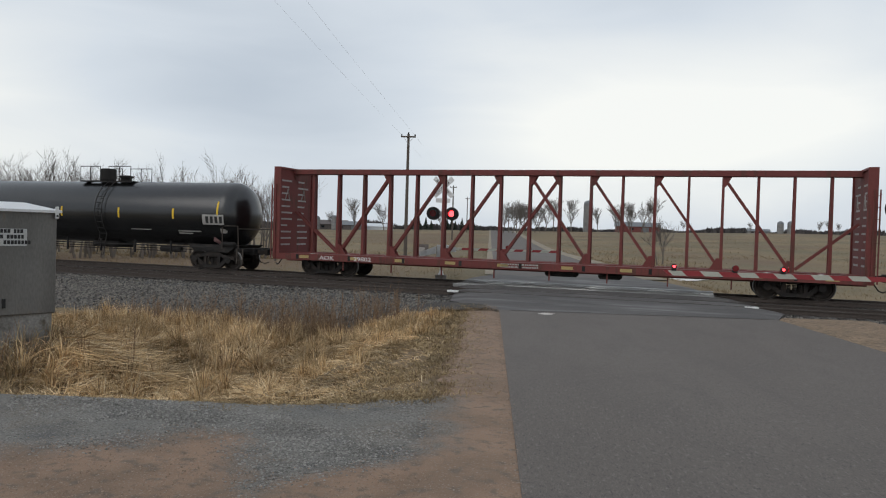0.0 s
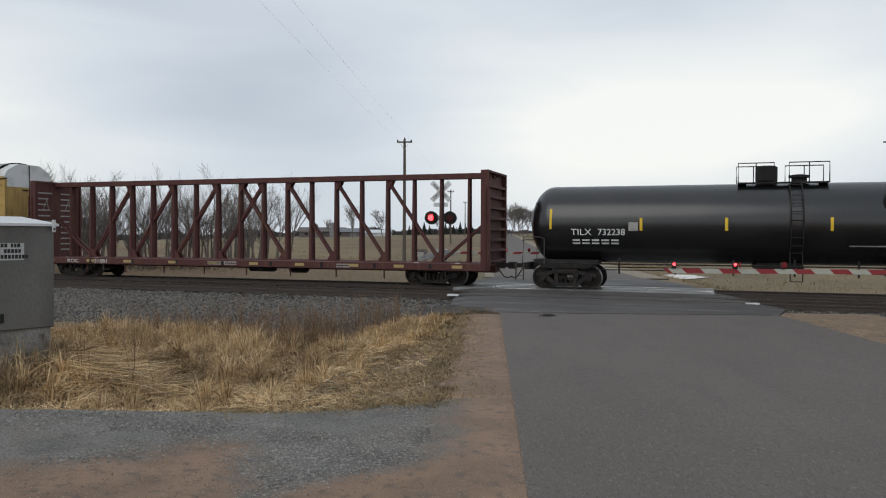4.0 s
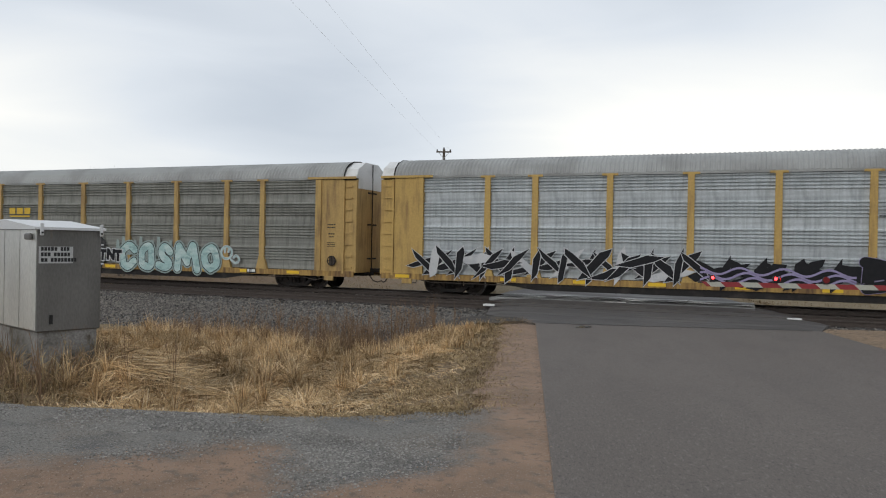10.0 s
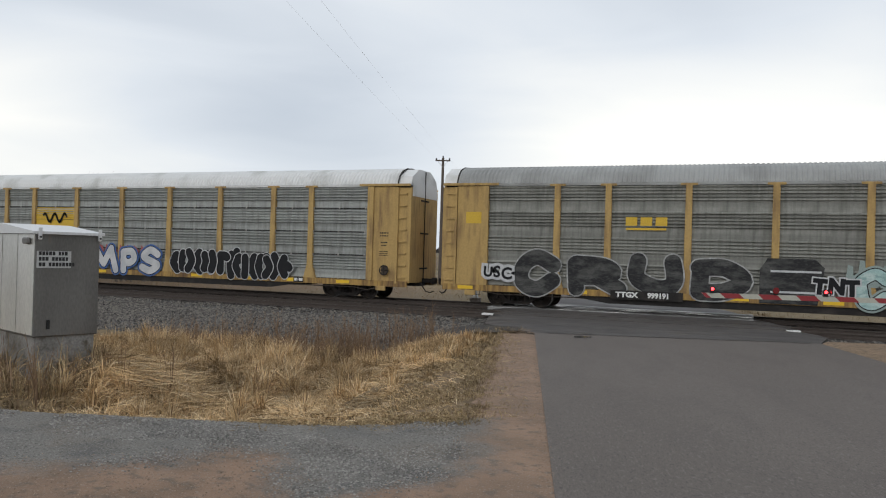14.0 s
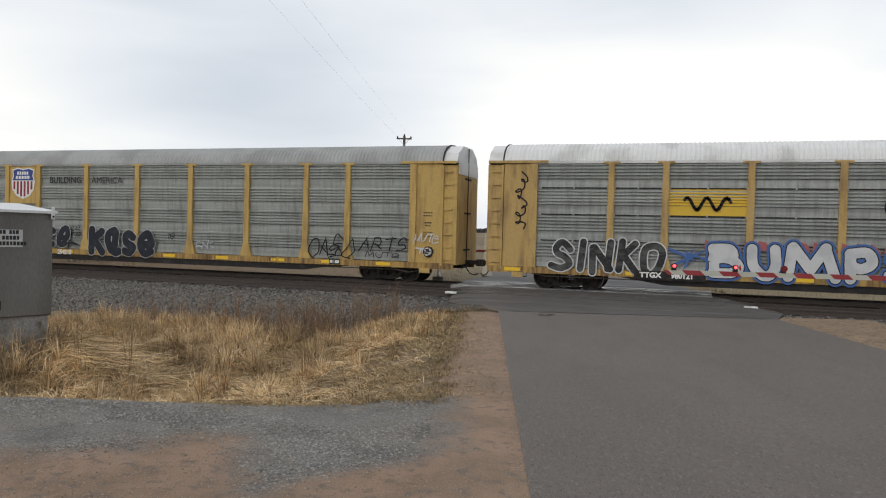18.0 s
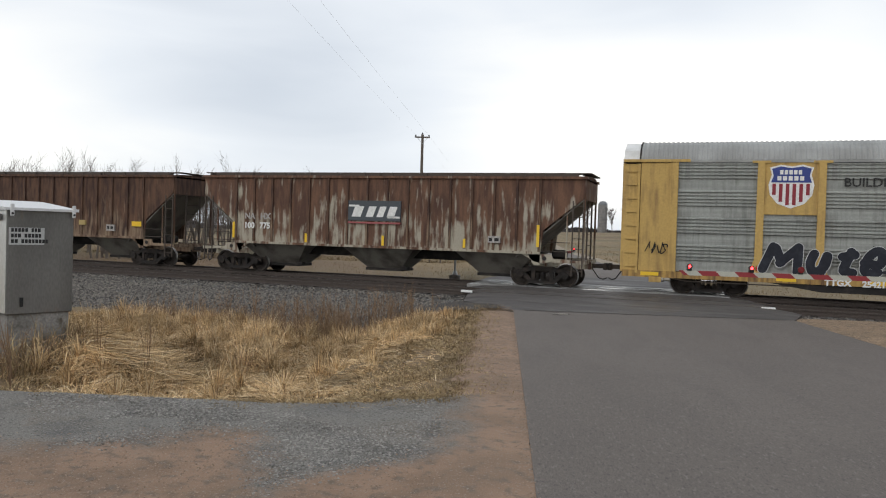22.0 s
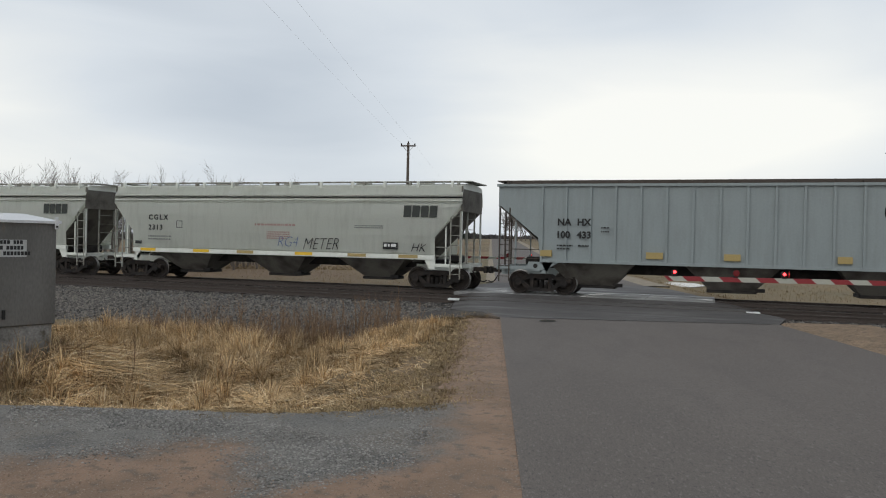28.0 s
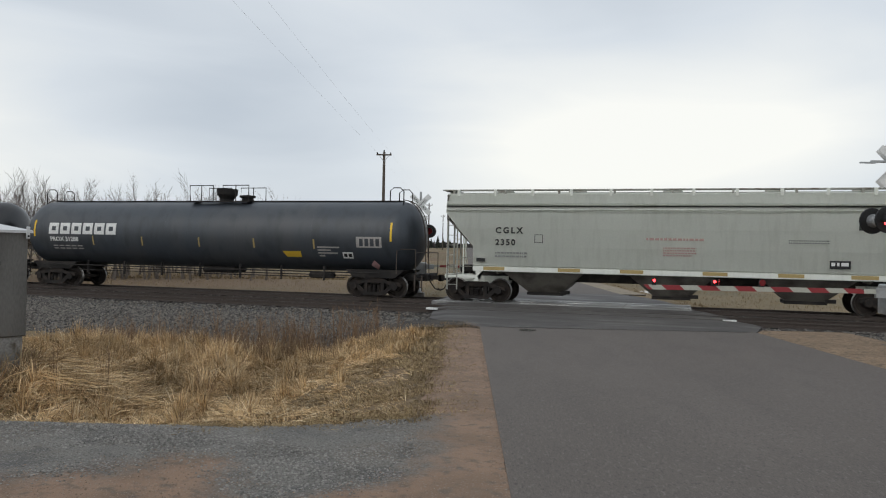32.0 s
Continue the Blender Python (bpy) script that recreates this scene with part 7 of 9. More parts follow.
    rim = [(0.21 * (1 + 0.3 * noise.noise((cos(a) * 1.3, sin(a) * 1.3, 2.0))) * cos(a), 0.27 * (1 + 0.3 * noise.noise((cos(a) * 2, sin(a) * 2, 5.0))) * sin(a)) for a in [2 * pi * k / 22 for k in range(22)]]
    bm.faces.new([bm.verts.new((-3.78 + px, -11.0 + py, 0.006)) for px, py in rim])
    tagged(part("puddle", bm, M_PUDDLE), "shallow puddle of water on the asphalt", "puddle", kind="structure")


def in_slough(x, y):
    return ((x + 1.4) / (1.5 + 0.4 * noise.noise((y * 0.6, 2.0, 0)))) ** 2 + ((y - 21.0) / 3.0) ** 2 < 1


M_PUDDLE = material("standing_water", (0.05, 0.045, 0.041), 0.14, grain=0, bump=0.05, bump_scale=3, spec=0.6)
M_WETCONC = material("wet_concrete", (0.25, 0.244, 0.236), 0.6, spots=[((0.11, 0.107, 0.103), 1.1, 0.48, 0.66), ((0.34, 0.333, 0.322), 3.0, 0.58, 0.70)], grain=0.2, grain_scale=50, bump=0.12, bump_scale=8, stretch=(0.5, 1.6, 1), wet=(0.16, 1.2, 0.50, 0.64))
M_CINDER = material("damp_dark_cinders", (0.045, 0.04, 0.036), 0.85, spots=[((0.09, 0.075, 0.06), 3.0, 0.48, 0.64)], grain=0.45, grain_scale=30, bump=1.0, bump_scale=25, bump_dist=0.05)
crossing()

slough = sheet("standing_water", [-3.6 + 0.2 * k for k in range(22)], [17.6 + 0.3 * k for k in range(24)], lambda x, y: -0.50, M_PUDDLE, keep=in_slough)
tagged(slough, "shallow standing water in the grass beside the road", "water", kind="structure")


def edge_y(x):
    return 0.9 * (1 - smooth(-9.8, -7.2, x)) + (-22.55 + 0.27 * (x + 4.0) if x < -3.9 else -22.52 + 1.1 * (x + 3.9)) + 0.3 * noise.noise((x * 0.9, 3.1, 0)) + 0.12 * noise.noise((x * 3.1, 1.1, 0))


def in_pullout(x, y):
    n, v = road_nv(x, y)
    return n < ROAD_L - 0.02 and y < edge_y(x) + 0.1


DIRT_RIM = ((-6.9, -25.9), (-6.13, -25.56), (-5.26, -25.0), (-4.9, -24.54), (-4.72, -24.15), (-4.28, -24.11), (-3.78, -24.82), (-3.28, -25.45), (-2.7, -26.4), (-3.0, -27.6), (-6.0, -28.2), (-8.0, -27.4))


def dirt_at(x, y):
    """How far the gravel has gone over into dirt: 0 to 1."""
    n, v = road_nv(x, y)
    best = 0.70 + 0.12 * noise.noise((v * 0.5, 1.0, 0)) + min(1.4, 1.05 * max(0.0, -22.3 - v)) - (ROAD_L - n)
    inside, near = False, 99.0
    for (ax, ay), (bx, by) in zip(DIRT_RIM, DIRT_RIM[1:] + DIRT_RIM[:1]):
        dx, dy = bx - ax, by - ay
        t = min(1.0, max(0.0, ((x - ax) * dx + (y - ay) * dy) / (dx * dx + dy * dy)))
        near = min(near, sqrt((x - ax - dx * t) ** 2 + (y - ay - dy * t) ** 2))
        if (ay > y) != (by > y) and x < ax + dx * (y - ay) / dy:
            inside = not inside
    best = max(best, near if inside else -near, 0.45 if y > edge_y(x) + 0.2 and n > ROAD_L - 1.6 else -9.0)
    return min(1.0, max(0.0, 0.5 + best / 0.9))


def mark_dirt(ob):
    at = ob.data.attributes.new("dirt", "FLOAT", "POINT")
    for v in ob.data.vertices:
        at.data[v.index].value = dirt_at(v.co.x, v.co.y)
    return ob


pull = mark_dirt(sheet("gravel_pullout", axis_steps(-70, 6, -12, 3, 0.16, 1.3), axis_steps(-90, -19, -29, -19.2, 0.16, 1.3), lambda x, y: land(x, y) + 0.03 + 0.012 * noise.noise((x * 1.5, y * 1.5, 0)) + 0.006 * noise.noise((x * 6, y * 6, 3)), M_GRAVEL, keep=in_pullout))
tagged(pull, "grey gravel pull-out with patches of orange-brown dirt", "gravel", kind="structure")


def on_pullout(rnd):
    x, y = rnd.uniform(-11, 2), rnd.uniform(-28.5, -20.5)
    n, v = road_nv(x, y)
    return (x, y) if in_pullout(x, y) and n < ROAD_L - 0.4 and rnd.rand() > 1.25 * dirt_at(x, y) and noise.noise((x * 0.55 + 4, y * 0.55, 0.0)) > -0.2 else (None, None)


scatter_stones("gravel_stones", 30000, on_pullout, lambda x, y: land(x, y) + 0.032, M_PEBBLES, 0.006, 0.017, 5, "loose grey gravel stones on the pull-out", "gravel")


def shoulder(name, n0, n1, v0, v1, mat, label, wob, seed):
    bm = bmesh.new()
    rows, v = [], v0
    while v <= v1 + 1e-6:
        a = n0 + wob * noise.noise((v * 0.6, seed, 0)) + wob * 0.6 * noise.noise((v * 2.1, seed, 4)) + wob * 0.5 * noise.noise((v * 6.3, seed, 8))
        e = 0.05 * noise.noise((v * 1.7, seed, 12)) + 0.03 * noise.noise((v * 5.1, seed, 15))
        row = []
        for k in range(6):
            n = a + (n1 + e - a) * k / 5
            x, y = road_xy(n, v)
            row.append(bm.verts.new((x, y, max(land(x, y) + 0.05, -0.004) if 0 < k < 5 else land(x, y) + 0.028 if k == 0 else -0.012)))
        rows.append(row)
        v += 0.12
    for a, b in zip(rows, rows[1:]):
        for k in range(5):
            bm.faces.new((a[k], a[k + 1], b[k + 1], b[k]))
    bmesh.ops.recalc_face_normals(bm, faces=bm.faces[:])
    return tagged(part(name, bm, mat, smooth=True), label, "shoulder", kind="structure")


mark_dirt(shoulder("dirt_shoulder", ROAD_L - 0.95, ROAD_L + 0.03, -58, -9.3, M_GRAVEL, "bare brown dirt shoulder along the road edge", 0.2, 1.0))
shoulder("gravel_shoulder", ROAD_R - 0.06, ROAD_R + 2.6, -32, -8.3, M_DIRT, "orange-brown gravel shoulder beyond the road", 0.5, 2.0)


def by_dirt(rnd):
    x, y = rnd.uniform(-9, 0), rnd.uniform(-27.5, -9.6)
    n, v = road_nv(x, y)
    if n > ROAD_L + 0.05 * rnd.rand() or (n < ROAD_L - 1.0 and not in_pullout(x, y)):
        return None, None
    return (x, y) if rnd.rand() < 0.9 * dirt_at(x, y) else (None, None)


M_CLODS = island_varied("brown_dirt_clods", (0.17, 0.12, 0.085), (0.34, 0.25, 0.185))
scatter_stones("dirt_clods", 15000, by_dirt, lambda x, y: max(land(x, y) + 0.036, -0.006), M_CLODS, 0.004, 0.011, 21, "crumbs of brown dirt and small stones along the road edge", "dirt")
M_PALE = material("pale_gravel_shoulder", (0.27, 0.225, 0.165), 0.95, spots=[((0.2, 0.165, 0.12), 2.0, 0.5, 0.65)], grain=0.3)
for nm, a, b in (("far_shoulder_east", ROAD_R, ROAD_R + 1.3), ("far_shoulder_west", ROAD_L - 0.5, ROAD_L)):
    tagged(ribbon(nm, a, b, 9, 420, -0.02, M_PALE), "pale gravel shoulder of the road beyond the tracks", "shoulder", kind="structure")

# ---------------------------------------------------------------- signals
M_GALVPIPE = material("galvanised_steel_post", (0.42, 0.43, 0.43), 0.45, 0.7, spots=[((0.3, 0.3, 0.3), 2.0, 0.5, 0.65)], grain=0.1)
M_BLACK = material("matt_black_paint", (0.012, 0.012, 0.012), 0.6, grain=0.1)
M_RED = material("red_reflective_sheeting", (0.26, 0.03, 0.035), 0.45, grain=0.08)
M_WHITE_ARM = material("white_reflective_sheeting", (0.43, 0.43, 0.37), 0.5, grain=0.08)
M_FLASH_COVER = material("flash_cover_dark_red", (0.16, 0.01, 0.012), 0.25, grain=0, bump=0)
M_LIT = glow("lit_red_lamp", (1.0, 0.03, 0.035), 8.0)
FLASH_COVERS = []       # (cover, place, phase): added discs that imitate the dark half of each flash


M_BASE = material("dirty_grey_concrete_footing", (0.16, 0.15, 0.14), 0.9, spots=[((0.09, 0.08, 0.07), 2.5, 0.45, 0.6)], grain=0.25)


def lamp_unit(parent, x, z, face, phase):
    """Round black background, hood and red lamp. face: -1 looks to -y, 1 to +y."""
    bm = bmesh.new()
    lathe(bm, [(-0.02, 0.02), (-0.02, 0.30), (0.02, 0.31), (0.02, 0.02)], 24, "Y")
    bmesh.ops.translate(bm, verts=bm.verts[:], vec=(x, face * 0.34, z))
    disc = part("background_disc", bm, M_BLACK, parent)
    bm = bmesh.new()
    n = 14
    for k in range(n):
        a0, a1 = pi * (-0.12 + 1.24 * k / n), pi * (-0.12 + 1.24 * (k + 1) / n)
        q = [(x + 0.17 * cos(a0), 0.36, z + 0.17 * sin(a0)), (x + 0.17 * cos(a1), 0.36, z + 0.17 * sin(a1)), (x + 0.17 * cos(a1), 0.62, z + 0.17 * sin(a1)), (x + 0.17 * cos(a0), 0.62, z + 0.17 * sin(a0))]
        f = [bm.verts.new((px, face * py, pz)) for px, py, pz in q]
        g2 = [bm.verts.new((x + (px - x) * 1.05, face * py, z + (pz - z) * 1.05)) for px, py, pz in q]
        bm.faces.new(f), bm.faces.new(g2[::-1])
        bm.faces.new((f[2], f[3], g2[3], g2[2]))
    bmesh.ops.recalc_face_normals(bm, faces=bm.faces[:])
    part("hood", bm, M_BLACK, disc)
    bm = bmesh.new()
    lathe(bm, [(-0.2, 0.06), (-0.18, 0.13), (0.0, 0.16)], 16, "Y")
    bmesh.ops.scale(bm, verts=bm.verts[:], vec=(1, face, 1))
    bmesh.ops.translate(bm, verts=bm.verts[:], vec=(x, face * 0.32, z))
    bmesh.ops.recalc_face_normals(bm, faces=bm.faces[:])
    part("lamp_housing", bm, M_GALVPIPE, disc)
    bm = bmesh.new()
    lathe(bm, [(0.0, 0.14), (0.006, 0.135), (0.012, 0.01)], 20, "Y")
    bmesh.ops.scale(bm, verts=bm.verts[:], vec=(1, face, 1))
    bmesh.ops.translate(bm, verts=bm.verts[:], vec=(x, face * 0.365, z))
    bmesh.ops.recalc_face_normals(bm, faces=bm.faces[:])
    part("lamp_lens", bm, M_LIT, disc)
    # added disc that hides the always-lit lens, so the lamp seems switched off
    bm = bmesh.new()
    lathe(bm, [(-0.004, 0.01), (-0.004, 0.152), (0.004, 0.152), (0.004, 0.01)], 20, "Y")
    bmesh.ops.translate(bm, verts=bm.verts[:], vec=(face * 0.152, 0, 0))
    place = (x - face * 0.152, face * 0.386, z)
    sh = part("lamp_shutter", bm, M_FLASH_COVER, disc, loc=place)
    FLASH_COVERS.append((sh, place, phase))


ARM_Z = 1.265       # height of the lowered gate arms


def crossing_signal(x, y, face_us, arm_len, arm_side, phases, label, lamp_gap):
    """Mast with crossed boards, flashing lamps both ways and a lowered gate arm. Built facing the camera side (-y of its own)."""
    yaw = ROAD_YAW
    g = thing("crossing_signal", label, "crossing signal", "crossing signals", m=pose(x, y, 0, 0, 0, yaw))
    bm = bmesh.new()
    tube(bm, [(0, 0, 0), (0, 0, 4.75)], 0.055, 12)
    lathe(bm, [(0.0, 0.13), (0.03, 0.13), (0.2, 0.075), (0.22, 0.02)], 12, "Z")
    part("mast", bm, M_GALVPIPE, g)
    part("base_block", boxes((-0.25, 0.25, -0.25, 0.25, -0.7, 0.0), bevel=0.02), M_BASE, g)
    for ang in (45, -45):
        for face in ((-1,) if arm_side < 0 and not face_us else (-1, 1)):
            bm = bmesh.new()
            c, s = cos(radians(ang)), sin(radians(ang))
            q = [(-0.61, -0.115), (0.61, -0.115), (0.61, 0.115), (-0.61, 0.115)]
            dy = face * (0.075 + (0.012 if ang > 0 else 0.0))
            flat(bm, [(px * c - pz * s, 4.15 + px * s + pz * c) for px, pz in q], dy, 0.006)
            bd = part("crossed_board", bm, M_WHITE, g)
            if face < 0:
                t = text_mesh("RAILROAD" if ang < 0 else "CROSSING", 0.155, M_LETTER_K, bd, -0.47 * c + 0.05 * s, dy - 0.006, 4.15 - 0.47 * s - 0.05 * c, stretch=1.1, turn=-ang)
    if arm_side < 0:
        part("side_bracket", boxes((-0.98, -0.62, -0.16, -0.10, 4.20, 4.235), (-0.72, -0.03, -0.15, -0.06, 4.225, 4.275), bevel=0.008), M_GALVPIPE, g)
    part("track_count_sign", boxes((-0.34, 0.34, -0.09, -0.08, 3.42, 3.62)), M_WHITE, g)
    bm = bmesh.new()
    tube(bm, [(-0.55, 0, 2.9), (0.55, 0, 2.9)], 0.035, 8)
    box(bm, -0.12, 0.12, -0.12, 0.12, 2.8, 3.0)
    part("lamp_crossarm", bm, M_GALVPIPE, g)
    for face in (-1, 1):
        for sx, ph in ((-1, phases[0]), (1, phases[1])):
            lamp_unit(g, sx * lamp_gap, 2.9, face, ph)
    # gate drive and arm
    part("gate_drive", boxes((-0.28 + arm_side * 0.05, 0.28 + arm_side * 0.05, -0.25, 0.25, 0.72, 1.42), bevel=0.03), M_GALVPIPE, g)
    bm = bmesh.new()
    prism(bm, [(-arm_side * 0.25, 1.0), (-arm_side * 1.0, 0.85), (-arm_side * 1.05, 1.05), (-arm_side * 0.25, 1.35)], -0.38, -0.30)
    part("counterweight", bm, M_GALVPIPE, g)
    arm = part("gate_arm_bracket", boxes((min(0, arm_side * 0.7), max(0, arm_side * 0.7), -0.40, -0.32, 1.12, 1.34)), M_GALVPIPE, g)
    k, seg = 0, 0.41
    while k * seg < arm_len - 0.3:
        a, b = 0.55 + k * seg, min(0.55 + (k + 1) * seg, arm_len)
        bm = bmesh.new()
        flat(bm, [(arm_side * a, ARM_Z - 0.055), (arm_side * b, ARM_Z - 0.055), (arm_side * b, ARM_Z + 0.055), (arm_side * a, ARM_Z + 0.055)] if k == 0 else
             [(arm_side * (a - 0.06), ARM_Z - 0.055), (arm_side * (b - 0.06), ARM_Z - 0.055), (arm_side * (b + 0.06), ARM_Z + 0.055), (arm_side * (a + 0.06), ARM_Z + 0.055)], -0.385, 0.03)
        part("arm_stripe", bm, M_RED if k % 2 else M_WHITE_ARM, arm)
        k += 1
    for d, ph in ((arm_len - 0.08, None), (arm_len - 1.45, phases[2]), (arm_len - 2.52, phases[3])):
        bm = bmesh.new()
        box(bm, arm_side * d - 0.05, arm_side * d + 0.05, -0.40, -0.32, ARM_Z + 0.05, ARM_Z + 0.1)
        part("arm_lamp_base", bm, M_BLACK, arm)
        bm = bmesh.new()
        lathe(bm, [(-0.045, 0.01), (-0.045, 0.062), (0.04, 0.056), (0.04, 0.01)], 14, "Y")
        bmesh.ops.translate(bm, verts=bm.verts[:], vec=(arm_side * d, -0.36, ARM_Z + 0.15))
        part("arm_lamp_housing", bm, M_BLACK, arm)
        bm = bmesh.new()
        lathe(bm, [(-0.008, 0.01), (-0.006, 0.032), (0.006, 0.034), (0.006, 0.01)], 14, "Y")
        bmesh.ops.translate(bm, verts=bm.verts[:], vec=(arm_side * d, -0.410, ARM_Z + 0.15))
        part("arm_lamp", bm, M_LIT, arm)
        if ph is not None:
            # added disc for the arm lamp, which itself glows all the time
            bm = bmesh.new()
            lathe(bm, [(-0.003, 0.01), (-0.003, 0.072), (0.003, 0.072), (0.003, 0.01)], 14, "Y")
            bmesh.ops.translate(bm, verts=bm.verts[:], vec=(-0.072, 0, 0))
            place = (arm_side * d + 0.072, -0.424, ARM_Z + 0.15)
            sh = part("arm_lamp_shutter", bm, M_FLASH_COVER, arm, loc=place)
            FLASH_COVERS.append((sh, place, ph))
    return g


crossing_signal(4.78, -10.46, True, 5.78, -1, (0, 1, 0, 1), "galvanised crossing signal with red flashing lamps and lowered striped gate arm", 0.42)
crossing_signal(-11.75, 3.8, True, 5.6, 1, (0, 1, 1, 0), "galvanised crossing signal beyond the tracks with red flashing lamps", 0.44)


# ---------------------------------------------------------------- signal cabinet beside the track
# stained cabinet metal; the dim face's shade is put into its dark base
M_ALU = material("shaded_stained_aluminium", (0.17, 0.165, 0.155), 0.45, 0.5, spots=[((0.115, 0.11, 0.102), 0.9, 0.42, 0.62), ((0.19, 0.15, 0.115), 3.0, 0.60, 0.72)], stretch=(1, 1, 0.35), grain=0.12, bump=0.08, bump_scale=4)
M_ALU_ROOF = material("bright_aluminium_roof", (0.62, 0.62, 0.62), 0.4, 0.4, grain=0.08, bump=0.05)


M_PLINTH = material("stained_old_concrete", (0.25, 0.24, 0.225), 0.9, spots=[((0.15, 0.14, 0.125), 1.6, 0.42, 0.6), ((0.10, 0.085, 0.065), 4.0, 0.55, 0.68)], grain=0.25, grain_scale=30, bump=0.4, bump_scale=25)
M_PLATE = material("pale_grey_label_plate", (0.46, 0.46, 0.45), 0.5, grain=0.1)


# lighter, shinier copy for the doors: the sky's brightness is in the colour
M_ALU_DOOR = material("sky_lit_aluminium", (0.74, 0.735, 0.70), 0.36, 0.75, spots=[((0.60, 0.595, 0.565), 0.9, 0.42, 0.65)], stretch=(1, 1, 0.3), grain=0.1, bump=0.06, bump_scale=4)


def cabinet():
    # near upright corner at bearing -49.4 degrees, 13.2 m away; the dark face runs to bearing -45.4
    c = thing("signal_cabinet", "weathered aluminium railway signal cabinet on a concrete base", "cabinet", m=pose(-10.0, -22.05, 0.0, 0, 0, 70))
    w, d, z0, z1 = 0.99, 2.6, 0.58, 2.20
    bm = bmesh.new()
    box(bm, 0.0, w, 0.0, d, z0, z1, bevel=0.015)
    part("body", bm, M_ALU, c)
    part("plinth", boxes((0.04, w - 0.04, 0.04, d - 0.04, -0.9, z0)), M_PLINTH, c)
    bm = bmesh.new()
    a = [bm.verts.new((-0.05, y, z1 + dz)) for y, dz in ((-0.06, 0.0), (d / 2, 0.13), (d + 0.06, 0.0))]
    b = [bm.verts.new((w + 0.05, y, z1 + dz)) for y, dz in ((-0.06, 0.0), (d / 2, 0.13), (d + 0.06, 0.0))]
    lo_a = [bm.verts.new((-0.05, y, z1 - 0.04)) for y in (-0.06, d + 0.06)]
    lo_b = [bm.verts.new((w + 0.05, y, z1 - 0.04)) for y in (-0.06, d + 0.06)]
    bm.faces.new((a[0], b[0], b[1], a[1])), bm.faces.new((a[1], b[1], b[2], a[2]))
    bm.faces.new((a[0], a[1], a[2], lo_a[1], lo_a[0])), bm.faces.new((b[2], b[1], b[0], lo_b[0], lo_b[1]))
    bm.faces.new((lo_a[0], lo_b[0], b[0], a[0])), bm.faces.new((a[2], b[2], lo_b[1], lo_a[1]))
    bm.faces.new((lo_a[0], lo_a[1], lo_b[1], lo_b[0]))
    bmesh.ops.recalc_face_normals(bm, faces=bm.faces[:])
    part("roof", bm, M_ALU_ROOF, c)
    for x in (0.05, w - 0.03):
        lug = part("lifting_lug", boxes((x - 0.028, x + 0.028, -0.075, -0.055, z1 - 0.13, z1 + 0.06), bevel=0.008), M_ALU_ROOF, c)
        part("lug_bolt", boxes((x - 0.014, x + 0.014, -0.085, -0.075, z1 - 0.10, z1 - 0.072)), M_BLACK, lug)
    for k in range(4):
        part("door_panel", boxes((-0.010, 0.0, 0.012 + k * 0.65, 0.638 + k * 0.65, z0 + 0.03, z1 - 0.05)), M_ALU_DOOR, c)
    part("vent_hood", boxes((-0.07, -0.011, 0.12, 0.34, z1 - 0.20, z1 - 0.10), bevel=0.02), M_ALU, c)
    part("door_handle", boxes((0.20, 0.24, -0.03, 0.0, z0 + 0.12, z0 + 0.26)), M_BLACK, c)
    pl = part("label_plate", boxes((0.03, 0.54, -0.008, 0.0, z1 - 0.56, z1 - 0.30)), M_PLATE, c)
    bm = bmesh.new()
    rnd = random.Random(3)
    for row, n in ((0, 8), (1, 8), (2, 10)):
        z = z1 - 0.365 - row * 0.085
        x = 0.06
        for q in range(n):
            ww = 0.034 + 0.01 * rnd.random()
            if q == (5, 3, 2)[row]:
                x += 0.04
            box(bm, x, x + ww, -0.011, -0.008, z, z + 0.058)
            x += ww + 0.011
    tagged(part("label_writing", bm, M_LETTER_K, pl), kind="stuff")


cabinet()


# ---------------------------------------------------------------- poles and wires
M_POLE = material("weathered_pole_wood", (0.11, 0.09, 0.075), 0.9, stretch=(6, 6, 0.5), grain=0.3)
M_WIRE = material("grey_wire", (0.62, 0.62, 0.63), 0.5, grain=0, bump=0)


def pole(x, y, h):
    p = thing("utility_pole", "brown wooden utility pole with crossarm and insulators", "utility pole", "roadside utility poles", m=pose(x, y, land(x, y) - 0.3, 0, 0, ROAD_YAW))
    top = h - land(x, y) + 0.3
    bm = bmesh.new()
    tube(bm, [(0, 0, 0), (0, 0, top)], 0.15, 10, radii=[0.17, 0.11])
    part("shaft", bm, M_POLE, p)
    part("crossarm", boxes((-0.65, 0.65, -0.18, -0.08, top - 0.32, top - 0.20)), M_POLE, p)
    bm = bmesh.new()
    for s in (-1, 1):
        bar(bm, (s * 0.45, -0.13, top - 0.30), (0, -0.13, top - 0.85), 0.03)
    part("arm_brace", bm, M_GALVPIPE, p)
    for dx, dz in ((-0.58, -0.2), (0.58, -0.2), (0.0, 0.0)):
        bm = bmesh.new()
        lathe(bm, [(top + dz, 0.03), (top + dz + 0.04, 0.06), (top + dz + 0.1, 0.07), (top + dz + 0.16, 0.03)], 10, "Z")
        bmesh.ops.translate(bm, verts=bm.verts[:], vec=(dx, -0.13 if dx else 0, 0))
        part("insulator", bm, M_BLACK, p)


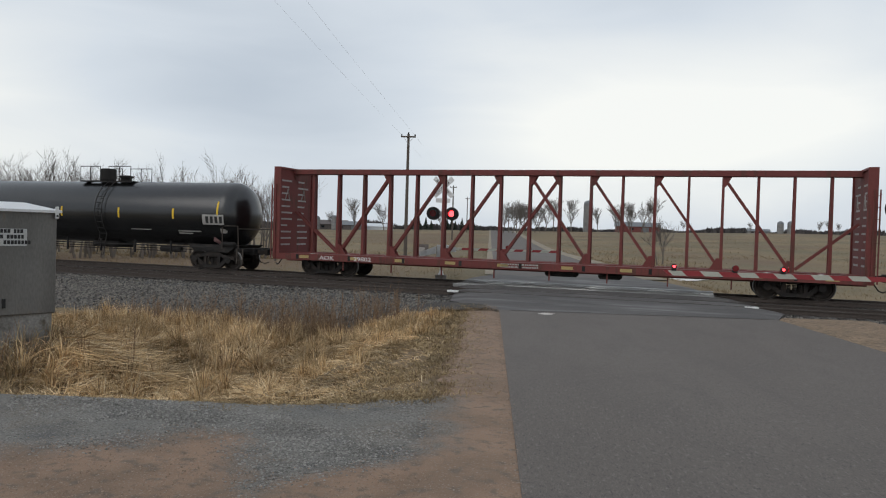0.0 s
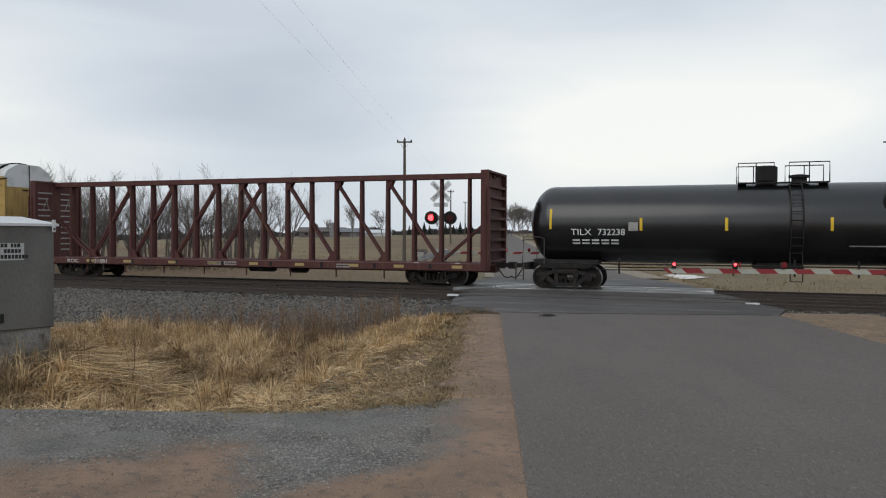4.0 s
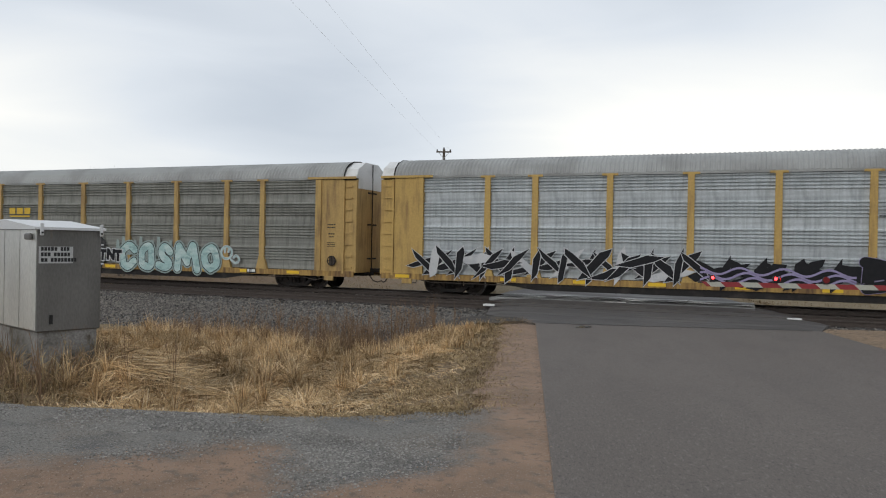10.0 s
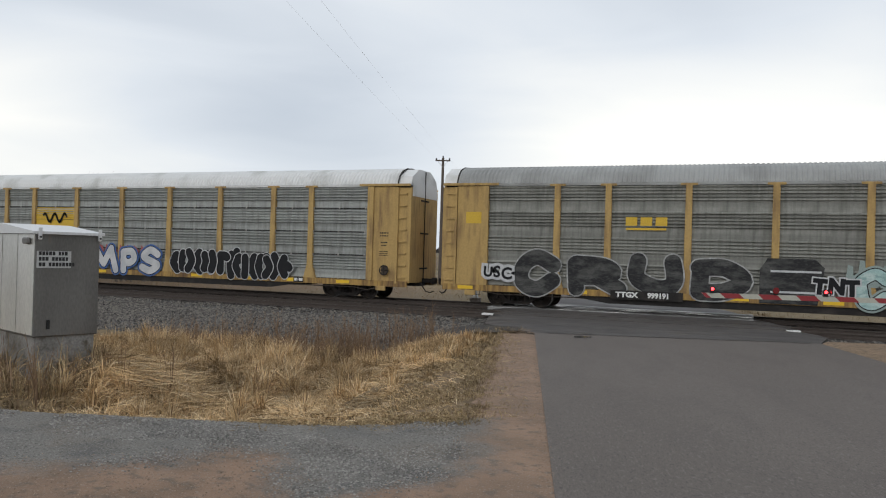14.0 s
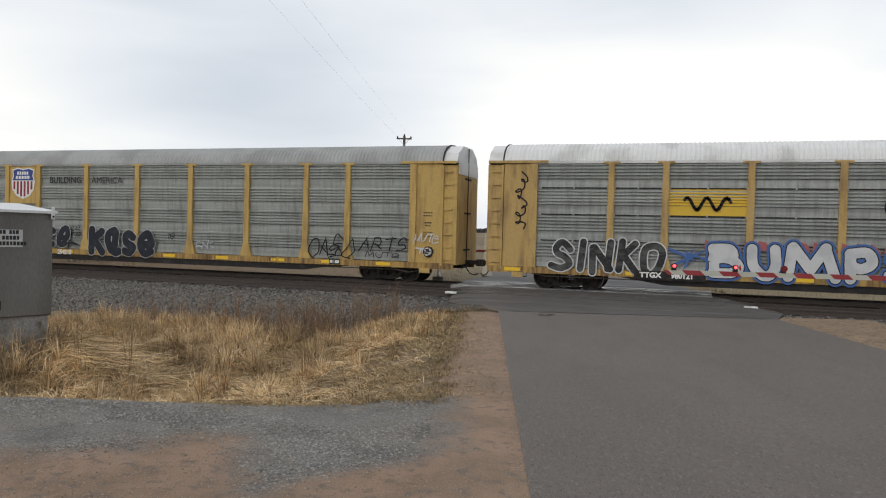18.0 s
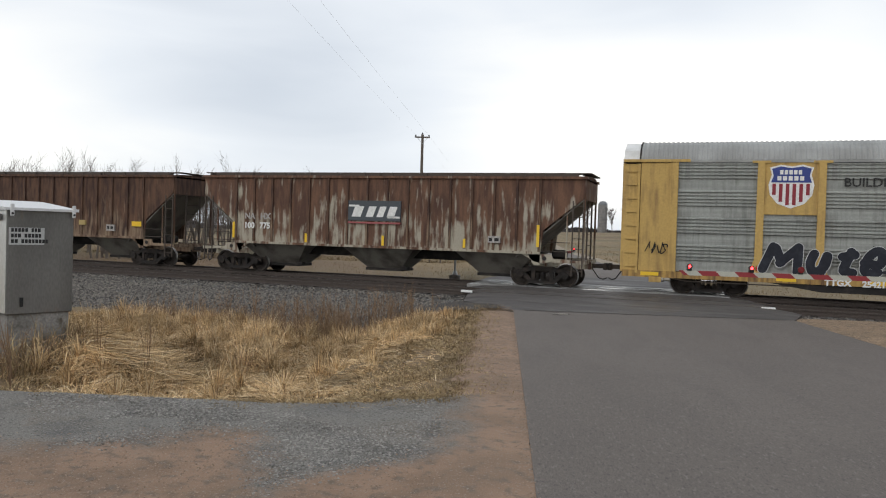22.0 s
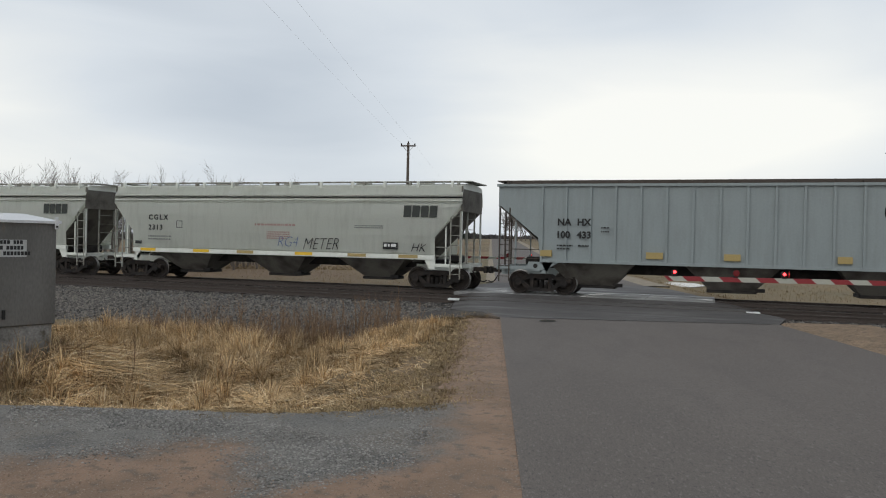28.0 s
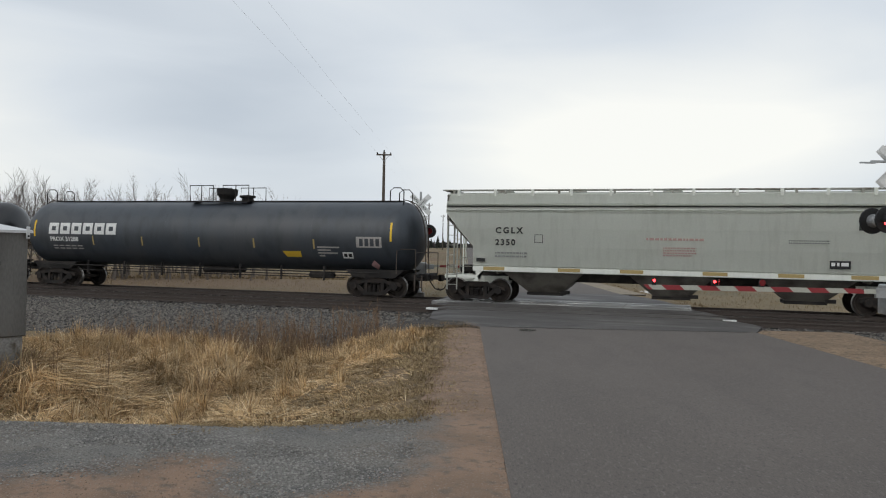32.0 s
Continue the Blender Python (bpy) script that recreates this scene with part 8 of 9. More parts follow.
POLES = [(-24.6, 31.6, 10.45), (-3.5, -45.5, 10.45), (-46.0, 110.0, 10.9), (-67.0, 188.0, 12.4)]
for px_, py_, ph_ in POLES:
    pole(px_, py_, ph_)
for (xa, ya, za), (xb, yb, zb) in ((POLES[0], POLES[1]), (POLES[0], POLES[2]), (POLES[2], POLES[3])):
    for off in (-0.58, 0.58):
        bm = bmesh.new()
        pts = []
        for k in range(25):
            t = k / 24
            pts.append((xa + (xb - xa) * t + off * NX, ya + (yb - ya) * t + off * NY, za + (zb - za) * t - 0.1 - 3.2 * t * (1 - t) * 0.35))
        tube(bm, pts, 0.0032, 4)
        tagged(part("overhead_wire", bm, M_WIRE), "thin grey overhead wire between utility poles", "wire", "overhead wires")

# ---------------------------------------------------------------- plants
def blade_material(name, stops, rough=0.9, patch=(1.1, 0.62, 1.12)):
    m = bpy.data.materials.new(name)
    m.use_nodes = True
    nt = m.node_tree
    b = nt.nodes["Principled BSDF"]
    b.inputs["Roughness"].default_value = rough
    b.inputs["Specular IOR Level"].default_value = 0.2
    g = nt.nodes.new("ShaderNodeNewGeometry")
    r = nt.nodes.new("ShaderNodeValToRGB")
    while len(r.color_ramp.elements) < len(stops):
        r.color_ramp.elements.new(0.5)
    for e, (p, c) in zip(r.color_ramp.elements, stops):
        e.position, e.color = p, (*c, 1)
    nt.links.new(g.outputs["Random Per Island"], r.inputs[0])
    tc = nt.nodes.new("ShaderNodeTexCoord")
    n = nt.nodes.new("ShaderNodeTexNoise")
    n.inputs["Scale"].default_value, n.inputs["Detail"].default_value = patch[0], 4.0
    nt.links.new(tc.outputs["Object"], n.inputs[0])
    mr = nt.nodes.new("ShaderNodeMapRange")
    mr.inputs[1].default_value, mr.inputs[2].default_value, mr.inputs[3].default_value, mr.inputs[4].default_value = 0.35, 0.62, patch[1], patch[2]
    nt.links.new(n.outputs["Fac"], mr.inputs[0])
    mx = nt.nodes.new("ShaderNodeMix")
    mx.data_type, mx.blend_type = "RGBA", "MULTIPLY"
    mx.inputs[0].default_value = 1.0
    nt.links.new(r.outputs[0], mx.inputs[6]), nt.links.new(mr.outputs[0], mx.inputs[7])
    nt.links.new(mx.outputs[2], b.inputs["Base Color"])
    return m


M_STRAW = blade_material("dry_straw_blades", [(0.0, (0.16, 0.10, 0.055)), (0.25, (0.40, 0.28, 0.15)), (0.55, (0.62, 0.42, 0.215)), (0.85, (0.74, 0.545, 0.315)), (1.0, (0.82, 0.68, 0.47))], patch=(0.9, 0.58, 1.18))
M_STRAW_SHORT = blade_material("short_brown_turf", [(0.0, (0.17, 0.115, 0.065)), (0.5, (0.32, 0.23, 0.125)), (1.0, (0.48, 0.37, 0.21))])
M_THATCH = material("matted_straw_thatch", (0.20, 0.145, 0.082), 0.95, spots=[((0.13, 0.09, 0.055), 2.5, 0.45, 0.6), ((0.30, 0.225, 0.13), 9.0, 0.5, 0.64)], grain=0.5, grain_scale=30, bump=1.0, bump_scale=24, bump_dist=0.08)
M_FIELD_GRASS = blade_material("brown_field_grass", [(0.0, (0.18, 0.132, 0.075)), (0.6, (0.24, 0.176, 0.098)), (1.0, (0.30, 0.225, 0.130))], patch=(0.15, 0.9, 1.1))
M_WEED = blade_material("brown_weed_stalks", [(0.0, (0.16, 0.10, 0.06)), (1.0, (0.36, 0.245, 0.155))])


def blades(name, base, h, bend, ang, width, mat, label, cat="grass"):
    """Grass blades as one mesh: arrays of root places, heights, bends, directions and widths."""
    n = len(base)
    t = np.array([0.0, 0.4, 0.75, 1.0])
    dx, dy = np.cos(ang), np.sin(ang)
    up = h[:, None] * (t[None] - 0.72 * np.minimum(bend, 1.3)[:, None] * t[None] ** 2)
    out = (bend * h)[:, None] * t[None] ** 1.8
    cx, cy, cz = base[:, 0:1] + dx[:, None] * out, base[:, 1:2] + dy[:, None] * out, base[:, 2:3] + up
    tw = np.random.RandomState(n).uniform(-0.9, 0.9, n)
    wx, wy, wz = -dy * width / 2 * np.cos(tw), dx * width / 2 * np.cos(tw), width / 2 * np.sin(tw)
    V = []
    for k, w in ((0, 1.0), (1, 0.9), (2, 0.6)):
        for s in (-1, 1):
            V.append(np.stack([cx[:, k] + s * w * wx, cy[:, k] + s * w * wy, cz[:, k] + s * w * wz], -1))
    V.append(np.stack([cx[:, 3], cy[:, 3], cz[:, 3]], -1))
    V = np.stack(V, 1).reshape(-1, 3)
    o = (np.arange(n) * 7)[:, None]
    quads = np.concatenate([o + np.array([[0, 1, 3, 2]]), o + np.array([[2, 3, 5, 4]])])
    tris = o + np.array([[4, 5, 6]])
    me = bpy.data.meshes.new(name)
    me.from_pydata(V.tolist(), [], quads.tolist() + tris.tolist())
    me.materials.append(mat)
    return tagged(new(name, me), label, cat, kind="stuff")


def thatch(x, y):
    """Top of the matted dead grass in the ditch, over the soil."""
    n, v = road_nv(x, y)
    inside = smooth(0.1, 1.4, y - edge_y(x)) * (1 - smooth(ROAD_L - 3.4, ROAD_L - 1.4, n)) * (1 - smooth(-13.6, -12.0, y))
    lump = 0.13 + 0.30 * noise.noise((x * 0.62, y * 0.75, 3.0)) + 0.14 * noise.noise((x * 1.7, y * 1.9, 6.0))
    pit = max(0.0, 1 - sqrt(((x + 6.6) / 1.5) ** 2 + ((y + 17.2) / 1.0) ** 2))
    return land(x, y) - 0.03 + inside * (max(0.0, lump) - 0.25 * pit * (lump > 0.1))


def ditch_grass():
    mat = sheet("grass_thatch", [-19 + 0.2 * k for k in range(85)], [-25 + 0.2 * k for k in range(78)], thatch, M_THATCH, keep=lambda x, y: edge_y(x) + 0.2 < y < -11.6 and road_nv(x, y)[0] < ROAD_L - 1.3)
    tagged(mat, "matted dead grass thatch under the standing blades", "grass", kind="stuff")
    rnd = np.random.RandomState(7)
    B, H, K, A, W = [], [], [], [], []

    def grows(x, y):
        n, v = road_nv(x, y)
        pad = sqrt((x + 10.4) ** 2 + (y + 21.6) ** 2)
        return y > edge_y(x) - 0.05 and n < ROAD_L - 1.15 and y < -12.2 + 0.8 * noise.noise((x * 0.8, 2.0, 0)) and pad > 0.8

    def lean(x, y):
        """The grass has been pressed down the slope, curling round the middle of the ditch."""
        return atan2(-17.6 - y, -7.6 - x) + 0.7 + 2.2 * noise.noise((x * 0.4, y * 0.4, 7.0))

    def sprout(x, y, h, k, a, w):
        B.append((x, y, thatch(x, y) - 0.02)), H.append(h), K.append(k), A.append(a), W.append(w)

    def vigour(x, y):
        n, v = road_nv(x, y)
        return smooth(-0.3, 2.2, y - edge_y(x)) * (1 - 0.85 * smooth(ROAD_L - 5.2, ROAD_L - 1.6, n))

    # flattened mat
    while len(B) < 42000:
        x, y = rnd.uniform(-19, -3.0), rnd.uniform(-26.5, -11.4)
        if grows(x, y):
            g = vigour(x, y)
            sprout(x, y, rnd.uniform(0.14, 0.42) * (0.45 + 0.55 * g), rnd.uniform(0.6, 1.7), lean(x, y) + rnd.normal(0, 1.2), rnd.uniform(0.006, 0.013))
    # swathes that lie over together
    made = 0
    while made < 560:
        x, y = rnd.uniform(-18, -3.6), rnd.uniform(-25.5, -12.0)
        if not grows(x, y) or rnd.rand() < 0.8 * smooth(ROAD_L - 3.6, ROAD_L - 1.4, road_nv(x, y)[0]):
            continue
        g, a0 = vigour(x, y), lean(x, y) + rnd.normal(0, 0.45)
        tall = (0.14 + 0.56 * g) * rnd.uniform(0.7, 1.3)
        press, wide = rnd.uniform(0.8, 1.5), rnd.uniform(0.10, 0.24)
        for _ in range(int(rnd.uniform(70, 170))):
            u, w = rnd.normal(0, wide), rnd.normal(0, wide * 0.55)
            px, py = x - sin(a0) * u + cos(a0) * w, y + cos(a0) * u + sin(a0) * w
            if grows(px, py):
                sprout(px, py, tall * rnd.uniform(0.55, 1.15), press * rnd.uniform(0.6, 1.4), a0 + rnd.normal(0, 0.62), rnd.uniform(0.006, 0.014))
        made += 1
    # tufts that still stand, thickest along the back of the ditch
    made = 0
    while made < 380:
        x, y = rnd.uniform(-16, -5.5), -12.2 - 3.4 * rnd.rand() ** 1.6
        if rnd.rand() < 0.28:
            x, y = rnd.uniform(-12, -5.0), rnd.uniform(-22.5, -15)
        if not grows(x, y) or (rnd.rand() < 0.5 and noise.noise((x * 0.7, y * 0.7, 20.0)) < 0.0):
            continue
        g = vigour(x, y)
        tall, a0 = (0.30 + 0.40 * g) * rnd.uniform(0.7, 1.35), rnd.uniform(0, 6.28)
        for _ in range(int(rnd.uniform(50, 120))):
            r, a = abs(rnd.normal(0, 0.09)), rnd.uniform(0, 6.28)
            sprout(x + r * cos(a), y + r * sin(a), tall * rnd.uniform(0.5, 1.15), rnd.uniform(0.12, 0.75), a + rnd.normal(0, 0.5) if rnd.rand() < 0.6 else a0 + rnd.normal(0, 0.5), rnd.uniform(0.007, 0.014))
        made += 1
    blades("ditch_grass", np.array(B), np.array(H), np.array(K), np.array(A), np.array(W), M_STRAW, "long dry straw-coloured grass lying over in the ditch")
    B, H, K, A, W = [], [], [], [], []
    while len(B) < 30000:
        x, y = rnd.uniform(-9, 0), rnd.uniform(-24, -9.4)
        n, v = road_nv(x, y)
        if y < edge_y(x) - 0.3 or not (ROAD_L - 4.0 < n < ROAD_L - 0.85 + 0.7 * rnd.rand() ** 2 + 0.3 * noise.noise((v * 0.6, 1.0, 0))):
            continue
        if noise.noise((x * 1.2, y * 1.2, 9.0)) < -0.25:
            continue
        B.append((x, y, land(x, y) + (0.035 if n > ROAD_L - 1.1 else -0.01))), H.append(rnd.uniform(0.05, 0.15)), K.append(rnd.uniform(0.3, 1.5)), A.append(rnd.uniform(0, 6.28)), W.append(rnd.uniform(0.006, 0.012))
    blades("verge_turf", np.array(B), np.array(H), np.array(K), np.array(A), np.array(W), M_STRAW_SHORT, "short brown dormant turf beside the road")
    B, H, K, A, W = [], [], [], [], []
    while len(B) < 11000:
        x = rnd.uniform(-12.5, -3.2)
        y = edge_y(x) + rnd.normal(0.22, 0.26)
        if noise.noise((x * 2.3, y * 2.3, 4.0)) < -0.22 or road_nv(x, y)[0] > ROAD_L - 1.0:
            continue
        B.append((x, y, max(land(x, y), thatch(x, y)) - 0.005)), H.append(rnd.uniform(0.04, 0.13)), K.append(rnd.uniform(0.4, 1.6)), A.append(rnd.uniform(0, 6.28)), W.append(rnd.uniform(0.005, 0.011))
    blades("edge_turf", np.array(B), np.array(H), np.array(K), np.array(A), np.array(W), M_STRAW_SHORT, "short trodden brown turf along the gravel edge")
    B, H, K, A, W = [], [], [], [], []
    while len(B) < 26000:
        u = rnd.rand()
        x, y = rnd.uniform(-60, 34), 3.4 + 30 * u * u
        n, v = road_nv(x, y)
        if ROAD_L - 1.6 < n < ROAD_R + 1.6 or in_slough(x, y):
            continue
        B.append((x, y, land(x, y) - 0.02)), H.append(rnd.uniform(0.12, 0.42) * (0.7 + 0.5 * noise.noise((x * 0.3, y * 0.3, 1)))), K.append(rnd.uniform(0.1, 0.9)), A.append(rnd.uniform(0, 6.28)), W.append(rnd.uniform(0.012, 0.03))
    blades("far_verge_grass", np.array(B), np.array(H), np.array(K), np.array(A), np.array(W), M_FIELD_GRASS, "dry grass verge beyond the tracks")
    B, H, K, A, W = [], [], [], [], []
    while len(B) < 5000:
        x, y = rnd.uniform(3, 14), rnd.uniform(-13, -7.4)
        n, v = road_nv(x, y)
        if n < ROAD_R + 2.0:
            continue
        B.append((x, y, land(x, y) - 0.02)), H.append(rnd.uniform(0.08, 0.3)), K.append(rnd.uniform(0.2, 1.2)), A.append(rnd.uniform(0, 6.28)), W.append(rnd.uniform(0.008, 0.014))
    blades("near_verge_grass", np.array(B), np.array(H), np.array(K), np.array(A), np.array(W), M_STRAW_SHORT, "short dry grass beside the gravel shoulder")

    # brown brush on the foot of the ballast bank
    B, H, K, A, W = [], [], [], [], []
    while len(B) < 5200:
        x, y = rnd.uniform(-18, -7.0), rnd.uniform(-13.2, -10.6)
        n, v = road_nv(x, y)
        if n > ROAD_L - 1.6 - 0.4 * (y + 13) or noise.noise((x * 0.9, y * 0.9, 15.0)) < -0.12:
            continue
        B.append((x, y, max(thatch(x, y), bed_height(x, y)) - 0.02)), H.append(rnd.uniform(0.15, 0.6)), K.append(rnd.uniform(0.05, 0.5)), A.append(rnd.uniform(0, 6.28)), W.append(rnd.uniform(0.006, 0.013))
    blades("ballast_brush", np.array(B), np.array(H), np.array(K), np.array(A), np.array(W), M_WEED, "thin brown brush on the ballast bank", "weed")
    # rough grass over the field beyond, in wide tufts
    B, H, K, A, W = [], [], [], [], []
    while len(B) < 30000:
        u = rnd.rand()
        az, r = rnd.uniform(-62, 24), 62 + 150 * u * u
        x, y = EYE[0] + r * sin(radians(az)), EYE[1] + r * cos(radians(az))
        n, v = road_nv(x, y)
        if ROAD_L - 2.0 < n < ROAD_R + 2.0 or noise.noise((x * 0.06, y * 0.1, 1.0)) < -0.05:
            continue
        B.append((x, y, land(x, y) - 0.04)), H.append(rnd.uniform(0.10, 0.34)), K.append(rnd.uniform(0.1, 1.0)), A.append(rnd.uniform(0, 6.28)), W.append(rnd.uniform(0.03, 0.10))
    blades("field_grass", np.array(B), np.array(H), np.array(K), np.array(A), np.array(W), M_FIELD_GRASS, "rough brown grass tufts over the field")


ditch_grass()


def weeds():
    """Tall dead stalks with side twigs between the grass and the ballast, each a plant of its own."""
    rnd = random.Random(17)
    base = []
    for q in range(4):
        bm = bmesh.new()
        h = 0.9
        for s in range(4):
            a, lean = rnd.uniform(0, 6.28), rnd.uniform(0.05, 0.3)
            tip = Vector((cos(a) * lean, sin(a) * lean, h * rnd.uniform(0.7, 1.1)))
            tube(bm, [(0, 0, 0), tip * 0.5 + Vector((0.02, 0, 0.03)), tip], 0.006, 4, radii=[0.007, 0.005, 0.002])
            for k in range(6):
                p = tip * rnd.uniform(0.4, 0.95)
                b = rnd.uniform(0, 6.28)
                tube(bm, [p, p + Vector((cos(b) * 0.08, sin(b) * 0.08, 0.10))], 0.003, 3, radii=[0.003, 0.0015])
        w = tagged(part("weed", bm, M_WEED), "tall dead brown weed with thin side twigs", "weed", "dead weeds by the ballast")
        base.append(w)
    spots = [(rnd.uniform(-15.5, -7.7), rnd.uniform(-13.2, -10.4)) for _ in range(84)] + [(rnd.gauss(-9.6, 1.2), rnd.gauss(-12.4, 0.7)) for _ in range(60)] + [(-9.6, -23.0), (-9.3, -22.5), (-9.9, -23.3), (-10.4, -23.3), (-9.2, -22.0), (-10.9, -23.2), (-8.9, -21.3), (-9.0, -22.8)] + [(-7.9, -19.0), (-8.6, -18.0), (-10.5, -17.0), (-8.9, -20.3), (-9.6, -19.6)]
    for k, (x, y) in enumerate(spots):
        s = rnd.uniform(0.6, 1.25) if k < 84 or k > 143 else rnd.uniform(0.8, 1.5)
        m = pose(x, y, max(land(x, y), bed_height(x, y) if y > -12.3 else -9.0) - 0.02, 0, 0, rnd.uniform(0, 360)) @ Matrix.Scale(s, 4)
        if k < 4:
            base[k].matrix_basis = m
        else:
            o = copy_thing(base[k % 4], Matrix())
            o.matrix_basis = m


weeds()


def cabinet_weeds():
    """Taller grass left standing round the foot of the signal cabinet."""
    rnd = np.random.RandomState(12)
    B, H, K, A, W = [], [], [], [], []
    while len(B) < 3800:
        x, y = rnd.uniform(-14, -8.2), rnd.uniform(-25.2, -20.2)
        lx, ly = (x + 10.0) * cos(radians(70)) + (y + 22.05) * sin(radians(70)), -(x + 10.0) * sin(radians(70)) + (y + 22.05) * cos(radians(70))
        if y < edge_y(x) or (-0.02 < lx < 1.02 and -0.02 < ly < 2.65) or noise.noise((x * 1.6, y * 1.6, 5.0)) < -0.15:
            continue
        close = max(0.0, 1 - max(-ly, 0.0, lx - 1.0, -lx) / 1.5)
        if rnd.rand() > 0.25 + close:
            continue
        B.append((x, y, land(x, y) - 0.02)), H.append((0.25 + 0.45 * close) * rnd.uniform(0.45, 1.4)), K.append(rnd.uniform(0.1, 0.9)), A.append(rnd.uniform(0, 6.28)), W.append(rnd.uniform(0.006, 0.018))
    rows = [np.array(q) for q in (B, H, K, A, W)]
    blades("cabinet_grass", *[q[:2600] for q in rows], M_STRAW_SHORT, "thin tall dry weeds round the cabinet base")
    blades("cabinet_brush", *[q[2600:] for q in rows], M_WEED, "dead brown brush round the cabinet base", "weed")


cabinet_weeds()

M_BARK = material("grey_brown_bark", (0.15, 0.125, 0.105), 0.95, stretch=(5, 5, 1), grain=0.3)
M_TWIG = material("grey_twigs", (0.165, 0.145, 0.132), 0.95, grain=0.2, bump=0)
M_NEEDLE = blade_material("dark_conifer_needles", [(0.0, (0.014, 0.02, 0.014)), (1.0, (0.045, 0.06, 0.04))])


def bare_tree(seed, h, spread, stems, dense, label, thick=1.0, twig=0.006):
    """A leafless tree: stems, forking limbs and fine twigs."""
    rnd = random.Random(seed)
    t = thing("bare_tree", label, "tree", "leafless trees")
    trunk, crown = bmesh.new(), bmesh.new()

    def grow(bm, p, d, length, r, level):
        pts, rad = [p], [r]
        q, dd = Vector(p), Vector(d)
        n = 4 if level < 2 else 2
        for k in range(n):
            dd = (dd + Vector((rnd.uniform(-1, 1), rnd.uniform(-1, 1), rnd.uniform(-0.1, 0.5))) * 0.16).normalized()
            q = q + dd * (length / n)
            pts.append(q.copy()), rad.append(r * (1 - 0.75 * (k + 1) / n))
        tube(trunk if level == 0 else crown, pts, r, 6 if level == 0 else 4 if level == 1 else 3, radii=rad, cap=False)
        if level >= 3:
            return
        for k in range((dense + 2 if level == 0 else dense)):
            f = rnd.uniform(0.3, 1.0)
            i = min(n - 1, int(f * n))
            b = pts[i].lerp(pts[i + 1], f * n - i) if i + 1 < len(pts) else pts[-1]
            a = rnd.uniform(0, 6.28)
            nd = (dd * 0.75 + Vector((cos(a), sin(a), 0.25)) * spread).normalized()
            grow(crown, b, nd, length * rnd.uniform(0.38, 0.62), max(twig, r * (1 - 0.7 * f) * 0.6), level + 1)

    for s in range(stems):
        a = rnd.uniform(0, 6.28)
        off = 0.0 if stems == 1 else rnd.uniform(0.1, 0.5)
        grow(trunk, Vector((cos(a) * off, sin(a) * off, -0.1)), Vector((cos(a) * 0.12, sin(a) * 0.12, 1)), h * rnd.uniform(0.55, 0.75), (0.014 * h) * thick, 0)
    part("trunk", trunk, M_BARK, t)
    part("crown", crown, M_TWIG, t)
    return t


def far_place(az, r):
    a = radians(az)
    x, y = EYE[0] + r * sin(a), EYE[1] + r * cos(a)
    return x, y, land(x, y)


def plant(base, az, r, s, turn, sz=None):
    x, y, z = far_place(az, r)
    o = copy_thing(base, Matrix())
    o.matrix_basis = pose(x, y, z - 0.1, 0, 0, turn) @ Matrix.Diagonal((s, s, sz or s, 1))
    return o


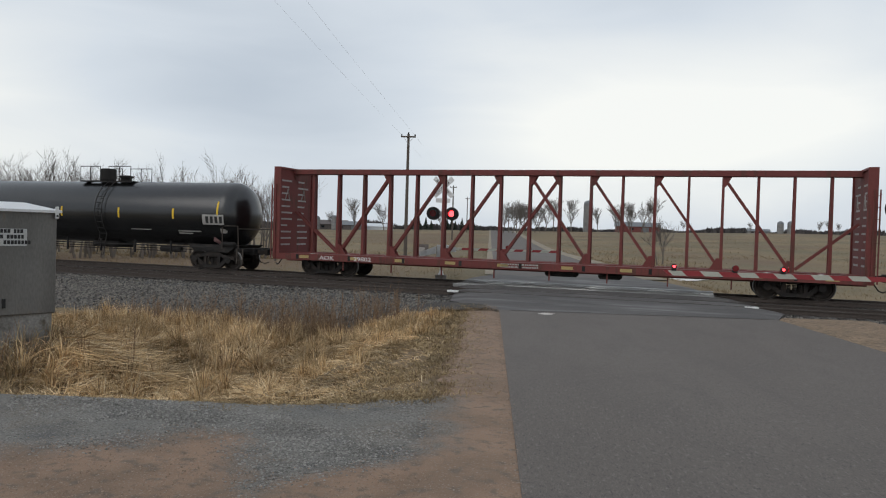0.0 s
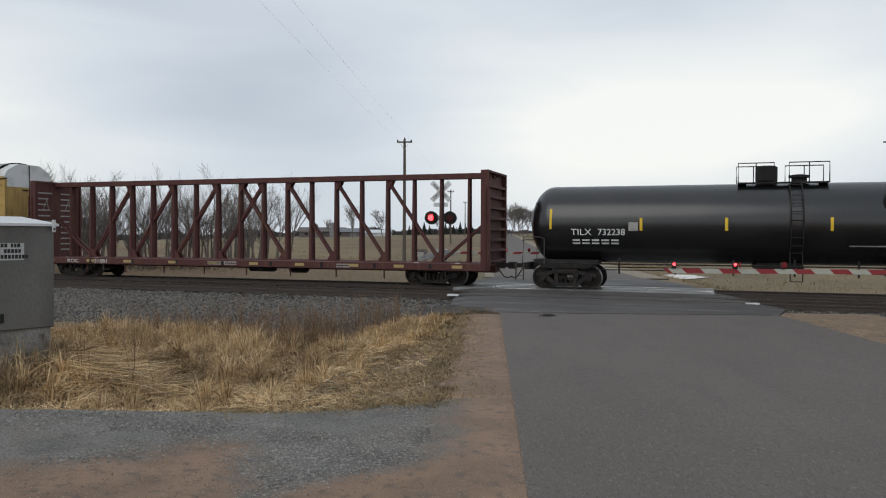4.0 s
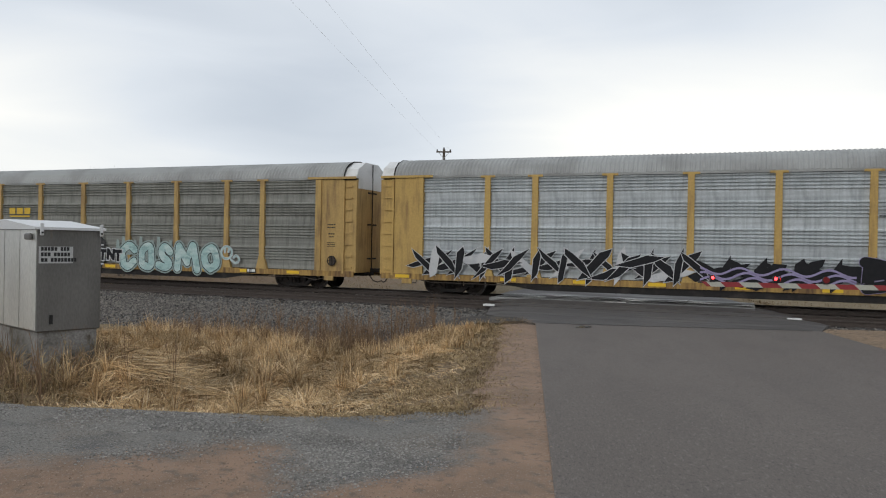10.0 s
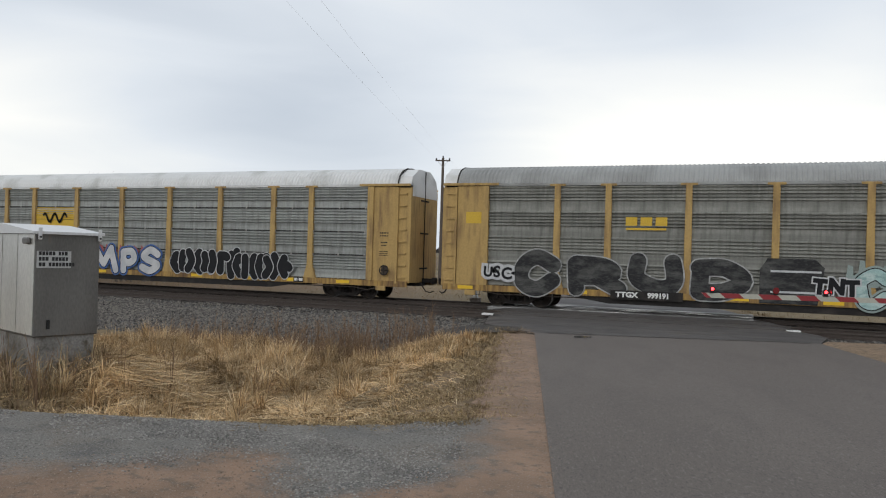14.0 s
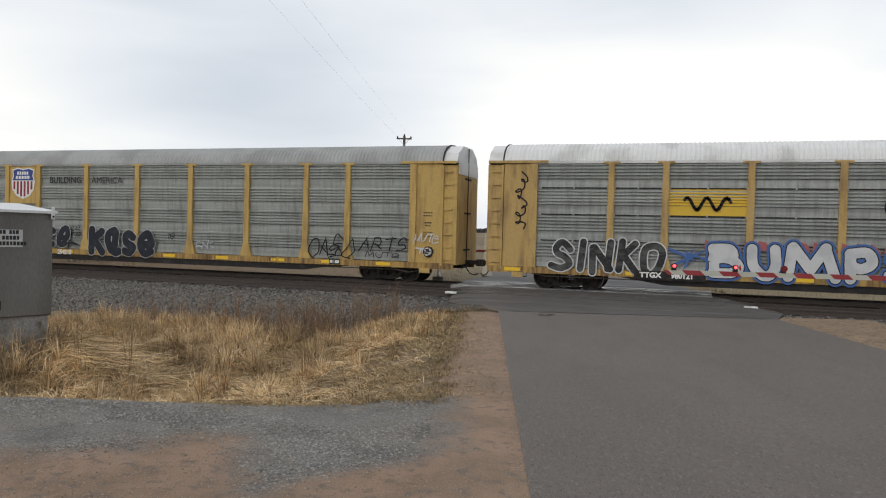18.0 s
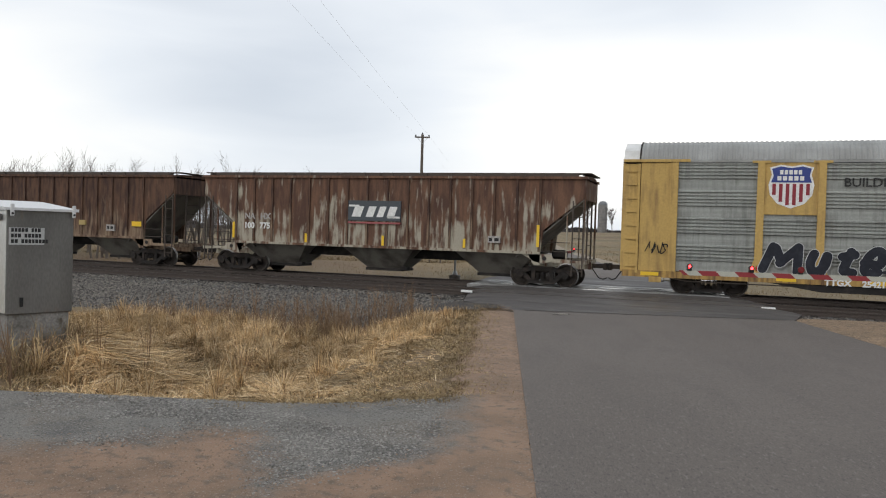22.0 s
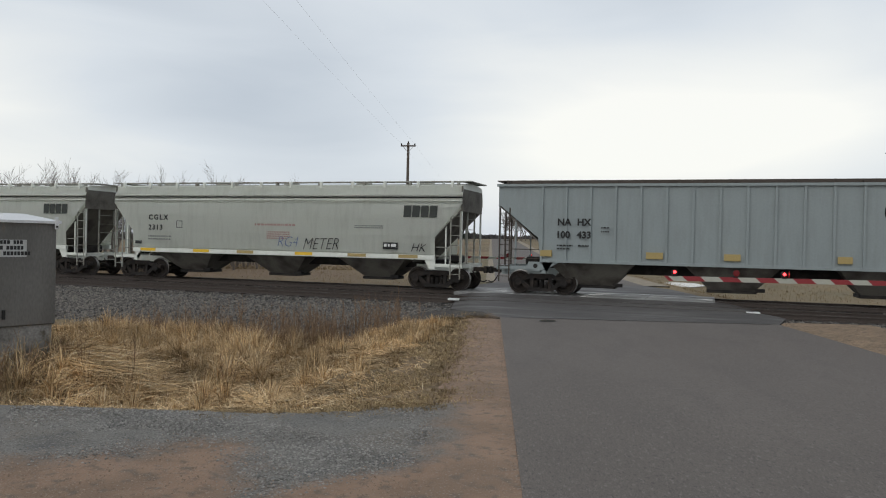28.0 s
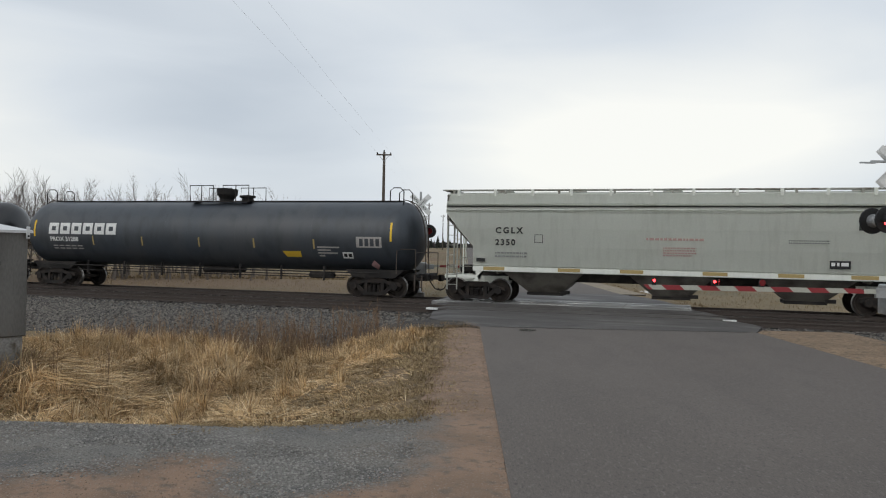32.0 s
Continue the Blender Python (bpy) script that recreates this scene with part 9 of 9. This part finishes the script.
def woods():
    rnd = random.Random(23)
    slim = [bare_tree(40 + k, 7.0, 0.42, 1 + k % 2, 5, "slim leafless young tree beyond the tracks", twig=0.010) for k in range(4)]
    broad = [bare_tree(60 + k, 10.0, 0.62, 1, 8, "broad leafless tree by the farm", 1.4, 0.032) for k in range(2)]
    bush = bare_tree(81, 5.2, 0.6, 3, 5, "many-stemmed leafless tree at the field edge", twig=0.014)
    x, y, z = far_place(-2.9, 73)
    bush.matrix_basis = pose(x, y, z, 0, 0, 30)
    for k, t in enumerate(slim):
        x, y, z = far_place(-47.8 + k * 4.6, 72 - k * 2)
        t.matrix_basis = pose(x, y, z - 0.1, 0, 0, k * 50)
    for az in [-49.5, -48.6, -47.2, -46.3, -45.4, -44.6, -44.0, -43.2, -42.2, -41.0, -39.8, -38.6, -37.7, -37.1, -36.4, -35.2, -34.6, -33.9, -33.2, -32.3, -31.6, -30.9, -30.2, -52, -54, -57] + [-50 + 0.9 * q for q in range(22)] + [-60 + 0.8 * q for q in range(36)]:
        plant(slim[rnd.randrange(4)], az + rnd.uniform(-0.3, 0.3), rnd.uniform(58, 76), rnd.uniform(0.8, 1.1), rnd.uniform(0, 360))
    for k, t in enumerate(broad):
        x, y, z = far_place((-25.4, -5.9)[k], (230, 255)[k])
        t.matrix_basis = pose(x, y, z - 0.3, 0, 0, 0)
    for az, r, s in ((-11.2, 270, 1.15), (-10.6, 280, 1.2), (-9.3, 290, 1.2), (-14.3, 232, 0.8), (-13.9, 236, 0.9), (-13.6, 226, 0.9), (-13.3, 230, 0.95), (-13.0, 228, 0.85), (-12.7, 234, 0.85), (-12.4, 240, 0.8), (-13.1, 238, 0.95), (-12.0, 244, 0.85), (-11.6, 250, 0.8), (-6.0, 290, 1.0), (-5.2, 250, 1.0), (-5.0, 256, 0.9), (-4.3, 262, 1.05), (-3.5, 270, 1.2), (-7.4, 300, 0.95), (3.1, 300, 0.4), (7.3, 295, 0.45), (7.9, 300, 0.5), (8.5, 300, 0.4), (9.8, 300, 0.42), (11.5, 300, 0.5), (-1.4, 300, 0.45), (-0.9, 305, 0.4), (-23.2, 240, 0.85), (-19.0, 260, 0.7), (-27.2, 260, 0.6)):
        plant(broad[rnd.randrange(2)], az, r, s, rnd.uniform(0, 360))
    # conifers
    con = thing("conifer", "dark green conifer by a farmstead", "tree", "conifers")
    bm = bmesh.new()
    tube(bm, [(0, 0, -0.2), (0, 0, 7.4)], 0.12, 6, radii=[0.16, 0.03])
    part("trunk", bm, M_BARK, con)
    bm = bmesh.new()
    for k in range(420):
        f = rnd.random() ** 0.8
        z, rad = 0.5 + f * 7.0, (1 - f) * 1.7 + 0.1
        a = rnd.uniform(0, 6.28)
        r0, r1 = rad * 0.15, rad * rnd.uniform(0.7, 1.1)
        w = 0.16 + 0.12 * (1 - f)
        c, s = cos(a), sin(a)
        vs = [bm.verts.new(p) for p in ((c * r0, s * r0, z + 0.15), (c * r1 - s * w, s * r1 + c * w, z - 0.25), (c * r1 * 1.12, s * r1 * 1.12, z - 0.12), (c * r1 + s * w, s * r1 - c * w, z - 0.25))]
        bm.faces.new((vs[0], vs[1], vs[2])), bm.faces.new((vs[0], vs[2], vs[3]))
    part("crown", bm, M_NEEDLE, con)
    x, y, z = far_place(-17.4, 252)
    con.matrix_basis = pose(x, y, z, 0, 0, 0) @ Matrix.Scale(0.6, 4)
    for az, r, s in ((-20.6, 275, 0.6), (-20.1, 278, 0.65), (-19.7, 276, 0.5), (-18.5, 285, 0.6), (-17.9, 282, 0.5), (-17.0, 292, 0.55), (-16.5, 292, 0.45), (-18.2, 288, 0.55), (-21.2, 280, 0.5)):
        plant(con, az, r, s, rnd.uniform(0, 360))
    # low woods along the skyline, joined as one
    V, Fc = [], []
    q = np.random.RandomState(4)
    for k in range(15000):
        az = q.uniform(-62, 26)
        r = q.uniform(322, 350)
        x, y, z = far_place(az, r)
        hgt = (2.9 + 2.6 * noise.noise((az * 0.35, 0, 0)) + 1.2 * noise.noise((az * 1.7, 5, 0))) * q.uniform(0.5, 1.0)
        if az > -16:
            hgt *= 0.7
        if hgt < 0.4:
            continue
        w, lean = q.uniform(0.5, 1.6), q.uniform(-1.2, 1.2)
        a = radians(az)
        i = len(V)
        V += [(x - w * cos(a), y + w * sin(a), z - 1.5), (x + w * cos(a), y - w * sin(a), z - 1.5), (x + lean * cos(a), y - lean * sin(a), z + hgt)]
        Fc.append((i, i + 1, i + 2))
    me = bpy.data.meshes.new("far_woods")
    me.from_pydata(V, [], Fc)
    me.materials.append(M_FARWOOD)
    tagged(new("far_woods", me), "grey-brown leafless woods along the horizon", "woods", kind="stuff")


M_FARWOOD = blade_material("far_leafless_woods", [(0.0, (0.04, 0.037, 0.038)), (1.0, (0.11, 0.10, 0.098))])
woods()

# ---------------------------------------------------------------- farms
M_SILO = material("grey_concrete_stave", (0.25, 0.24, 0.23), 0.85, spots=[((0.18, 0.175, 0.17), 0.6, 0.45, 0.65)], grain=0.15, grain_scale=4)
M_BARN = material("dull_barn_red", (0.17, 0.055, 0.05), 0.85, grain=0.2, grain_scale=3)
M_BARN_GREY = material("weathered_barn_boards", (0.14, 0.12, 0.115), 0.9, grain=0.25, grain_scale=3, stretch=(3, 3, 0.4))
M_WALL_WHITE = material("white_metal_siding", (0.62, 0.64, 0.66), 0.6, grain=0.08)
M_ROOF_GREY = material("grey_metal_farm_roof", (0.17, 0.18, 0.19), 0.55, 0.2, grain=0.1)
M_WIN = material("dark_window_glass", (0.02, 0.025, 0.03), 0.1, grain=0, bump=0)


def silo(az, r, rad, h, label):
    x, y, z = far_place(az, r)
    s = thing("silo", label, "silo", "farm silos", m=pose(x, y, z - 0.5))
    bm = bmesh.new()
    lathe(bm, [(0.0, rad), (h, rad)], 24, "Z")
    part("wall", bm, M_SILO, s)
    for k in range(int(h / 1.1)):
        bm = bmesh.new()
        lathe(bm, [(0.6 + k * 1.1, rad + 0.01), (0.6 + k * 1.1, rad + 0.05), (0.72 + k * 1.1, rad + 0.05), (0.72 + k * 1.1, rad + 0.01)], 24, "Z")
        part("hoop", bm, M_ROOF_GREY, s)
    bm = bmesh.new()
    lathe(bm, [(h + rad * 0.9 * sin(a), max(0.02, rad * 1.02 * cos(a))) for a in [k * pi / 2 / 6 for k in range(7)]], 24, "Z")
    part("dome", bm, M_ROOF_GREY, s)


def building(name, az, r, w, d, h, roof_h, wall, roof, label, turn=0.0, windows=2):
    x, y, z = far_place(az, r)
    b = thing(name, label, "building", "farm buildings", m=pose(x, y, z - 0.4, 0, 0, turn))
    bm = bmesh.new()
    prism(bm, [(-w / 2, 0), (w / 2, 0), (w / 2, h), (-w / 2, h)], -d / 2, d / 2)
    part("wall", bm, wall, b)
    bm = bmesh.new()
    extrude_x(bm, [(-d / 2 - 0.4, h - 0.1), (0, h + roof_h), (d / 2 + 0.4, h - 0.1), (d / 2, h - 0.12), (0, h + roof_h - 0.25), (-d / 2, h - 0.12)], -w / 2 - 0.4, w / 2 + 0.4)
    part("roof", bm, roof, b)
    for s in (-1, 1):
        bm = bmesh.new()
        vs = [bm.verts.new((s * w / 2, yy, zz)) for yy, zz in ((-d / 2, h - 0.1), (d / 2, h - 0.1), (0, h + roof_h - 0.25))]
        bm.faces.new(vs)
        part("gable", bm, wall, b)
    for k in range(windows):
        xx = -w / 2 + w * (k + 0.5) / windows
        part("window", boxes((xx - 0.5, xx + 0.5, -d / 2 - 0.05, -d / 2 + 0.02, h * 0.45, h * 0.75)), M_WIN, b)
    part("door", boxes((w * 0.12, w * 0.12 + 2.2, -d / 2 - 0.06, -d / 2 + 0.02, 0.3, h * 0.85)), roof, b)


silo(-8.12, 300, 1.75, 11.0, "tall grey concrete stave silo with a domed cap")
silo(4.95, 318, 1.2, 4.2, "small dark grain bin on the skyline")
silo(5.6, 318, 1.2, 4.2, "small dark grain bin on the skyline")
silo(-26.9, 250, 0.9, 4.4, "slim grey silo beside a barn")
silo(-28.2, 255, 1.2, 4.0, "grey silo beside a barn")
building("barn", -4.6, 300, 16, 8, 2.6, 1.6, M_BARN, M_ROOF_GREY, "long low dull-red barn with a grey roof", 8, 4)
building("barn", -27.6, 262, 15, 8, 2.2, 1.4, M_BARN_GREY, M_BARN_GREY, "long dark weathered barn", 20, 3)
building("shed", -25.8, 256, 9, 7, 2.0, 1.2, M_BARN_GREY, M_ROOF_GREY, "dark weathered farm shed", 20, 2)
building("machine_hall", -23.9, 262, 12, 8, 1.6, 1.0, M_WALL_WHITE, M_WALL_WHITE, "long white metal farm building", 18, 2)
building("machine_hall", 3.55, 312, 7.4, 6, 1.3, 0.8, M_SILO, M_ROOF_GREY, "long low pale farm building on the skyline", 4, 3)

# roadside board beyond the crossing
x_, y_, z_ = far_place(-20.4, 62)
sg = thing("roadside_board", "small dark square board on posts by the field", "sign", m=pose(x_, y_, z_, 0, 0, 10))
part("board", boxes((-0.6, 0.6, -0.03, 0.03, 0.6, 1.5)), M_BARN_GREY, sg)
part("board_centre", boxes((-0.3, 0.3, -0.04, -0.03, 0.85, 1.25)), M_LETTER_DIM, sg)
for sx in (-0.45, 0.45):
    part("post", boxes((sx - 0.05, sx + 0.05, 0.03, 0.13, -0.3, 1.5)), M_POLE, sg)


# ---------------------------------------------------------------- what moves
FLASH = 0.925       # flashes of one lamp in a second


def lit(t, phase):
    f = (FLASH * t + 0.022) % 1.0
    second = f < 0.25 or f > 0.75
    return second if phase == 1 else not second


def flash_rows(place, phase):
    """An added cover, no part of a real lamp, stands across it in the dark half of each flash and edge-on in the lit
    half.
    """
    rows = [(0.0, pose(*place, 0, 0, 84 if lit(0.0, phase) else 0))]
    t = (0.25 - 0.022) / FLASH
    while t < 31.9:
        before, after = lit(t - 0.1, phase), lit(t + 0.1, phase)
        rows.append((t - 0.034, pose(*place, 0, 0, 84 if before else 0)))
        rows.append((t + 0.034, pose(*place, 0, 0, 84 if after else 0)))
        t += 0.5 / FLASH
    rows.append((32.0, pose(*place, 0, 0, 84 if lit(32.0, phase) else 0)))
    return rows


def motions():
    for ob, x0 in TRAIN:
        walk(ob, [(t, pose(x0 + run_of(t), 0, 0)) for t in range(33)])
    for sh, place, phase in FLASH_COVERS:
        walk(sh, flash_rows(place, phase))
    turn = radians(80) * WHEEL_R
    cache = {}
    for w, ax, car in WHEELS:
        x0 = dict((o, x) for o, x in TRAIN)[car]
        if ax not in cache:
            rows, t, last = [], 0.0, 0.0
            while t < 32.0:
                rows.append((t, pose(ax, 0, WHEEL_R, 0, math.degrees(run_of(t) / WHEEL_R) % 360, 0)))
                v = (run_of(t + 0.05) - run_of(t)) / 0.05
                t += max(1, int(turn / v * FPS)) / FPS
            rows.append((32.0, pose(ax, 0, WHEEL_R, 0, math.degrees(run_of(32.0) / WHEEL_R) % 360, 0)))
            cache[ax] = rows
        walk(w, cache[ax])


motions()
